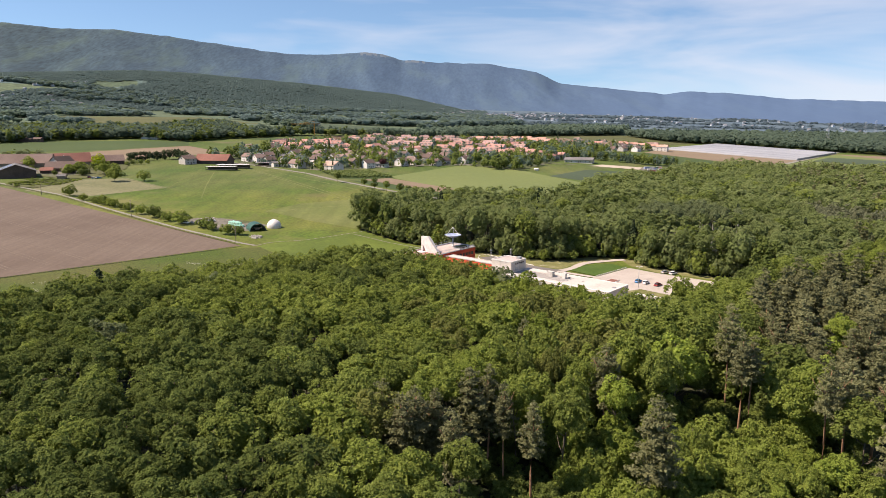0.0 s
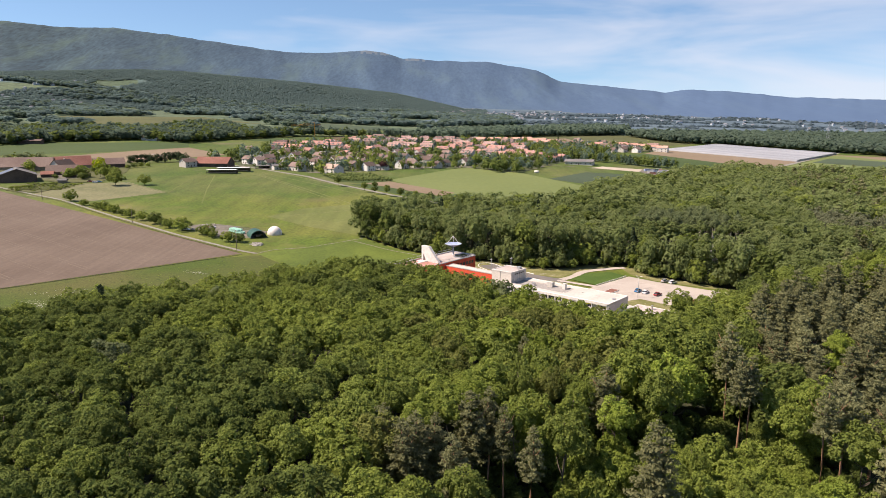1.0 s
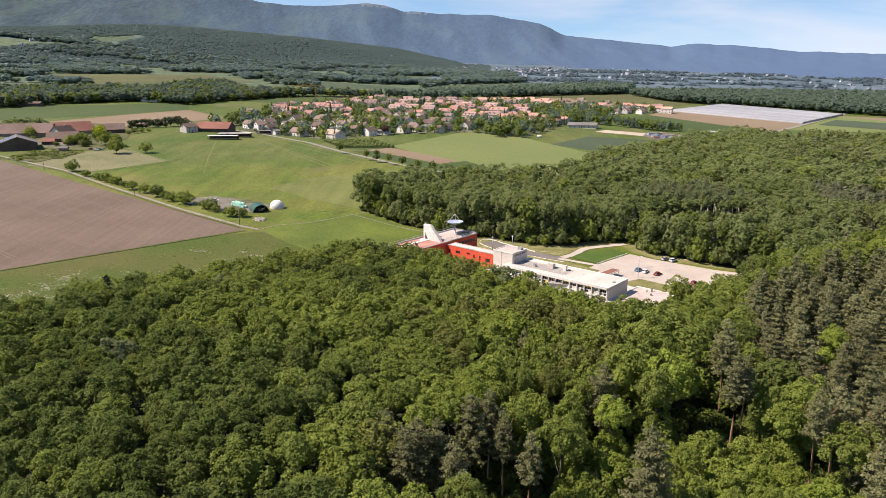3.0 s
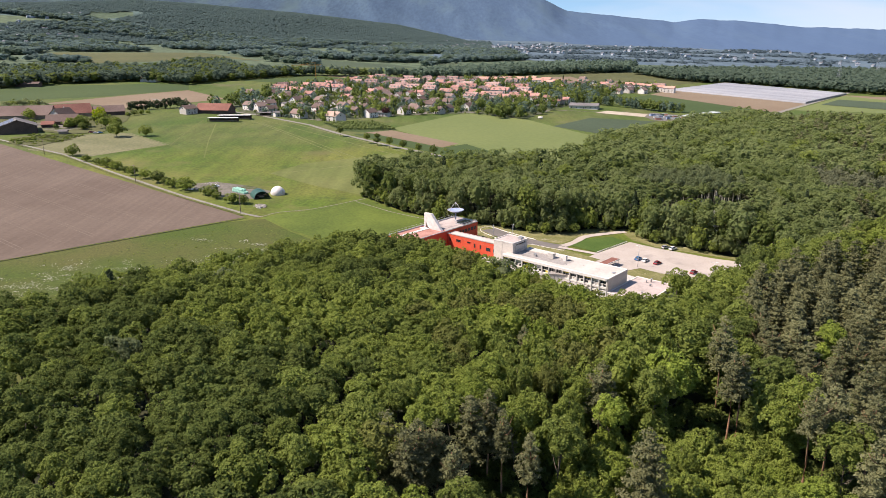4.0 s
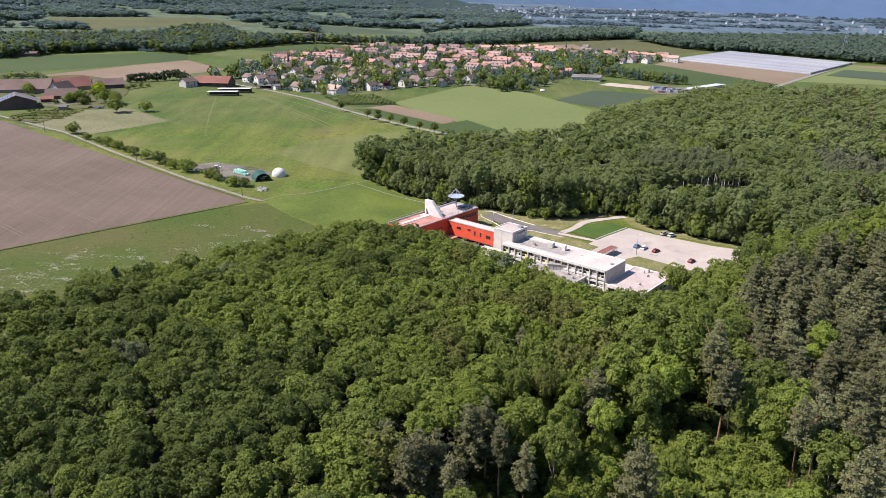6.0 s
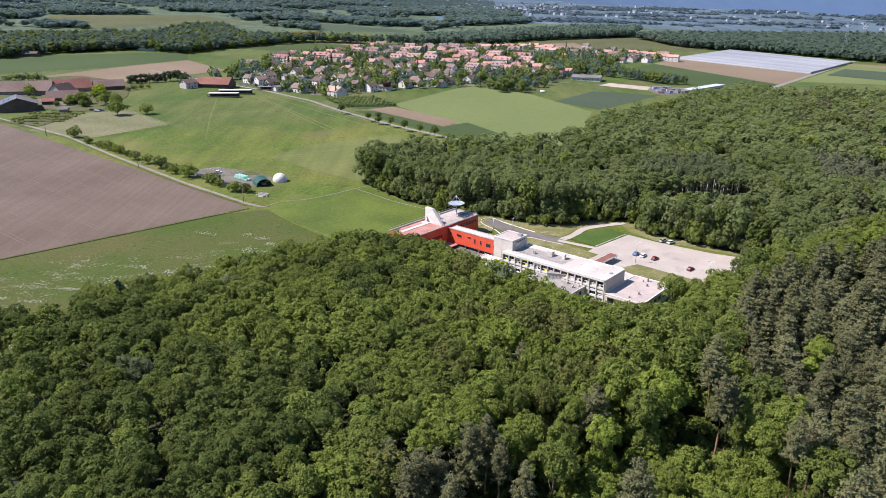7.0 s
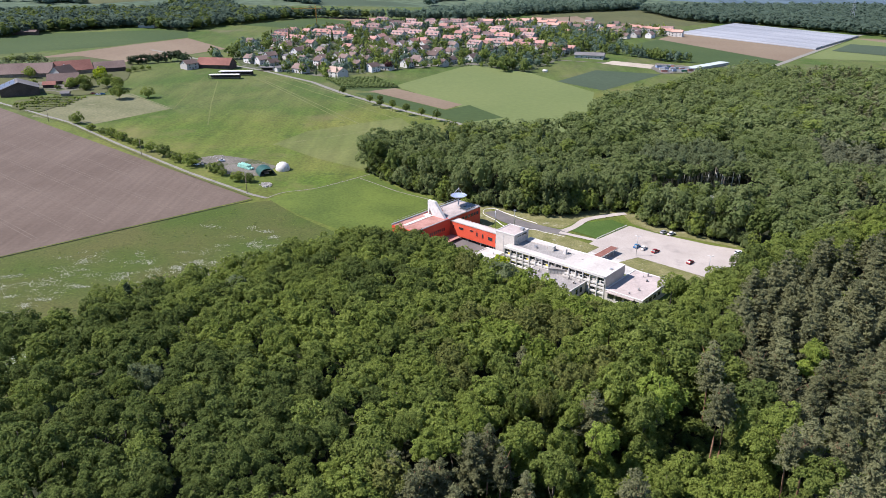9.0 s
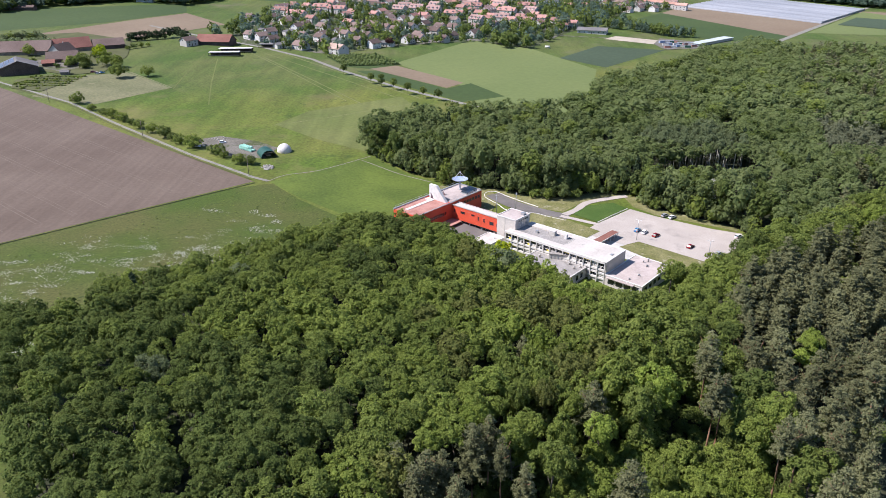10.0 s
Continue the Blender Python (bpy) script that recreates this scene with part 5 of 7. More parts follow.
for k in range(4):
    window(wing, 47.2 + 3.3 * k, 50.0 + 3.3 * k, 0.0, -0.4, 2.2)
for k in range(6):
    window(wing, 1.6 + 3.5 * k, 4.2 + 3.5 * k, 61.0, 0.2, 2.1, "right")
for u, v, h, r in ((53, 20.5, 1.4, 0.3), (54.6, 16.3, 0.5, 0.35), (55.8, 7.3, 0.5, 0.3), (51.8, 19, 0.7, 0.2), (59.6, 21, 0.8, 0.25), (54.7, 2.2, 0.5, 0.25)):
    part("roof_vent", Shape().tube([(u, v, 2.8), (u, v, 2.9 + h), (u, v, 3.0 + h)], [r, r, r * 1.5], 10), STEEL, wing, "small grey roof vent", True)

annex = thing("front_annex", "low grey-roofed annex in front of the main block", "building", SITE)
roofed_box(annex, 15, 38, -11, 0.0, -3, 3.5, RENDER, ROOFGREY, 0.3, CONCRETE)
part("skylight_wall", Shape().prism([(23, -2.6), (29.4, 0.6), (29.4, 0.95), (22.6, 0.95)], 3.4, 5.4), CONCRETE, annex)
part("skylight_roof", Shape().prism([(22.8, -2.9), (29.7, 0.5), (29.7, 0.97), (22.4, 0.97)], 5.4, 5.62), ROOFGREY, annex)
for k in range(5):
    part("mullion", slab(23.6 + k * 1.2, 23.7 + k * 1.2, -2.4 + k * 0.6, -2.28 + k * 0.6, 3.6, 5.3), STEEL, annex)
for u, v, h in ((19.6, -4, 0.9), (31.9, -2, 0.8), (35.3, -4.2, 0.7), (36.2, -1.6, 0.3), (28, -6, 0.4)):
    part("roof_vent", Shape().tube([(u, v, 3.2), (u, v, 3.4 + h), (u, v, 3.55 + h)], [0.34, 0.34, 0.48], 12), CONCRETE, annex, "grey mushroom roof vent", True)
for k in range(2):
    window(annex, -7.2 + 3 * k, -5.4 + 3 * k, 38.0, 0.2, 2.6, "right")
for k in range(6):
    window(annex, 16 + 3.6 * k, 18.6 + 3.6 * k, -11.0, 0.2, 2.2)

lobby = thing("white_pavilion", "small pavilion with a bright white flat roof", "building", SITE)
roofed_box(lobby, -10, -1.6, -12, 1.6, -2, 4, WHITE, ROOFWHITE, 0.2)
part("roof_vent", Shape().tube([(-3.8, -2.2, 3.8), (-3.8, -2.2, 4.7)], [0.2, 0.2], 10), STEEL, lobby, "thin grey flue", True)

link = thing("red_link", "raised bright red link corridor over a glazed ground floor", "building", SITE)
part("body", slab(-34.0, -7, 5.3, 9.8, 3.2, 9.2), RED, link)
part("roof", slab(-33.8, -7, 5.7, 9.5, 9.2, 9.3), ROOFWHITE, link, "white roof sheeting")
part("roof_edge", slab(-34.0, -7, 5.2, 5.7, 9.2, 9.5), ROOFPINK, link)
part("roof_edge", slab(-34.0, -7, 9.5, 9.9, 9.2, 9.5), ROOFPINK, link)
for u, w, z, h in ((-32.4, 1.0, 6.2, 1.6), (-28.6, 2.6, 6.4, 1.3), (-22.6, 1.9, 6.9, 0.9), (-19.0, 0.9, 5.6, 1.9), (-15.9, 0.9, 5.6, 1.9), (-12.6, 2.4, 5.4, 1.7), (-8.9, 0.8, 5.2, 1.8)):
    window(link, u, u + w, 5.3, z, z + h, "front", RED)
part("ground_glazing", slab(-31.5, -7, 7.0, 9.4, -1, 3.2), GLASS, link, "dark glazing set back under the corridor")
part("back_wall", slab(-31.5, -7, 9.42, 9.7, -1, 3.2), RENDER, link)
for k in range(18):
    part("mullion", slab(-31.3 + k * 1.4, -31.2 + k * 1.4, 6.9, 7.0, -1, 3.2), WHITE, link)
for z in (0.9, 2.3):
    part("transom", slab(-31.4, -7.1, 6.88, 6.98, z, z + 0.1), WHITE, link)
for k in range(4):
    part("column", slab(-31 + 7 * k, -30.7 + 7 * k, 5.6, 5.9, -1, 3.2), STEEL, link)
part("seam", Shape().box(-33.9, -7.1, 5.26, 5.3, 7.9, 7.94), TERRACOTTA, link)
part("wedge", Shape().prism([(-34.1, 5.2), (-33.2, 5.2), (-33.2, 9.8), (-34.1, 9.8)], 3.2, 9.3), RED, link)

part("entrance_canopy", slab(-33.2, -27.5, -2.6, 5.1, 2.9, 3.15), TERRACOTTA, link, "flat terracotta entrance canopy")
for u in (-32.6, -28.1):
    part("canopy_post", slab(u - 0.1, u + 0.1, -2.3, -2.1, -1.2, 2.9), STEEL, link)
part("rear_block", slab(-22.5, -12.5, 9.9, 17, -1, 4.0), RED, link, "low red block behind the corridor")
part("rear_block_roof", slab(-22.6, -12.4, 9.9, 17.1, 4.0, 4.2), ROOFPINK, link)
field("forecourt", [tuple((SITE @ Vector((u, v, 0))).xy) for u, v in ((-36, -8), (-5, -8), (-5, 16), (-36, 16))], ASPHALT, "dark paving under and before the red link", "pavement", 0.22)
hall = thing("red_hall", "red-clad observatory hall with terracotta and grey roof terraces", "building", SITE)
part("wall", slab(-47.5, -33.6, -17, 26.2, -1, 10.2), RED, hall)
part("tile_roof", slab(-47.0, -34.0, -16.6, 2.6, 10.2, 10.32), TERRACOTTA, hall, "terracotta roof paving")
part("terrace", slab(-47.0, -34.0, 5.2, 25.8, 10.2, 10.3), ROOFPINK, hall, "pale grey roof terrace")
s = Shape()
s.box(-47.65, -47.0, -17.1, 26.3, 10.2, 10.75)
s.box(-34.0, -33.5, -17.1, 26.3, 10.2, 10.5)
s.box(-47.0, -34.0, 25.8, 26.3, 10.2, 10.75)
part("coping", s, STEEL, hall, "grey metal roof edge")
part("white_band", slab(-43.4, -41.8, -14, 3.0, 10.3, 10.5), WHITE, hall, "white band on the tiles")
for k in range(9):
    window(hall, -9.5 + 1.25 * k, -8.4 + 1.25 * k, -33.6, 5.6, 7.2, "right", RED)
for k in range(7):
    window(hall, 11.2 + 2.0 * k, 12.9 + 2.0 * k, -33.6, 7.2, 8.8, "right", RED)
fin = Shape()
rim = [(-35.0, 10.2), (-40.9, 16.9), (-44.9, 16.9), (-44.9, 10.2), (-44.1, 10.2), (-44.1, 13.6), (-42.0, 10.2)]
fin.face([(a, 3.0, b) for a, b in rim][::-1])
fin.face([(a, 4.4, b) for a, b in rim])
for (a, b), (c, d) in zip(rim, rim[1:] + rim[:1]):
    fin.face([(a, 3.0, b), (c, 3.0, d), (c, 4.4, d), (a, 4.4, b)])
part("fin", fin, WHITE, hall, "tall slanted white concrete fin")
part("foot_slab", slab(-45.5, -41.5, 0.5, 2.9, 10.3, 10.6), WHITE, hall)
s = Shape()
for k in range(9):
    s.box(-47.3, -47.22, -16 + k * 5, -15.92 + k * 5, 10.7, 11.7)
s.box(-47.3, -47.22, -16, 26, 11.62, 11.7)
s.box(-34.3, -34.22, 5, 26, 11.3, 11.38)
for k in range(6):
    s.box(-34.3, -34.22, 5 + 4.1 * k, 5.08 + 4.1 * k, 10.4, 11.3)
part("railing", s, STEEL, hall, "thin grey roof railing")
# A low dark slab on the terrace beside the dish.
part("dark_panel", slab(-38.6, -35.0, 17.5, 23.5, 10.3, 10.9), GLASS, hall, "low dark glass panel on the roof terrace")
part("curb", slab(-39, -34.7, 17.0, 24, 10.2, 10.6), STEEL, hall)

for u, v, k in ((-44, 7.6, 0), (-42.3, 8.6, 1), (-40.8, 7.2, 2), (-43, 10.4, 3)):
    scope = thing("roof_instrument", "small pinkish metal instrument stand on the roof terrace", "instrument", SITE @ pose(u, v, 10.3, 0, 0, 40 * k), "roof instruments")
    part("base", slab(-0.6, 0.6, -0.4, 0.4, 0, 0.5), TERRACOTTA, scope)
    part("mast", Shape().tube([(0, 0, 0.5), (0.1, 0, 1.5)], [0.12, 0.1], 8), TERRACOTTA, scope)
    part("head", Shape().tube([(-0.6, 0, 1.4), (0.6, 0, 1.9)], [0.28, 0.22], 10), ROOFPINK, scope, "", True)

dish = thing("radio_dish", "upward-facing blue-grey radio dish on a roof mast", "antenna", SITE @ pose(-41.8, 20.5, 10.3))
part("mast", Shape().tube([(0, 0, 0), (0, 0, 0.2), (0, 0, 4.2)], [0.7, 0.32, 0.28], 12), STEEL, dish, "", True)
bowl = Shape()
rings = [(0.25 + 3.45 * k / 6, 4.2 + 1.0 * (k / 6) ** 2) for k in range(7)]
for off in (0.0, 0.09):
    for (r0, z0), (r1, z1) in zip(rings, rings[1:]):
        for j in range(32):
            a, b = 2 * math.pi * j / 32, 2 * math.pi * (j + 1) / 32
            q = [(r0 * math.cos(a), r0 * math.sin(a), z0 + off), (r1 * math.cos(a), r1 * math.sin(a), z1 + off), (r1 * math.cos(b), r1 * math.sin(b), z1 + off), (r0 * math.cos(b), r0 * math.sin(b), z0 + off)]
            bowl.face(q if off else q[::-1])
part("bowl", bowl, DISHMAT, dish, "shallow blue-grey reflector", True)
part("rim", Shape().tube([(3.7 * math.cos(a * math.pi / 16), 3.7 * math.sin(a * math.pi / 16), 5.24) for a in range(33)], [0.07] * 33, 6), STEEL, dish)
for j in range(8):
    a = j * math.pi / 4
    part("rib", Shape().tube([(0.25 * math.cos(a), 0.25 * math.sin(a), 3.7), (3.4 * math.cos(a), 3.4 * math.sin(a), 4.98)], [0.06, 0.05], 5), STEEL, dish)
for j in range(3):
    a = 2.2 + j * 2 * math.pi / 3
    part("strut", Shape().tube([(3.5 * math.cos(a), 3.5 * math.sin(a), 5.2), (0.12 * math.cos(a), 0.12 * math.sin(a), 8.6)], [0.09, 0.09], 6), WHITE, dish)
part("feed", Shape().tube([(0, 0, 8.1), (0, 0, 8.8)], [0.22, 0.16], 10), WHITE, dish)

shelter = thing("cycle_shelter", "open shelter with a terracotta roof on white posts", "shelter", pose(65.3, 272.8, lie(65, 272), 0, 0, 47))
part("roof", Shape().box(-7.4, 7.4, -1.7, 1.7, 2.45, 2.62), DARKRED, shelter)
part("fascia", slab(-7.5, 7.5, 1.7, 1.82, 2.3, 2.66), WHITE, shelter)
part("fascia", slab(-7.5, 7.5, -1.82, -1.7, 2.3, 2.66), WHITE, shelter)
for k in range(6):
    for v in (-1.5, 1.5):
        part("post", slab(-7.1 + k * 2.8, -6.95 + k * 2.8, v - 0.08, v + 0.08, -0.3, 2.45), WHITE, shelter)


def car(x, y, turn, paint, label):
    """A saloon or hatchback: lower body, glazed cabin, wheels, lamps."""
    ob = thing("car", label, "car", pose(x, y, lie(x, y) + 0.09, 0, 0, turn), "parked cars")
    bm = bmesh.new()
    prof = [(-2.05, 0.3), (-2.1, 0.62), (-1.95, 0.88), (-1.2, 0.95), (0.85, 0.95), (1.6, 0.84), (2.0, 0.7), (2.08, 0.4), (1.95, 0.25), (-1.9, 0.25)]
    rows = [[bm.verts.new((px, sgn * (0.86 if 0.3 < pz < 0.9 else 0.8), pz)) for px, pz in prof] for sgn in (-1, 1)]
    n = len(prof)
    for i in range(n):
        bm.faces.new((rows[0][i], rows[0][(i + 1) % n], rows[1][(i + 1) % n], rows[1][i]))
    bm.faces.new(rows[0][::-1])
    bm.faces.new(rows[1])
    bmesh.ops.recalc_face_normals(bm, faces=bm.faces)
    bmesh.ops.bevel(bm, geom=[e for e in bm.edges if e.calc_face_angle(0) > 0.9], offset=0.06, segments=2, affect="EDGES")
    me = bpy.data.meshes.new("body")
    bm.to_mesh(me)
    bm.free()
    me.materials.append(paint)
    part("body", me, None, ob)
    cab = Shape()
    lo = [(-1.75, -0.76), (0.95, -0.76), (0.95, 0.76), (-1.75, 0.76)]
    hi = [(-1.3, -0.6), (0.25, -0.6), (0.25, 0.6), (-1.3, 0.6)]
    for i in range(4):
        j = (i + 1) % 4
        cab.face([(*lo[i], 0.93), (*lo[j], 0.93), (*hi[j], 1.4), (*hi[i], 1.4)])
    part("windows", cab, GLASS, ob, "dark car windows")
    part("roof", Shape().box(-1.36, 0.31, -0.63, 0.63, 1.38, 1.46), paint, ob)
    for px in (-1.3, 1.3):
        for py in (-0.82, 0.82):
            w = part("wheel", Shape().tube([(px, py - 0.1, 0.31), (px, py + 0.1, 0.31)], [0.32, 0.32], 14), RUBBER, ob, "", True)
            part("rim", Shape().tube([(px, py - 0.11, 0.31), (px, py + 0.11, 0.31)], [0.19, 0.19], 10), STEEL, w)
    for py in (-0.6, 0.6):
        part("headlight", slab(1.93, 2.06, py - 0.18, py + 0.18, 0.58, 0.7), WHITE, ob)
        part("tail_light", slab(-2.1, -1.98, py - 0.16, py + 0.16, 0.65, 0.8), RED, ob)
    return ob


BLUECAR = plain("blue_car_paint", (0.03, 0.17, 0.36), 0.25, 0.2, 0.6)
WINE = plain("wine_red_car_paint", (0.2, 0.012, 0.02), 0.25, 0.2, 0.6)
WHITECAR = plain("white_car_paint", (0.75, 0.76, 0.78), 0.25, 0.0, 0.6)
SILVER = plain("silver_car_paint", (0.5, 0.52, 0.54), 0.3, 0.5, 0.6)
car(81.4, 284.3, 50, BLUECAR, "blue hatchback parked on the pale asphalt")
car(84.0, 282.4, 52, WHITECAR, "white car parked beside the blue one")
car(88.2, 279.4, 42, WINE, "wine red car parked on the open asphalt")
car(99.8, 269.0, 45, WINE, "dark red car parked on the open asphalt")
car(98.0, 301.4, 35, SILVER, "silver car parked along the hedge")
car(100.9, 299.6, 35, WHITECAR, "white car parked along the hedge")
car(124.0, 280.2, 30, WHITECAR, "white car parked under the trees")
car(109.4, 262.8, 40, SILVER, "grey car half hidden by a tree")


def lamp_post(x, y, turn):
    ob = thing("street_lamp", "slim grey car park lamp with two arms", "street lamp", pose(x, y, lie(x, y), 0, 0, turn), "car park lamps")
    part("pole", Shape().tube([(0, 0, -0.3), (0, 0, 4), (0, 0, 9)], [0.13, 0.1, 0.07], 8), STEEL, ob, "", True)
    for sgn in (-1, 1):
        arm = part("arm", Shape().tube([(0, 0, 8.7), (0.55 * sgn, 0, 9.05)], [0.06, 0.05], 6), STEEL, ob)
        part("lamp_head", slab(min(0.5 * sgn, 1.25 * sgn), max(0.5 * sgn, 1.25 * sgn), -0.22, 0.22, 9.0, 9.18), WHITE, arm, "pale lamp head")
    return ob


lamp_post(78.9, 275.2, -20)
lamp_post(102.9, 256.6, -20)


def pole(x, y, h, material, label, kind="utility pole", name="utility_pole", group=""):
    ob = thing(name, label, kind, pose(x, y, lie(x, y)), group)
    part("shaft", Shape().tube([(0, 0, -0.3), (0, 0, h * 0.5), (0, 0, h)], [0.17, 0.14, 0.11], 8), material, ob, "", True)
    part("crossarm", slab(-0.7, 0.7, -0.07, 0.07, h - 0.7, h - 0.55), material, ob)
    return ob


pole(30, 303.5, 9, STEEL, "slim grey mast beside the drive", "mast", "mast")
pole(21, 300.5, 9, STEEL, "slim grey mast by the grass island", "mast", "mast")
for x, y in ((-272, 473), (-180, 401), (-102.4, 341)):
    pole(x, y, 10, TIMBER, "brown wooden utility pole beside the track", group="track poles")

wire = thing("overhead_cable", "thin grey overhead cable along the farm track", "cable")
spans = [(-272, 473), (-180, 401), (-102.4, 341)]
for (x0, y0), (x1, y1) in zip(spans, spans[1:]):
    pts = [(x0 + (x1 - x0) * t / 12, y0 + (y1 - y0) * t / 12, lie(x0 + (x1 - x0) * t / 12, y0 + (y1 - y0) * t / 12) + 9.5 - 1.6 * 4 * (t / 12) * (1 - t / 12)) for t in range(13)]
    part("cable", Shape().tube(pts, [0.018] * 13, 4), GREYROOF, wire)

# kerbs: the white kerb of the turning loop and the stones along the lawn
loop = Shape()
path = smooth([(33, 301), (28, 302.5), (24.6, 306), (22.6, 310.5), (19.4, 315), (16.6, 320), (17.4, 325.5), (22, 327.2), (27, 322), (32.5, 316.5), (41, 309)], 5)
loop.tube([(x, y, lie(x, y) + 0.1) for x, y in path], [0.2] * len(path), 6)
setting("kerb", loop.mesh("kerb", WHITE), "white kerb round the turning loop", "kerb")
curve = Shape()
path = smooth([(36, 301.6), (39.5, 301), (44, 298), (51.5, 294)], 5)
curve.tube([(x, y, lie(x, y) + 0.1) for x, y in path], [0.2] * len(path), 6)
setting("kerb_bank", curve.mesh("kerb_bank", WHITE), "white kerb of the grass bank", "kerb")
row = setting("stone_row", Shape().box(65.4, 65.6, 292.6, 292.8, lie(65, 292), lie(65, 292) + 0.3).mesh("stone_row", CONCRETE), "row of pale edging stones along the lawn", "kerb")
for k in range(15):
    t = (k + 0.6) / 15
    x, y = 65.6 + 17.4 * t, 292.6 + 17.0 * t
    part("stone", Shape().box(-0.45, 0.45, -0.25, 0.25, 0, 0.35, 0, pose(x, y, lie(x, y), 0, 0, 44)), CONCRETE, row)
steps = thing("bench", "pale fallen bench at the wood's edge", "bench", pose(55, 220.4, lie(55, 220), 0, 0, -25))
part("seat", slab(-2.2, 2.2, -0.4, 0.4, 0.5, 0.62), WHITE, steps)
part("support", slab(-1.8, -1.5, -0.35, 0.35, -0.2, 0.5), CONCRETE, steps)
part("support", slab(1.5, 1.8, -0.35, 0.35, -0.2, 0.5), CONCRETE, steps)


# ---- houses, farm and village ----
def house_mesh(ob, length, width, eave, rise, wall, roof, over=0.5, chimney=True, rows=2, windows=True, glass=None):
    """A gabled house with its ridge along x: walls with gables, two roof slabs, chimney, windows, door."""
    w, l = width / 2, length / 2
    s = Shape()
    s.face([(-l, -w, -1), (l, -w, -1), (l, -w, eave), (-l, -w, eave)])
    s.face([(l, w, -1), (-l, w, -1), (-l, w, eave), (l, w, eave)])
    s.face([(l, -w, -1), (l, w, -1), (l, w, eave), (l, 0, eave + rise), (l, -w, eave)])
    s.face([(-l, w, -1), (-l, -w, -1), (-l, -w, eave), (-l, 0, eave + rise), (-l, w, eave)])
    part("wall", s, wall, ob)
    r = Shape()
    slope = rise / w
    a, b, t = l + over, w + over, 0.22
    lo = eave - over * slope
    for sgn in (-1, 1):
        q = [(-a, sgn * b, lo + 0.05), (a, sgn * b, lo + 0.05), (a, 0, eave + rise + 0.05), (-a, 0, eave + rise + 0.05)]
        up = [(x, y, z + t) for x, y, z in q]
        if sgn > 0:
            q, up = q[::-1], up[::-1]
        r.face(up)
        r.face(q[::-1])
        for i in range(4):
            j = (i + 1) % 4
            r.face([q[i], q[j], up[j], up[i]])
    part("roof", r, roof, ob)
    if chimney:
        part("chimney", slab(l * 0.35, l * 0.35 + 0.8, 0.3, 1.0, eave + rise * 0.5, eave + rise + 0.9), CREAM, ob)
    if windows:
        n = max(2, int(length / 4.6))
        for side in (-1, 1):
            for k in range(n):
                for z in ((0.9, 3.3) if rows == 2 and eave > 4.5 else (0.9,)):
                    x = -l + (k + 0.5) * length / n
                    y0, y1 = sorted((side * w, side * (w + 0.06)))
                    part("window", slab(x - 0.55, x + 0.55, y0, y1, z, z + 1.25), GLASS, ob)
        for end in (-1, 1):
            x0, x1 = sorted((end * l, end * (l + 0.06)))
            part("window", slab(x0, x1, -0.5, 0.5, eave - 0.2, eave + 1.0), GLASS, ob)
        part("door", slab(-0.5, 0.5, -w - 0.07, -w, -0.2, 2.05), DARKWOOD, ob)
    return ob


VILLAGE = [(-182, 691), (-106, 655), (-78, 692), (-7, 740), (40, 742), (61, 712), (82, 722), (120, 800), (150, 850), (243, 1014), (323, 1046), (316, 1120), (99, 1175), (-123, 1105), (-228, 934), (-246, 797)]
STYLES = {}


def village_house(style, x, y, turn):
    """One of a few house types, built once each and then copied."""
    kinds = {
        "brown": (11, 9, 4.0, 3.2, CREAM, BROWNTILE, "cream village house with a brown tiled roof"),
        "brown_long": (15, 10, 4.2, 3.6, CREAM, BROWNTILE, "long cream village house with a brown tiled roof"),
        "red": (12, 9.5, 5.4, 3.0, CREAM, REDTILE, "two-storey cream house with a red tiled roof"),
        "row": (24, 11, 6.6, 3.4, CREAM, REDTILE, "long two-storey cream house under a red tiled roof"),
        "pink": (18, 12, 6.0, 4.2, CREAM, PINKTILE, "large cream house with a steep pinkish tiled roof"),
        "orange": (16, 10, 6.6, 2.6, CREAM, ORANGETILE, "new terraced houses with a light orange tiled roof"),
        "white": (11.5, 9.5, 5.0, 3.2, PALEWALL, BROWNTILE, "white two-storey house with a brown tiled roof"),
        "pale": (17, 13, 5.2, 3.6, CREAM, TANTILE, "wide cream house with a pale tan tiled roof"),
        "grey": (13, 8, 3.6, 1.4, CREAM, GREYROOF, "low house with a shallow grey roof"),
    }
    m = pose(x, y, lie(x, y), 0, 0, turn)
    if style not in STYLES:
        l, w, e, r, wall, roof, label = kinds[style]
        ob = thing("house", label, "house", m, "village houses")
        house_mesh(ob, l, w, e, r, wall, roof)
        if style in ("pink", "row"):
            for k in range(3):
                x0 = -l / 2 + (k + 0.5) * l / 3
                dormer = part("dormer", slab(x0 - 0.9, x0 + 0.9, -w / 2 + 0.9, -0.9, e + 0.3, e + r * 0.62), wall, ob)
                part("dormer_roof", slab(x0 - 1.1, x0 + 1.1, -w / 2 + 0.6, -0.6, e + r * 0.62, e + r * 0.62 + 0.2), roof, dormer)
        STYLES[style] = ob
        return ob
    return copy_thing(STYLES[style], m)


BROWN_HOMES = [(-176, 715), (-142, 685), (-123, 704), (1, 762), (-18, 791), (-188, 849), (-97, 836), (-85, 821), (-72, 808), (-60, 794), (-104, 806), (-86, 752), (-118, 770), (25, 781), (28, 826), (230, 1215), (211, 1024), (263, 1165), (242, 1010), (220, 1144), (-152, 742), (-34, 762), (-140, 800), (-30, 838), (-60, 836)]
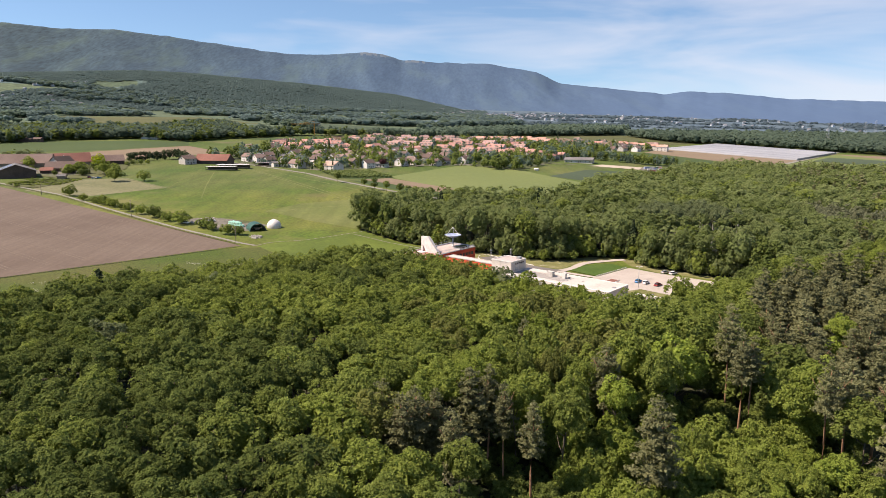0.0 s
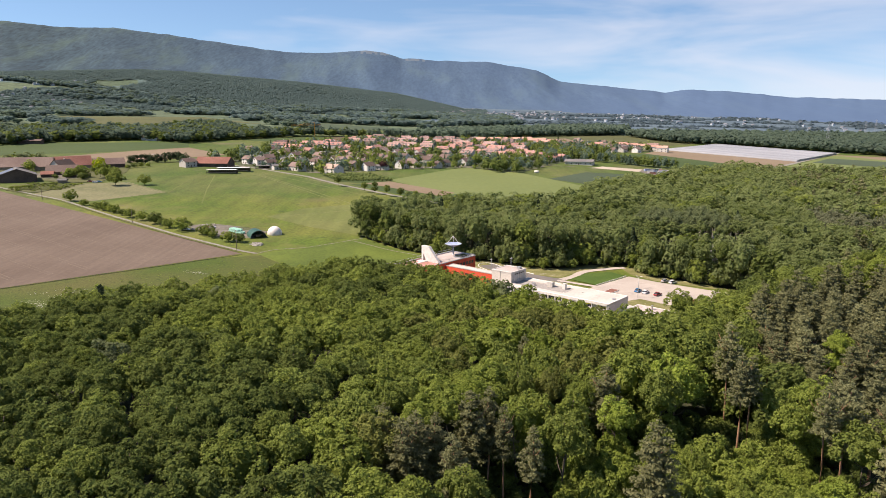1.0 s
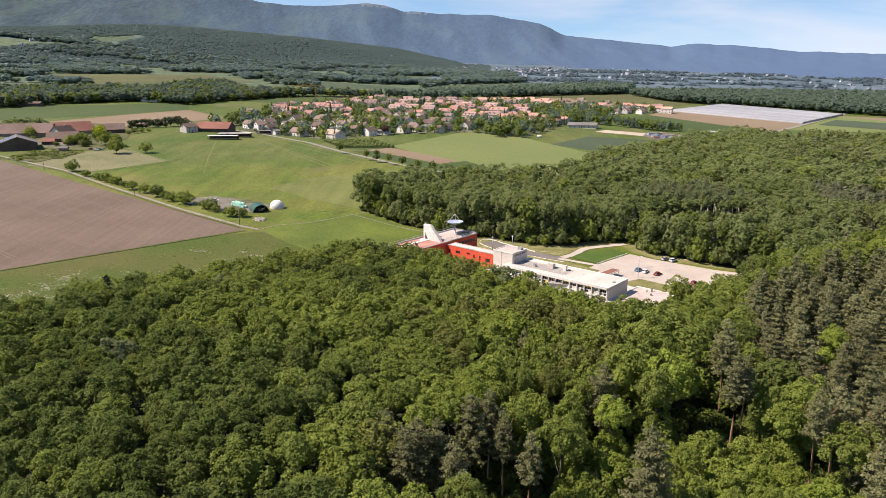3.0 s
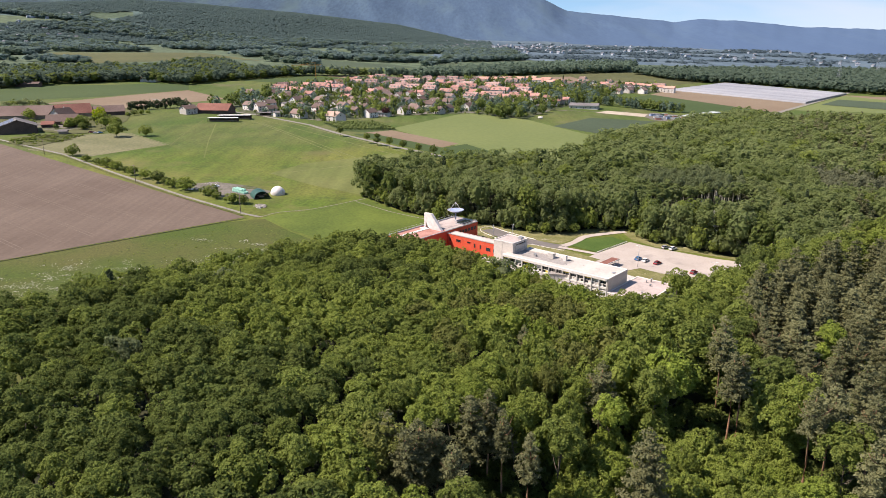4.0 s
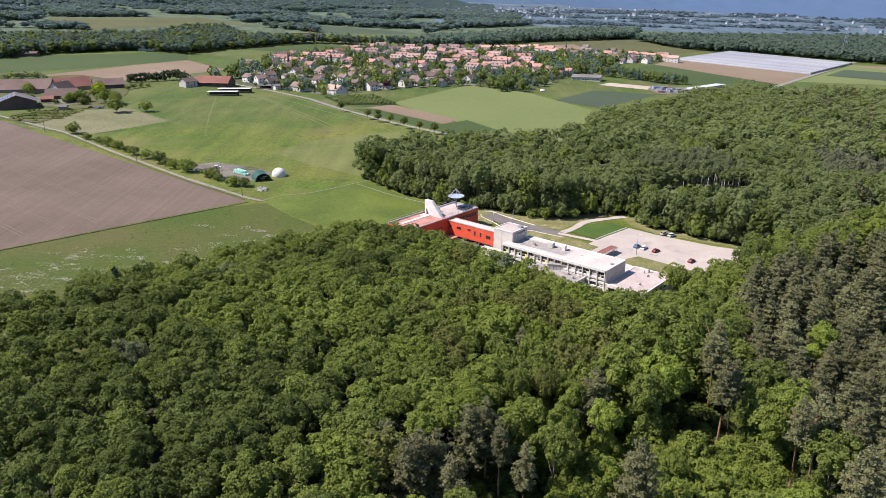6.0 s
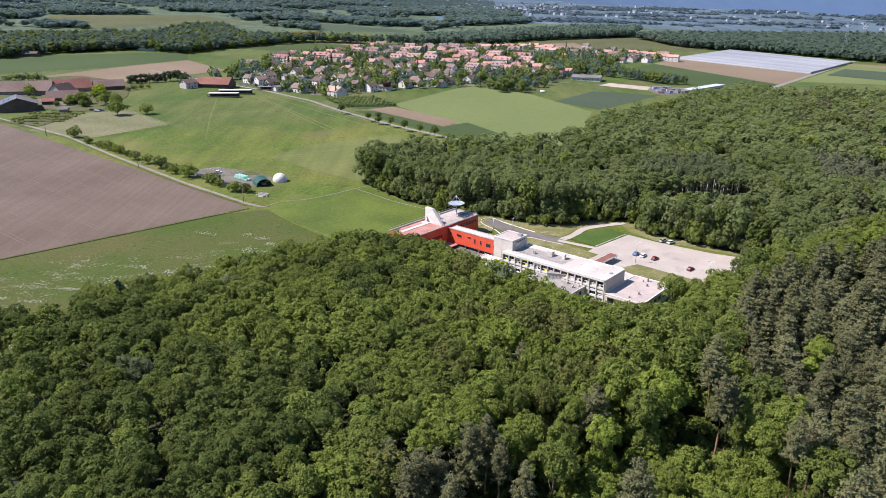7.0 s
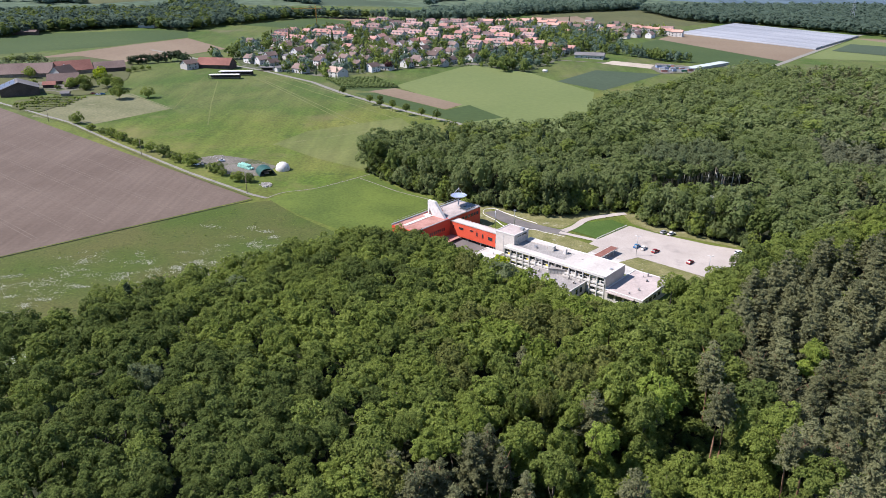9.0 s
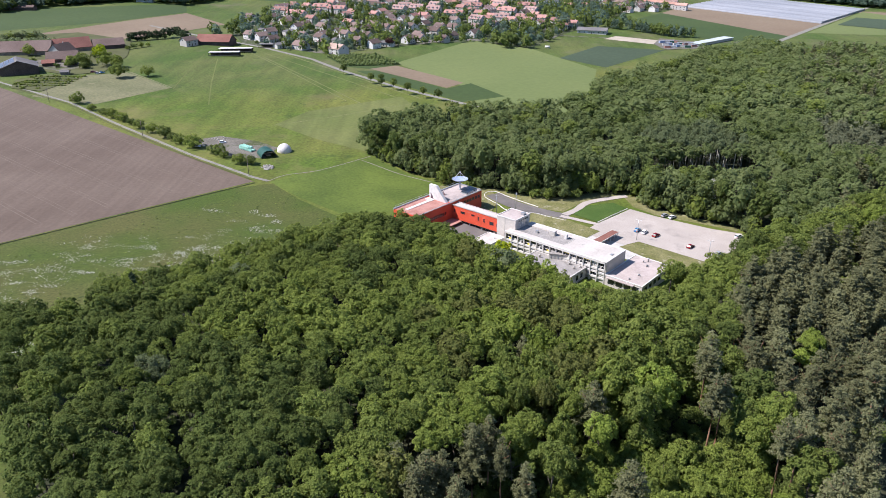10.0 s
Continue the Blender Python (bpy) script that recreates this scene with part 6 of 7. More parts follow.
RED_HOMES = [(-115, 827), (-127, 887), (-87, 923), (-45, 887), (-93, 898), (-162, 850), (-186, 957), (-5, 1022), (60, 998), (50, 904), (72, 878), (66, 909), (92, 878), (103, 860), (112, 900), (126, 880), (127, 843), (143, 861), (142, 884), (106, 926), (36, 930), (86, 905)]
ROW_HOMES = [(-207, 903), (-184, 878), (-164, 944), (-143, 928), (4, 912), (30, 990), (103, 1008), (72, 950)]
PINK_HOMES = [(-105, 1019), (-83, 995), (-66, 945), (-44, 960), (-22, 948), (-57, 1094), (-46, 1053), (-27, 1076), (-8, 1096), (10, 1109), (24, 1000), (-60, 975), (-20, 990), (20, 1050), (44, 1090), (-80, 1060)]
ORANGE_HOMES = [(80, 1133), (97, 1144), (118, 1150), (101, 1111), (138, 1167), (144, 1132), (160, 1150), (172, 1119), (156, 1096), (278, 1100), (290, 1086), (303, 1075), (314, 1061), (325, 1048), (60, 1128)]
WHITE_HOMES = [(-131, 744), (-75, 701), (-43, 732), (-73, 872), (-57, 866), (-44, 812), (-166, 790), (205, 1087), (190, 1098), (251, 1069), (228, 1119), (280, 1024), (4, 868)]
homes = []
vr = random.Random(21)


def settle(style, x, y, turns):
    homes.append((x, y))
    village_house(style, x, y, vr.choice(turns) + vr.uniform(-7, 7))


settle("pale", -105, 668, (-38,))
for x, y in WHITE_HOMES:
    settle("white", x, y, (-43, 47, 60))
for k, (x, y) in enumerate(BROWN_HOMES):
    settle("brown_long" if k % 3 == 1 else "brown", x, y, (-43, -43, 47))
for x, y in RED_HOMES:
    settle("red", x, y, (-38, -38, 50))
for x, y in ROW_HOMES:
    settle("row", x, y, (-22,))
for x, y in PINK_HOMES:
    settle("pink", x, y, (-28, -28, 58))
for x, y in ORANGE_HOMES:
    settle("orange", x, y, (-30,))
for x, y in ((-216, 818), (-62, 712), (-196, 770), (-47, 850)):
    settle("grey", x, y, (-20,))
for x, y in scatter(VILLAGE, 17.5, 31, 0.42):
    crowd = min(math.hypot(x - a, y - b) for a, b in homes)
    if crowd < (13.5 if y < 860 else 16) or (118 < x < 260 and 840 < y < 1010) or math.hypot(x - 136, y - 1072) < 34 or math.hypot(x - 160, y - 826) < 30 or (x > 10 and y < 850) or vr.random() < 0.6:
        continue
    if y < 870:
        settle(vr.choice(("brown", "brown", "brown_long", "white", "grey")), x, y, (-43, -43, 47))
    else:
        settle(vr.choice(("red", "pink", "brown_long", "red")), x, y, (-28, -38, 55))
school = thing("modern_hall", "long white flat-roofed modern block behind the houses", "hall", pose(136, 1072, lie(136, 1072), 0, 0, -24))
part("wall", slab(-26, 26, -6, 6, -1, 6.2), PALEWALL, school)
part("roof", slab(-26.5, 26.5, -6.5, 6.5, 6.2, 6.6), GREYROOF, school)
for k in range(12):
    part("window", slab(-24 + 4.1 * k, -21.4 + 4.1 * k, -6.06, -6.0, 2.2, 5.0), GLASS, school)

depot = thing("village_hall", "long low grey-roofed hall with white walls", "hall", pose(160, 826, lie(160, 826), 0, 0, -20))
house_mesh(depot, 32, 17, 3.6, 2.2, CREAM, GREYROOF, 1.0, False, 1)

barn = thing("solar_barn", "wide dark grey barn with solar panels on a shallow roof", "barn", pose(-341, 561, lie(-341, 561), 0, 0, 122))
house_mesh(barn, 26, 27, 5.0, 5.0, DARKWOOD, GREYROOF, 0.5, False, 1, False)
for i in range(3):
    for k in range(7):
        y0, x0 = 2.0 + 3.6 * i, -11 + 3.2 * k
        y1, x1 = y0 + 3.3, x0 + 3.0
        z0, z1 = 10.4 - y0 * 5.0 / 13.5, 10.4 - y1 * 5.0 / 13.5
        top = [(x0, y0, z0), (x1, y0, z0), (x1, y1, z1), (x0, y1, z1)]
        low = [(x, y, z - 0.1) for x, y, z in top]
        panel = Shape()
        panel.face(top)
        panel.face(low[::-1])
        for n in range(4):
            m = (n + 1) % 4
            panel.face([top[n], low[n], low[m], top[m]])
        part("solar_panel", panel, PANEL, barn, "bluish glass panel")
for name, label, x, y, turn, l, w, e, r, wall, roof in (
        ("barn", "long old farm barn with a brown-grey roof", -378, 632, 12, 52, 19, 3.2, 7.5, TIMBER, BROWNTILE),
        ("farmhouse", "farmhouse gable with a steep brown roof", -341, 630, 75, 18, 15, 3.5, 6.5, CREAM, BROWNTILE),
        ("barn", "farm barn with a large dark red tiled roof", -343, 652, 38, 30, 18, 3.5, 7.5, TIMBER, DARKRED),
        ("barn", "dark barn with a grey-brown roof", -317, 668, 30, 26, 15, 3.5, 5.0, DARKWOOD, BROWNTILE),
        ("barn", "low farm building with a wide brown roof", -328, 606, 20, 24, 16, 3.0, 5.0, DARKWOOD, BROWNTILE),
        ("shed", "low open farm shed with a red roof", -330, 586, 20, 9, 9, 2.8, 2.0, DARKWOOD, DARKRED),
        ("shed", "small dark wooden farm shed", -315, 592, 20, 10, 8, 2.8, 1.8, DARKWOOD, BROWNTILE),
        ("shed", "garden hut with a dark roof", -302, 556, 10, 6, 4.5, 2.2, 1.0, TIMBER, GREYROOF),
        ("farmhouse", "cream farmhouse with a brown tiled roof", -250, 690, 55, 13, 10.5, 5.2, 3.0, CREAM, BROWNTILE),
        ("barn", "long dark timber barn with a red-brown roof", -227, 700, -10, 34, 16, 3.6, 5.6, DARKWOOD, DARKRED),
        ("barn", "far field barn with a rusty roof", -520, 893, 5, 28, 10, 3.5, 2.0, DARKWOOD, BROWNTILE),
        ("barn", "far farm barn with a reddish brown roof", -410, 996, -10, 24, 12, 3.8, 2.8, CREAM, BROWNTILE),
        ("barn", "far open field shed with a rusty roof", -378, 1003, 0, 17, 8, 3.2, 1.4, DARKWOOD, BROWNTILE),
        ("barn", "far low white-roofed farm hall", -838, 1690, 0, 42, 16, 4.5, 2.0, WHITE, WHITE)):
    ob = thing(name, label, "barn" if name != "farmhouse" else "house", pose(x, y, lie(x, y), 0, 0, turn))
    house_mesh(ob, l, w, e, r, wall, roof, 0.6, name == "farmhouse", 2, name == "farmhouse")


def canopy(x, y, turn, l, w, label, roof):
    ob = thing("open_shed", label, "shed", pose(x, y, lie(x, y), 0, 0, turn))
    part("roof", Shape().box(-l / 2, l / 2, -w / 2, w / 2, 3.3, 3.6), roof, ob)
    n = max(3, int(l / 5))
    for k in range(n + 1):
        for v in (-w / 2 + 0.4, w / 2 - 0.4):
            part("post", slab(-l / 2 + k * l / n - 0.12, -l / 2 + k * l / n + 0.12, v - 0.1, v + 0.1, -0.4, 3.3), DARKWOOD, ob)
    part("back_wall", slab(-l / 2 + 0.3, l / 2 - 0.3, w / 2 - 0.25, w / 2 - 0.15, -0.4, 2.6), DARKWOOD, ob)
    part("rail", slab(-l / 2 + 0.3, l / 2 - 0.3, -w / 2 + 0.3, -w / 2 + 0.42, 0.5, 1.2), TIMBER, ob, "wooden front rail")
    return ob


canopy(-203, 645, 2, 27, 7, "open animal shed with a white roof beside the meadow", WHITE)
canopy(-198, 664, 2, 30, 8, "white-roofed open shed behind the first one", WHITE)
canopy(-172, 690, -6, 22, 9, "dark open shed with a grey roof", GREYROOF)

# storage yard: white dome, green shelter tunnel, wrapped bales, rubble
dome = thing("dome_tent", "white round dome tent on the grass", "tent", pose(-93, 381, lie(-93, 381)))
bm = bmesh.new()
bmesh.ops.create_uvsphere(bm, u_segments=24, v_segments=14, radius=4.0)
bmesh.ops.scale(bm, vec=(1, 1, 1.0), verts=bm.verts)
bmesh.ops.bisect_plane(bm, geom=bm.verts[:] + bm.edges[:] + bm.faces[:], plane_co=(0, 0, -0.9), plane_no=(0, 0, -1), clear_outer=True)
bmesh.ops.translate(bm, vec=(0, 0, 0.5), verts=bm.verts)
me = bpy.data.meshes.new("skin")
bm.to_mesh(me)
bm.free()
me.materials.append(WHITE)
me.polygons.foreach_set("use_smooth", [True] * len(me.polygons))
part("skin", me, None, dome)
part("door_seam", Shape().tube([(4.02 * math.cos(a) * math.cos(0.6), 4.02 * math.cos(a) * math.sin(-0.6), 0.5 + 4.02 * math.sin(a)) for a in [k * 0.13 for k in range(12)]], [0.09] * 12, 5), STEEL, dome, "grey seam of the dome")


def arch(ob, name, radius, height, length, material, sides=12, thick=0.08, label=""):
    s = Shape()
    ring = [(radius * math.cos(math.pi * k / sides), height * math.sin(math.pi * k / sides)) for k in range(sides + 1)]
    inner = [((radius - thick) * math.cos(math.pi * k / sides), (height - thick) * math.sin(math.pi * k / sides)) for k in range(sides + 1)]
    for (a, b), (c, d), (e, f), (g, h) in zip(ring, ring[1:], inner, inner[1:]):
        s.face([(-length / 2, a, b), (-length / 2, c, d), (length / 2, c, d), (length / 2, a, b)][::-1])
        s.face([(-length / 2, e, f), (-length / 2, g, h), (length / 2, g, h), (length / 2, e, f)])
        for x in (-length / 2, length / 2):
            s.face([(x, a, b), (x, c, d), (x, g, h), (x, e, f)])
    return part(name, s, material, ob, label, True)


green = thing("shelter_tunnel", "dark green tarpaulin shelter tunnel with an open end", "shelter", pose(-101, 373.5, lie(-101, 373.5), 0, 0, -62))
arch(green, "cover", 4.3, 3.9, 9.6, PVCGREEN)
part("rear_wall", Shape().prism([(-4.7, -4.0), (-4.6, -4.0), (-4.6, 4.0), (-4.7, 4.0)], -0.1, 2.0), PVCGREEN, green)
for k in range(4):
    a = -4.6 + k * 3.06
    part("hoop", Shape().tube([(a, 4.15 * math.cos(math.pi * j / 10), 3.75 * math.sin(math.pi * j / 10)) for j in range(11)], [0.06] * 11, 5), STEEL, green)
wagon = thing("trailer", "rusty farm trailer under the green shelter", "trailer", pose(-100, 371.5, lie(-100, 371.5), 0, 0, -62))
part("bed", slab(-2, 2, -1.1, 1.1, 0.8, 1.5), TIMBER, wagon)
for x, y in ((-1.2, -1.15), (-1.2, 1.15), (1.2, -1.15), (1.2, 1.15)):
    part("wheel", Shape().tube([(x, y - 0.12, 0.42), (x, y + 0.12, 0.42)], [0.45, 0.45], 12), RUBBER, wagon)
bale_shape = Shape().tube([(0, -0.62, 0), (0, -0.55, 0), (0, 0.55, 0), (0, 0.62, 0)], [0.5, 0.68, 0.68, 0.5], 12).mesh("wrapped_bale", BALE, True)
br = random.Random(3)
for layer, cols in ((0, 8), (1, 6)):
    for k in range(cols):
        for side in (0, 1):
            t = (k + 0.5 * layer + 0.5) / 8
            x, y = -119 + 8.6 * t + 1.2 * side, 384.5 - 6.2 * t + 1.3 * side
            ob = new("wrapped_bale", bale_shape)
            ob.matrix_basis = pose(x, y, lie(x, y) + 0.66 + 1.15 * layer, 0, 0, br.uniform(-25, 25) - 35)
            tagged(ob, "mint green film-wrapped round bale in a stack", "bale", "wrapped bales")


def heap(x, y, count, spread, size, material, label, seed):
    r = random.Random(seed)
    s = Shape()
    for k in range(count):
        a, d = r.uniform(0, 6.28), spread * math.sqrt(r.random())
        px, py = x + d * math.cos(a), y + d * math.sin(a)
        z = size * r.uniform(0.4, 1.1)
        q = z * r.uniform(0.8, 1.3)
        top = [(q * 0.6 * math.cos(b + r.uniform(-0.3, 0.3)), q * 0.6 * math.sin(b)) for b in (0.3, 1.8, 3.4, 5.0)]
        base = [(q * math.cos(b), q * math.sin(b)) for b in (0.3, 1.8, 3.4, 5.0)]
        g = lie(px, py) - 0.1
        for i in range(4):
            j = (i + 1) % 4
            s.face([(px + base[i][0], py + base[i][1], g), (px + base[j][0], py + base[j][1], g), (px + top[j][0], py + top[j][1], g + z), (px + top[i][0], py + top[i][1], g + z)])
        s.face([(px + a0, py + b0, g + z) for a0, b0 in top])
    return tagged(new("rubble_heap", s.mesh("rubble_heap", material)), label, "rubble", kind="stuff")


heap(-96, 353.5, 60, 3.2, 0.8, ROCK, "heap of pale broken rubble", 1)
heap(-135, 401, 22, 4.5, 0.6, ROCK, "scattered pale stones in the yard", 2)
heap(-141, 388, 10, 2.0, 0.7, ROCK, "small pale pile beside the track", 3)
car(-131, 393, 20, WHITECAR, "white car standing in the gravel yard")
car(-143, 385, -20, WHITECAR, "white van-like car beside the bushes")

# film tunnels of the market garden
tunnel = None
for k in range(24):
    t = (k + 0.5) / 24
    x, y = 407 + 136 * t, 1012 + 152 * t
    long = 192
    m = pose(x, y, lie(x, y), 0, -2.24, 134)
    if k % 6 == 0:
        tunnel = thing("film_tunnel", "long white film-covered growing tunnel", "greenhouse", m, "film tunnels")
        arch(tunnel, "film", 4.25, 3.0, long, PLASTIC, 8)
        for x0 in (-long / 2 + 0.2, long / 2 - 0.3):
            s = Shape()
            s.face([(x0, 4.1 * math.cos(math.pi * j / 8), 2.85 * math.sin(math.pi * j / 8)) for j in range(9)])
            part("end_wall", s, PLASTIC, tunnel, "grey end netting")
    else:
        copy_thing(tunnel, m)

# yard beside the village
yr = random.Random(4)
for k in range(16):
    x, y = 221 + (k % 6) * 5.6 + yr.uniform(-1.5, 1.5), 741 + (k // 6) * 13 + yr.uniform(-3, 3) + (k % 6) * 1.2
    ob = thing("container", ("rusty red", "white", "blue-grey", "white", "green")[k % 5] + " container box in the village yard", "container", pose(x, y, lie(x, y), 0, 0, yr.uniform(-25, 25)), "yard containers")
    part("box", slab(-3, 3, -1.2, 1.2, -0.3, 2.6), (TERRACOTTA, WHITE, DISHMAT, WHITE, PVCGREEN)[k % 5], ob)
    part("lid", slab(-3.05, 3.05, -1.25, 1.25, 2.6, 2.75), STEEL, ob)
longshed = thing("long_shed", "long low shed with a pale greenish sheet roof", "shed", pose(279, 780, lie(279, 780), 0, 0, 41))
part("wall", slab(-34, 34, -5, 5, -1.6, 2.4), CREAM, longshed)
part("roof", slab(-35, 35, -6, 6, 2.4, 2.7), PALEROOF, longshed)
field("container_yard", [(214, 728), (262, 742), (262, 780), (228, 797), (212, 760)], GRAVEL, "gravel yard with containers", "yard")
field("blue_strip", [(490, 935), (554, 1011), (650, 963), (597, 868)], CROP_BLUE, "blue-green crop strip beside the farm road", "field")
tank = thing("water_tank", "white water tank in the pasture", "tank", pose(96, 722, lie(96, 722), 0, 0, -20))
part("tank", Shape().tube([(-2.5, 0, 1.3), (-2.2, 0, 1.3), (2.2, 0, 1.3), (2.5, 0, 1.3)], [0.7, 1.2, 1.2, 0.7], 14), WHITE, tank, "", True)
part("stand", slab(-1.8, 1.8, -0.8, 0.8, -0.2, 0.5), STEEL, tank)

crane = thing("tower_crane", "slender orange tower crane on a building site", "crane", pose(-191, 1055, lie(-191, 1055), 0, 0, 12))
CRANEMAT = plain("orange_crane_paint", (0.5, 0.24, 0.05), 0.5)
part("mast", slab(-0.7, 0.7, -0.7, 0.7, -0.5, 25), CRANEMAT, crane)
part("jib", Shape().box(-34, 9, -0.45, 0.45, 24.2, 25.2), CRANEMAT, crane)
part("counterweight", slab(6.5, 9, -0.8, 0.8, 22.5, 24.4), CONCRETE, crane)
part("tie", Shape().tube([(0, 0, 28.5), (-22, 0, 25.2)], [0.12, 0.12], 5), CRANEMAT, crane)
part("peak", slab(-0.4, 0.4, -0.4, 0.4, 25, 28.6), CRANEMAT, crane)


def pylon(x, y, h):
    ob = thing("pylon", "thin grey lattice power pylon in the far wood", "pylon", pose(x, y, lie(x, y), 0, 0, 30), "power pylons")
    for a, b in ((-1, -1), (-1, 1), (1, -1), (1, 1)):
        part("leg", Shape().tube([(3 * a, 3 * b, -0.5), (0.7 * a, 0.7 * b, h)], [0.22, 0.14], 4), STEEL, ob)
    for z, w in ((0.72, 8), (0.84, 6.5), (0.95, 5)):
        part("crossarm", slab(-w, w, -0.25, 0.25, h * z, h * z + 0.5), STEEL, ob)


for x, y in ((700, 1290), (1010, 1660), (880, 1480)):
    pylon(x, y, 42)

# ---- hedges, garden trees and far woods ----
HEDGE = [(-253, 470), (-236, 454), (-225, 446), (-215, 438), (-206, 431), (-198, 424), (-190, 417), (-179, 409), (-168, 400), (-156, 390), (-146, 383), (-132, 374), (-124, 367), (-113, 358), (-107, 357.5), (-221, 443), (-210, 435), (-162, 396), (-128, 371)]
hr = random.Random(9)
for k, (x, y) in enumerate(HEDGE):
    big = k in (0, 8, 10)
    h = hr.uniform(7.0, 8.5) if big else hr.uniform(4.2, 6.8)
    tree("round", x + 1.2, y + 1.0, h, h * hr.uniform(0.6, 0.75), (OAK, HORNBEAM, DEEP)[k % 3], BARK, "rounded hedge tree beside the farm track" if big else "low dense green bush beside the farm track", "track bushes", 0, -0.12, "tree" if big else "bush", MID)
for k, (x, y) in enumerate([(-86, 583), (-61, 554), (-52, 545), (-42, 535), (-31, 523), (-19, 512.5), (-8, 506)]):
    tree("round", x - 1, y - 3, hr.uniform(8.5, 10), hr.uniform(2.7, 3.3), (DEEP, OAK)[k % 2], BARK, "young dark green tree in a row along the lane", "lane trees", 0, 0.2, "tree", MID)
tree("round", -257, 549, 12, 6.8, OAK, BARK, "broad dark green tree in the paddock", "", 0, -0.05, "tree", MID)
tree("round", -237, 556, 8.5, 5.4, OAK, BARK, "round bushy tree in the paddock", "", 0, -0.08, "tree", MID)
tree("round", -284, 588, 13, 7.0, HORNBEAM, BARK, "large green tree by the farm", "", 0, -0.05, "tree", MID)
tree("round", -274, 586, 11, 6.0, HORNBEAM, BARK, "bushy green tree by the paddock", "", 0, -0.05, "tree", MID)
tree("round", -290, 594, 17, 5.4, YELLOW, BARK, "tree with a bright yellow crown by the farm", "", 0, 0.3, "tree", MID)
tree("round", -304, 590, 11, 6.5, OAK, BARK, "bushy green tree beside the farm sheds", "", 0, -0.05, "tree", MID)
tree("round", -312, 588, 9, 5.5, HORNBEAM, BARK, "bushy green tree beside the farm sheds", "", 0, -0.05, "tree", MID)
tree("round", -297, 578, 6, 4.5, DEEP, BARK, "low dark bush beside the farm sheds", "", 0, -0.1, "bush", MID)
tree("round", -366, 622, 10, 6.0, HORNBEAM, BARK, "green tree between the farm roofs", "", 0, 0.0, "tree", MID)
gb = random.Random(12)
for k in range(22):
    x, y = -322 + gb.uniform(0, 34), 506 + gb.uniform(0, 44)
    tree("round", x, y, gb.uniform(1.2, 2.6), gb.uniform(1.0, 2.0), (HORNBEAM, LIME, OAK)[k % 3], BARK, "low green garden bush on the farm", "garden bushes", 0, -0.2, "bush", BACK)
for k in range(10):
    tree("round", -313 + 3.1 * k, 703 + 2.2 * k, hr.uniform(8, 10.5), hr.uniform(2.6, 3.6), SPRUCE, BARK, "dark dense evergreen in a row by the farm", "farm evergreens", 0, -0.05, "evergreen", MID)
for k, (x, y) in enumerate(((-282, 728), (-276, 731), (-270, 727), (-262, 716))):
    tree("round", x, y, hr.uniform(9, 12), 5, SPRUCE, BARK, "dark clump tree behind the farmhouse", "farm evergreens", 0, -0.05, "tree", MID)

gr = random.Random(17)
GARDEN = [crown_round(90 + s, 62, 0.38, 7, 0.4) for s in range(5)]
garden = []
for x, y in scatter(VILLAGE, 8.2, 41, 0.45):
    grove = 118 < x < 260 and 850 < y < 1010
    if any(math.hypot(x - a, y - b) < (7.5 if y < 880 else 9.5) for a, b in homes) or gr.random() < (0.1 if grove else 0.18) or math.hypot(x - 136, y - 1072) < 22:
        continue
    k = gr.choice((9, 3, 3, 9, 3, 6, 0))
    h = (gr.uniform(8, 14) if grove else gr.choice((2.5, 3.5, 5, 6.5, 9, 11)) * gr.uniform(0.8, 1.15)) * (1.15 if k == 6 else 1)
    garden.append((x, y, h, h * gr.uniform(0.34, 0.5), k, 0.52))
for x, y, h in ((52, 718, 13), (65, 737, 14), (75, 721, 13), (47, 770, 12), (58, 728, 15), (211, 903, 12), (214, 884, 12), (216, 868, 11), (218, 857, 11), (221, 846, 12), (224, 839, 11), (227, 833, 11), (231, 827, 11), (234, 821, 12), (238, 817, 11), (242, 814, 11), (253, 808, 12), (247, 811, 10), (207, 866, 10), (200, 876, 11), (192, 880, 12), (186, 890, 12), (180, 872, 12), (172, 858, 11), (-240, 745, 12), (-228, 752, 13), (-214, 758, 12), (-250, 762, 11), (-232, 790, 12)):
    garden.append((x, y, h, h * 0.4, gr.choice((9, 3, 3)), 0.52))
for k in range(60):
    x, y = -420 + gr.uniform(0, 60), 660 + gr.uniform(-3, 10)
    garden.append((x, y, gr.uniform(5, 8), gr.uniform(2.5, 3.5), 7, 0.5))
for k in range(26):
    t = k / 25
    x, y = (186 + 17 * t * 2.6, 866 - 17 * t * 2.6) if t < 0.32 else (206 + 62 * (t - 0.32) / 0.68, 846 - 37 * (t - 0.32) / 0.68)
    garden.append((x + gr.uniform(-1, 1), y + gr.uniform(-1, 1), gr.uniform(9, 12), gr.uniform(2.4, 3.2), gr.choice((9, 3)), 0.5))
forest("village_trees", garden, GARDEN, PINE_BACK, "garden trees and hedges among the village houses", 6)
tree("round", -60, 708, 10, 4.6, COPPER, BARK, "dark copper-leaved tree by a white house", "", 0, 0.1, "tree", MID)
orchard = []
for i in range(7):
    for j in range(13):
        a, b = (i + 0.5) / 7, (j + 0.5) / 13
        x = (-113 + 44 * b) * (1 - a) + (-91 + 48 * b) * a
        y = (651 + 13 * b) * (1 - a) + (611 + 10 * b) * a
        orchard.append((x, y, gr.uniform(2.6, 3.4), 1.8, 8, 0.5))
forest("orchard_trees", orchard, FAR, PINE_BACK, "rows of small orchard trees", 7)

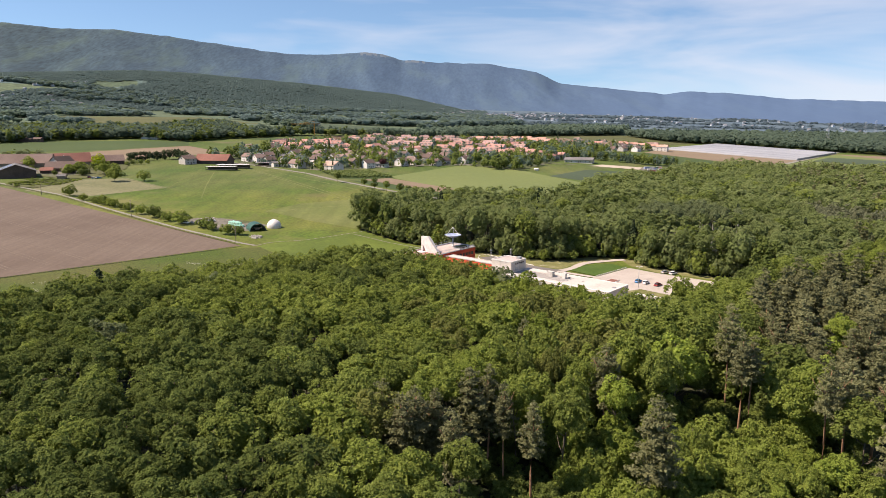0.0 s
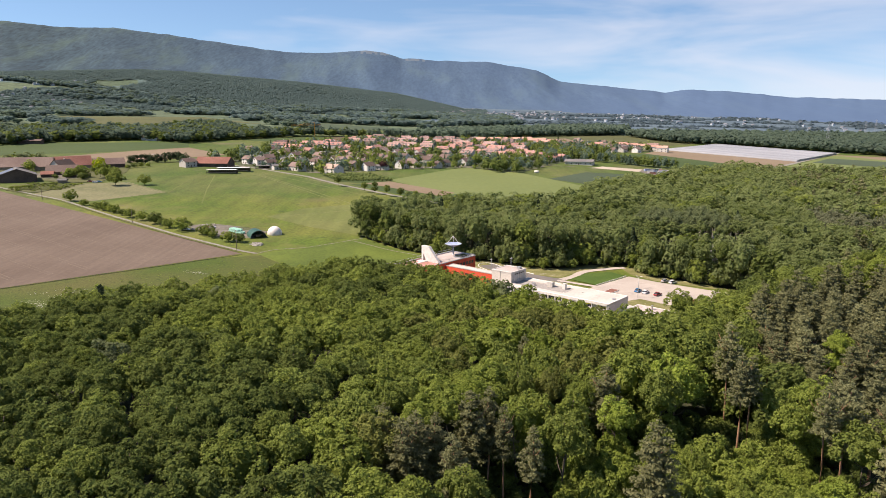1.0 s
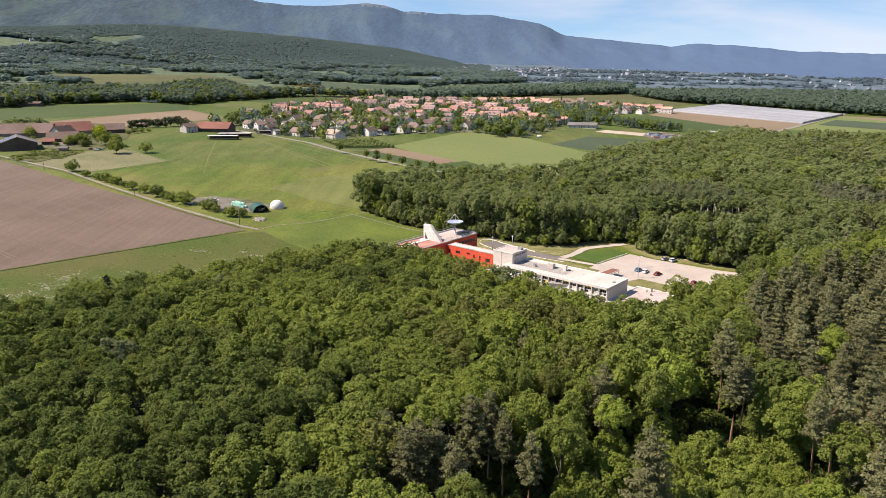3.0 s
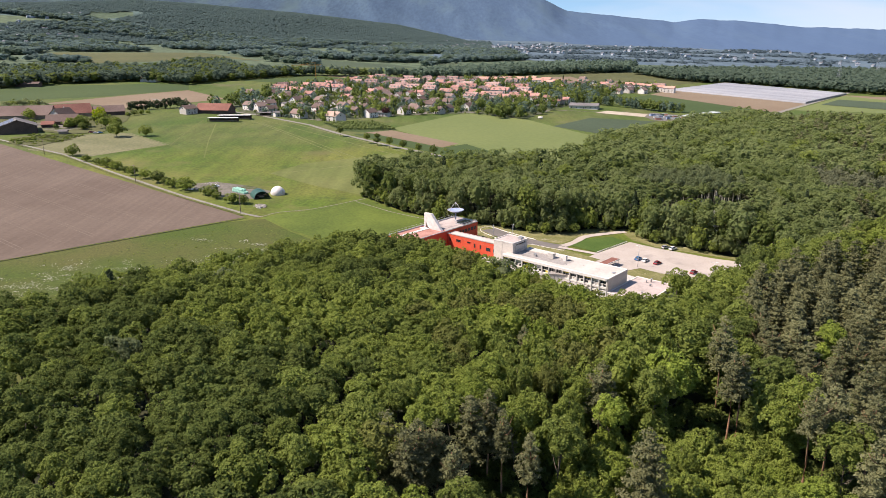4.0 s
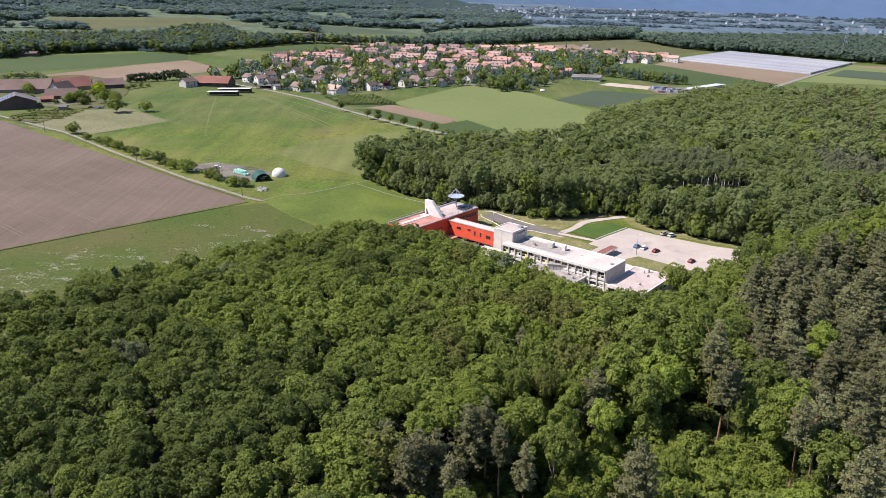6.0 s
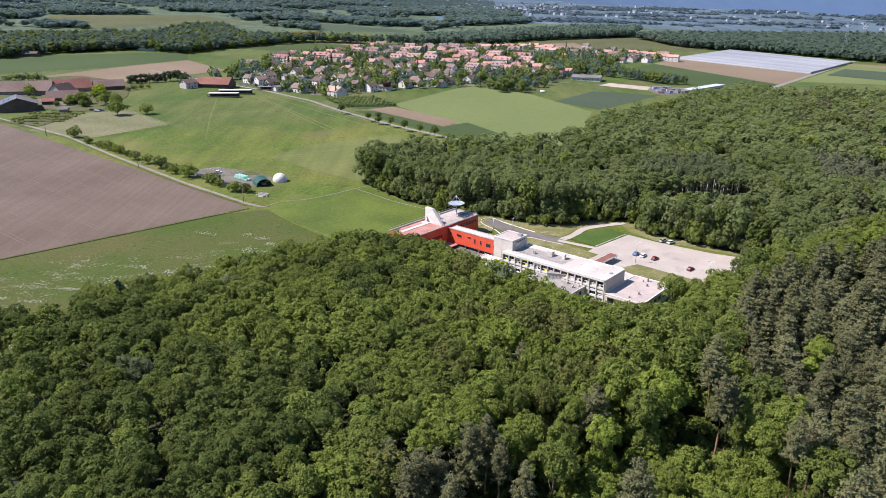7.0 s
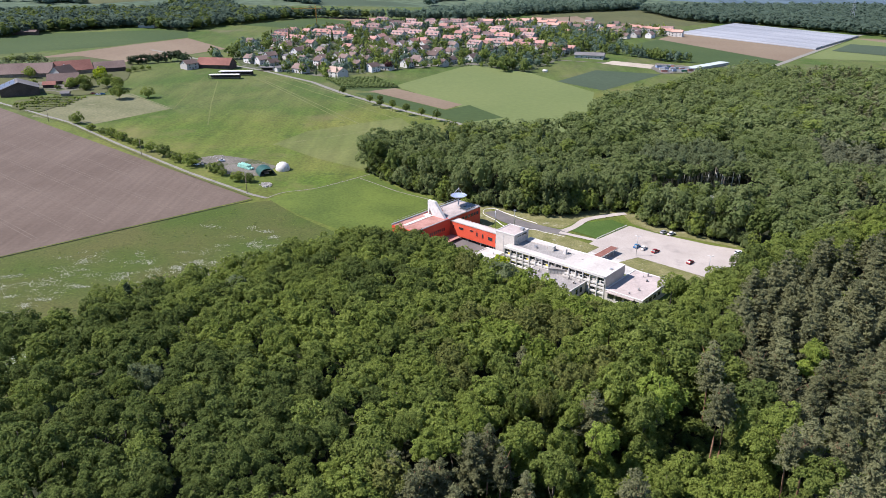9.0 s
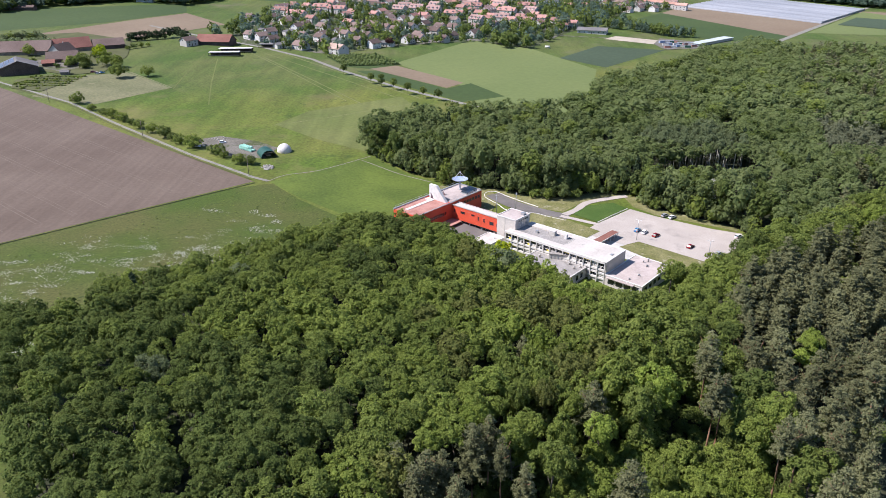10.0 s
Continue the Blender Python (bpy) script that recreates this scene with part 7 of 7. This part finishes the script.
# edge bushes of the two woods
skirt = []
for outline, gap, low in ((BACK_WOOD, 2.3, 1.0), (FG_WOOD, 3.6, 1.0)):
    for (x0, y0), (x1, y1) in zip(outline, outline[1:]):
        n = int(math.hypot(x1 - x0, y1 - y0) / gap)
        for k in range(n):
            t = (k + gr.random()) / n
            x, y = x0 + (x1 - x0) * t + gr.uniform(-1.5, 1.5), y0 + (y1 - y0) * t + gr.uniform(-1.5, 1.5)
            if not seen_from_path(x, y) or y < 75 or (x > 95 and y < 290 and outline is FG_WOOD and x > 130):
                continue
            if outline is BACK_WOOD and x > 165 and y > 290 and y < 560:
                continue
            h = gr.choice((3, 4, 5.5, 7, 9, 12)) if outline is BACK_WOOD else gr.choice((3, 5, 8, 11))
            if outline is FG_WOOD and x > 0:
                h = min(h, 7)
            skirt.append((x, y, h, max(1.9, h * 0.36), gr.choice((8, 11, 1, 8, 11) if outline is BACK_WOOD else (0, 0, 1, 3, 8)), 0.52))
forest("edge_bushes", skirt, VILL, PINE_BACK, "dense bushes and low branches along the wood's edge", 8)


def dot_wood(name, outline, gap, seed, label, tall=17, share=1.0, lib=None, kinds=(0, 3, 3, 1)):
    r = random.Random(seed)
    rows = []
    for x, y in scatter(outline, gap, seed, 0.42):
        if seen_from_path(x, y, 4) and (share >= 1 or noise.noise(Vector((x * 0.0042, y * 0.0075, seed))) + r.uniform(-0.12, 0.12) > 1 - 2 * share - 0.0):
            rows.append((x, y, tall * r.uniform(0.75, 1.2), gap * r.uniform(0.55, 0.8), r.choice(kinds), 0.45))
    return forest(name, rows, lib or FAR, PINE_BACK, label, seed)


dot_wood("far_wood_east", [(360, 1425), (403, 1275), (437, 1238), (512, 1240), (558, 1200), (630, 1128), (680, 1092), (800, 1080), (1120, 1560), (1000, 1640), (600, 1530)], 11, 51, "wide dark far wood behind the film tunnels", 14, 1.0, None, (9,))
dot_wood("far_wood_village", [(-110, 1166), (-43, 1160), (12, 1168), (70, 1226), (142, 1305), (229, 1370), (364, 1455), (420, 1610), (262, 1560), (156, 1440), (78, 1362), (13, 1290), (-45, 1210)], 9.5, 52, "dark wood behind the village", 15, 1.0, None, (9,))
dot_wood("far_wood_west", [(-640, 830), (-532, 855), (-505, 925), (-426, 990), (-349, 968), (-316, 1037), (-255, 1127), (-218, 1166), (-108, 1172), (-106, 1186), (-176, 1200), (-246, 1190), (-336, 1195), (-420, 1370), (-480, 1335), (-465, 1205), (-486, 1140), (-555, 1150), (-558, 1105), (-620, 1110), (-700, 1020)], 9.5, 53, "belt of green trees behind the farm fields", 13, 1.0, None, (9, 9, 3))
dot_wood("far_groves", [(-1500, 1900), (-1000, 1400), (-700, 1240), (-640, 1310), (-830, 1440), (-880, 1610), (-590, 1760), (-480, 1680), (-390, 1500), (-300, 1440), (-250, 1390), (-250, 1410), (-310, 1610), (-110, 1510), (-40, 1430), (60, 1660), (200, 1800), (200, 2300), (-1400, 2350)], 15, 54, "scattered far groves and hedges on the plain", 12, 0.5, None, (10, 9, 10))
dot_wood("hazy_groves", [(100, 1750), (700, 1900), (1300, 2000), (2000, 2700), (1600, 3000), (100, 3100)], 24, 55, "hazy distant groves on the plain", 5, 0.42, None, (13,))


def far_house(x, y, z, turn, size):
    m = pose(x, y, z, 0, 0, turn)
    if "far" not in STYLES:
        ob = thing("far_house", "tiny pale house in a distant village", "house", m, "distant houses")
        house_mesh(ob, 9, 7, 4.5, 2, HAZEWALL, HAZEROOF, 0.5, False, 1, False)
        STYLES["far"] = ob
        return ob
    return copy_thing(STYLES["far"], m)


fr = random.Random(33)
for k in range(262):
    if k > 209:
        b, r = fr.uniform(7, 34), fr.uniform(2250, 3250)
    elif k > 149:
        b, r = fr.gauss(4.5, 2.2), fr.uniform(2150, 2700)
    elif k < 55:
        b, r = fr.uniform(-32, -25.5), fr.uniform(2180, 2700)
    elif k < 120:
        b, r = fr.gauss(9, 6), fr.uniform(2250, 3100)
    else:
        b, r = fr.uniform(-5, 1), fr.uniform(2150, 2350)
    x, y = r * math.sin(radians(b)), r * math.cos(radians(b))
    far_house(x, y, hilly(x, y) + 0.5, fr.uniform(0, 180), 1)
HILLTREE = []
for k in range(5):
    hill_rng = np.random.default_rng(k)
    rim = [(math.cos(j * 1.2566 + k) * hill_rng.uniform(0.8, 1.15), math.sin(j * 1.2566 + k) * hill_rng.uniform(0.8, 1.15), -0.5) for j in range(5)]
    HILLTREE.append(np.array([(rim[j], rim[(j + 1) % 5], (hill_rng.uniform(-0.2, 0.2), hill_rng.uniform(-0.2, 0.2), 1.0)) for j in range(5)]))
rows = []
for k in range(36000):
    b, r = fr.uniform(-37, 3.5), math.sqrt(fr.uniform(2180 ** 2, 3060 ** 2))
    x, y = r * math.sin(radians(b)), r * math.cos(radians(b))
    if b < -21 and r < 2720 and noise.noise(Vector((x * 0.004, y * 0.006, 2.0))) > 0.1:
        continue
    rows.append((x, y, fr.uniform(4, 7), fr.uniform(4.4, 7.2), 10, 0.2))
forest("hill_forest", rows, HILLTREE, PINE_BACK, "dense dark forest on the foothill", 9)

for (x, y), paint, label in zip([(-284.2, 564.4), (-279.0, 560.9), (-276.5, 563.2)], (WINE, WHITECAR, BLUECAR), ("red car parked behind the paddock", "white car parked behind the paddock", "blue car parked behind the paddock")):
    car(x, y, 15, paint, label)
for k, (x, y) in enumerate([(-421, 681), (-419, 687), (-414, 691), (-410, 694), (-404, 695), (-400, 699), (-394, 697), (-313, 583), (-312, 590), (-321, 580), (-299, 582), (-300, 591), (-335, 596), (-348, 595), (-297, 662), (-294, 669), (-290, 675), (-286, 681), (-307, 619), (-310, 634)]):
    h = (8, 9, 8.5, 9.5, 8, 9, 7, 6, 7, 4, 4.5, 5, 4, 5, 4, 5, 5, 4, 7, 8)[k]
    tree("round", x, y, h, h * 0.62, (BIRCH, OAK, BIRCH)[k % 3] if k < 7 else (DEEP, OAK, HORNBEAM)[k % 3], BARK, "bushy tree among the farm buildings", "farm trees", 0, -0.05, "tree", BACK)
rows = []
for j in range(6):
    for k in range(16):
        rows.append((-316 + 2.1 * k + gb.uniform(-0.4, 0.4), 512 + 6.2 * j + 0.5 * k, gb.uniform(0.7, 1.5), gb.uniform(0.8, 1.3), gb.choice((1, 0, 8, 2)), 0.5))
forest("vegetable_rows", rows, FAR, PINE_BACK, "rows of vegetables and berry bushes in the farm garden", 61)
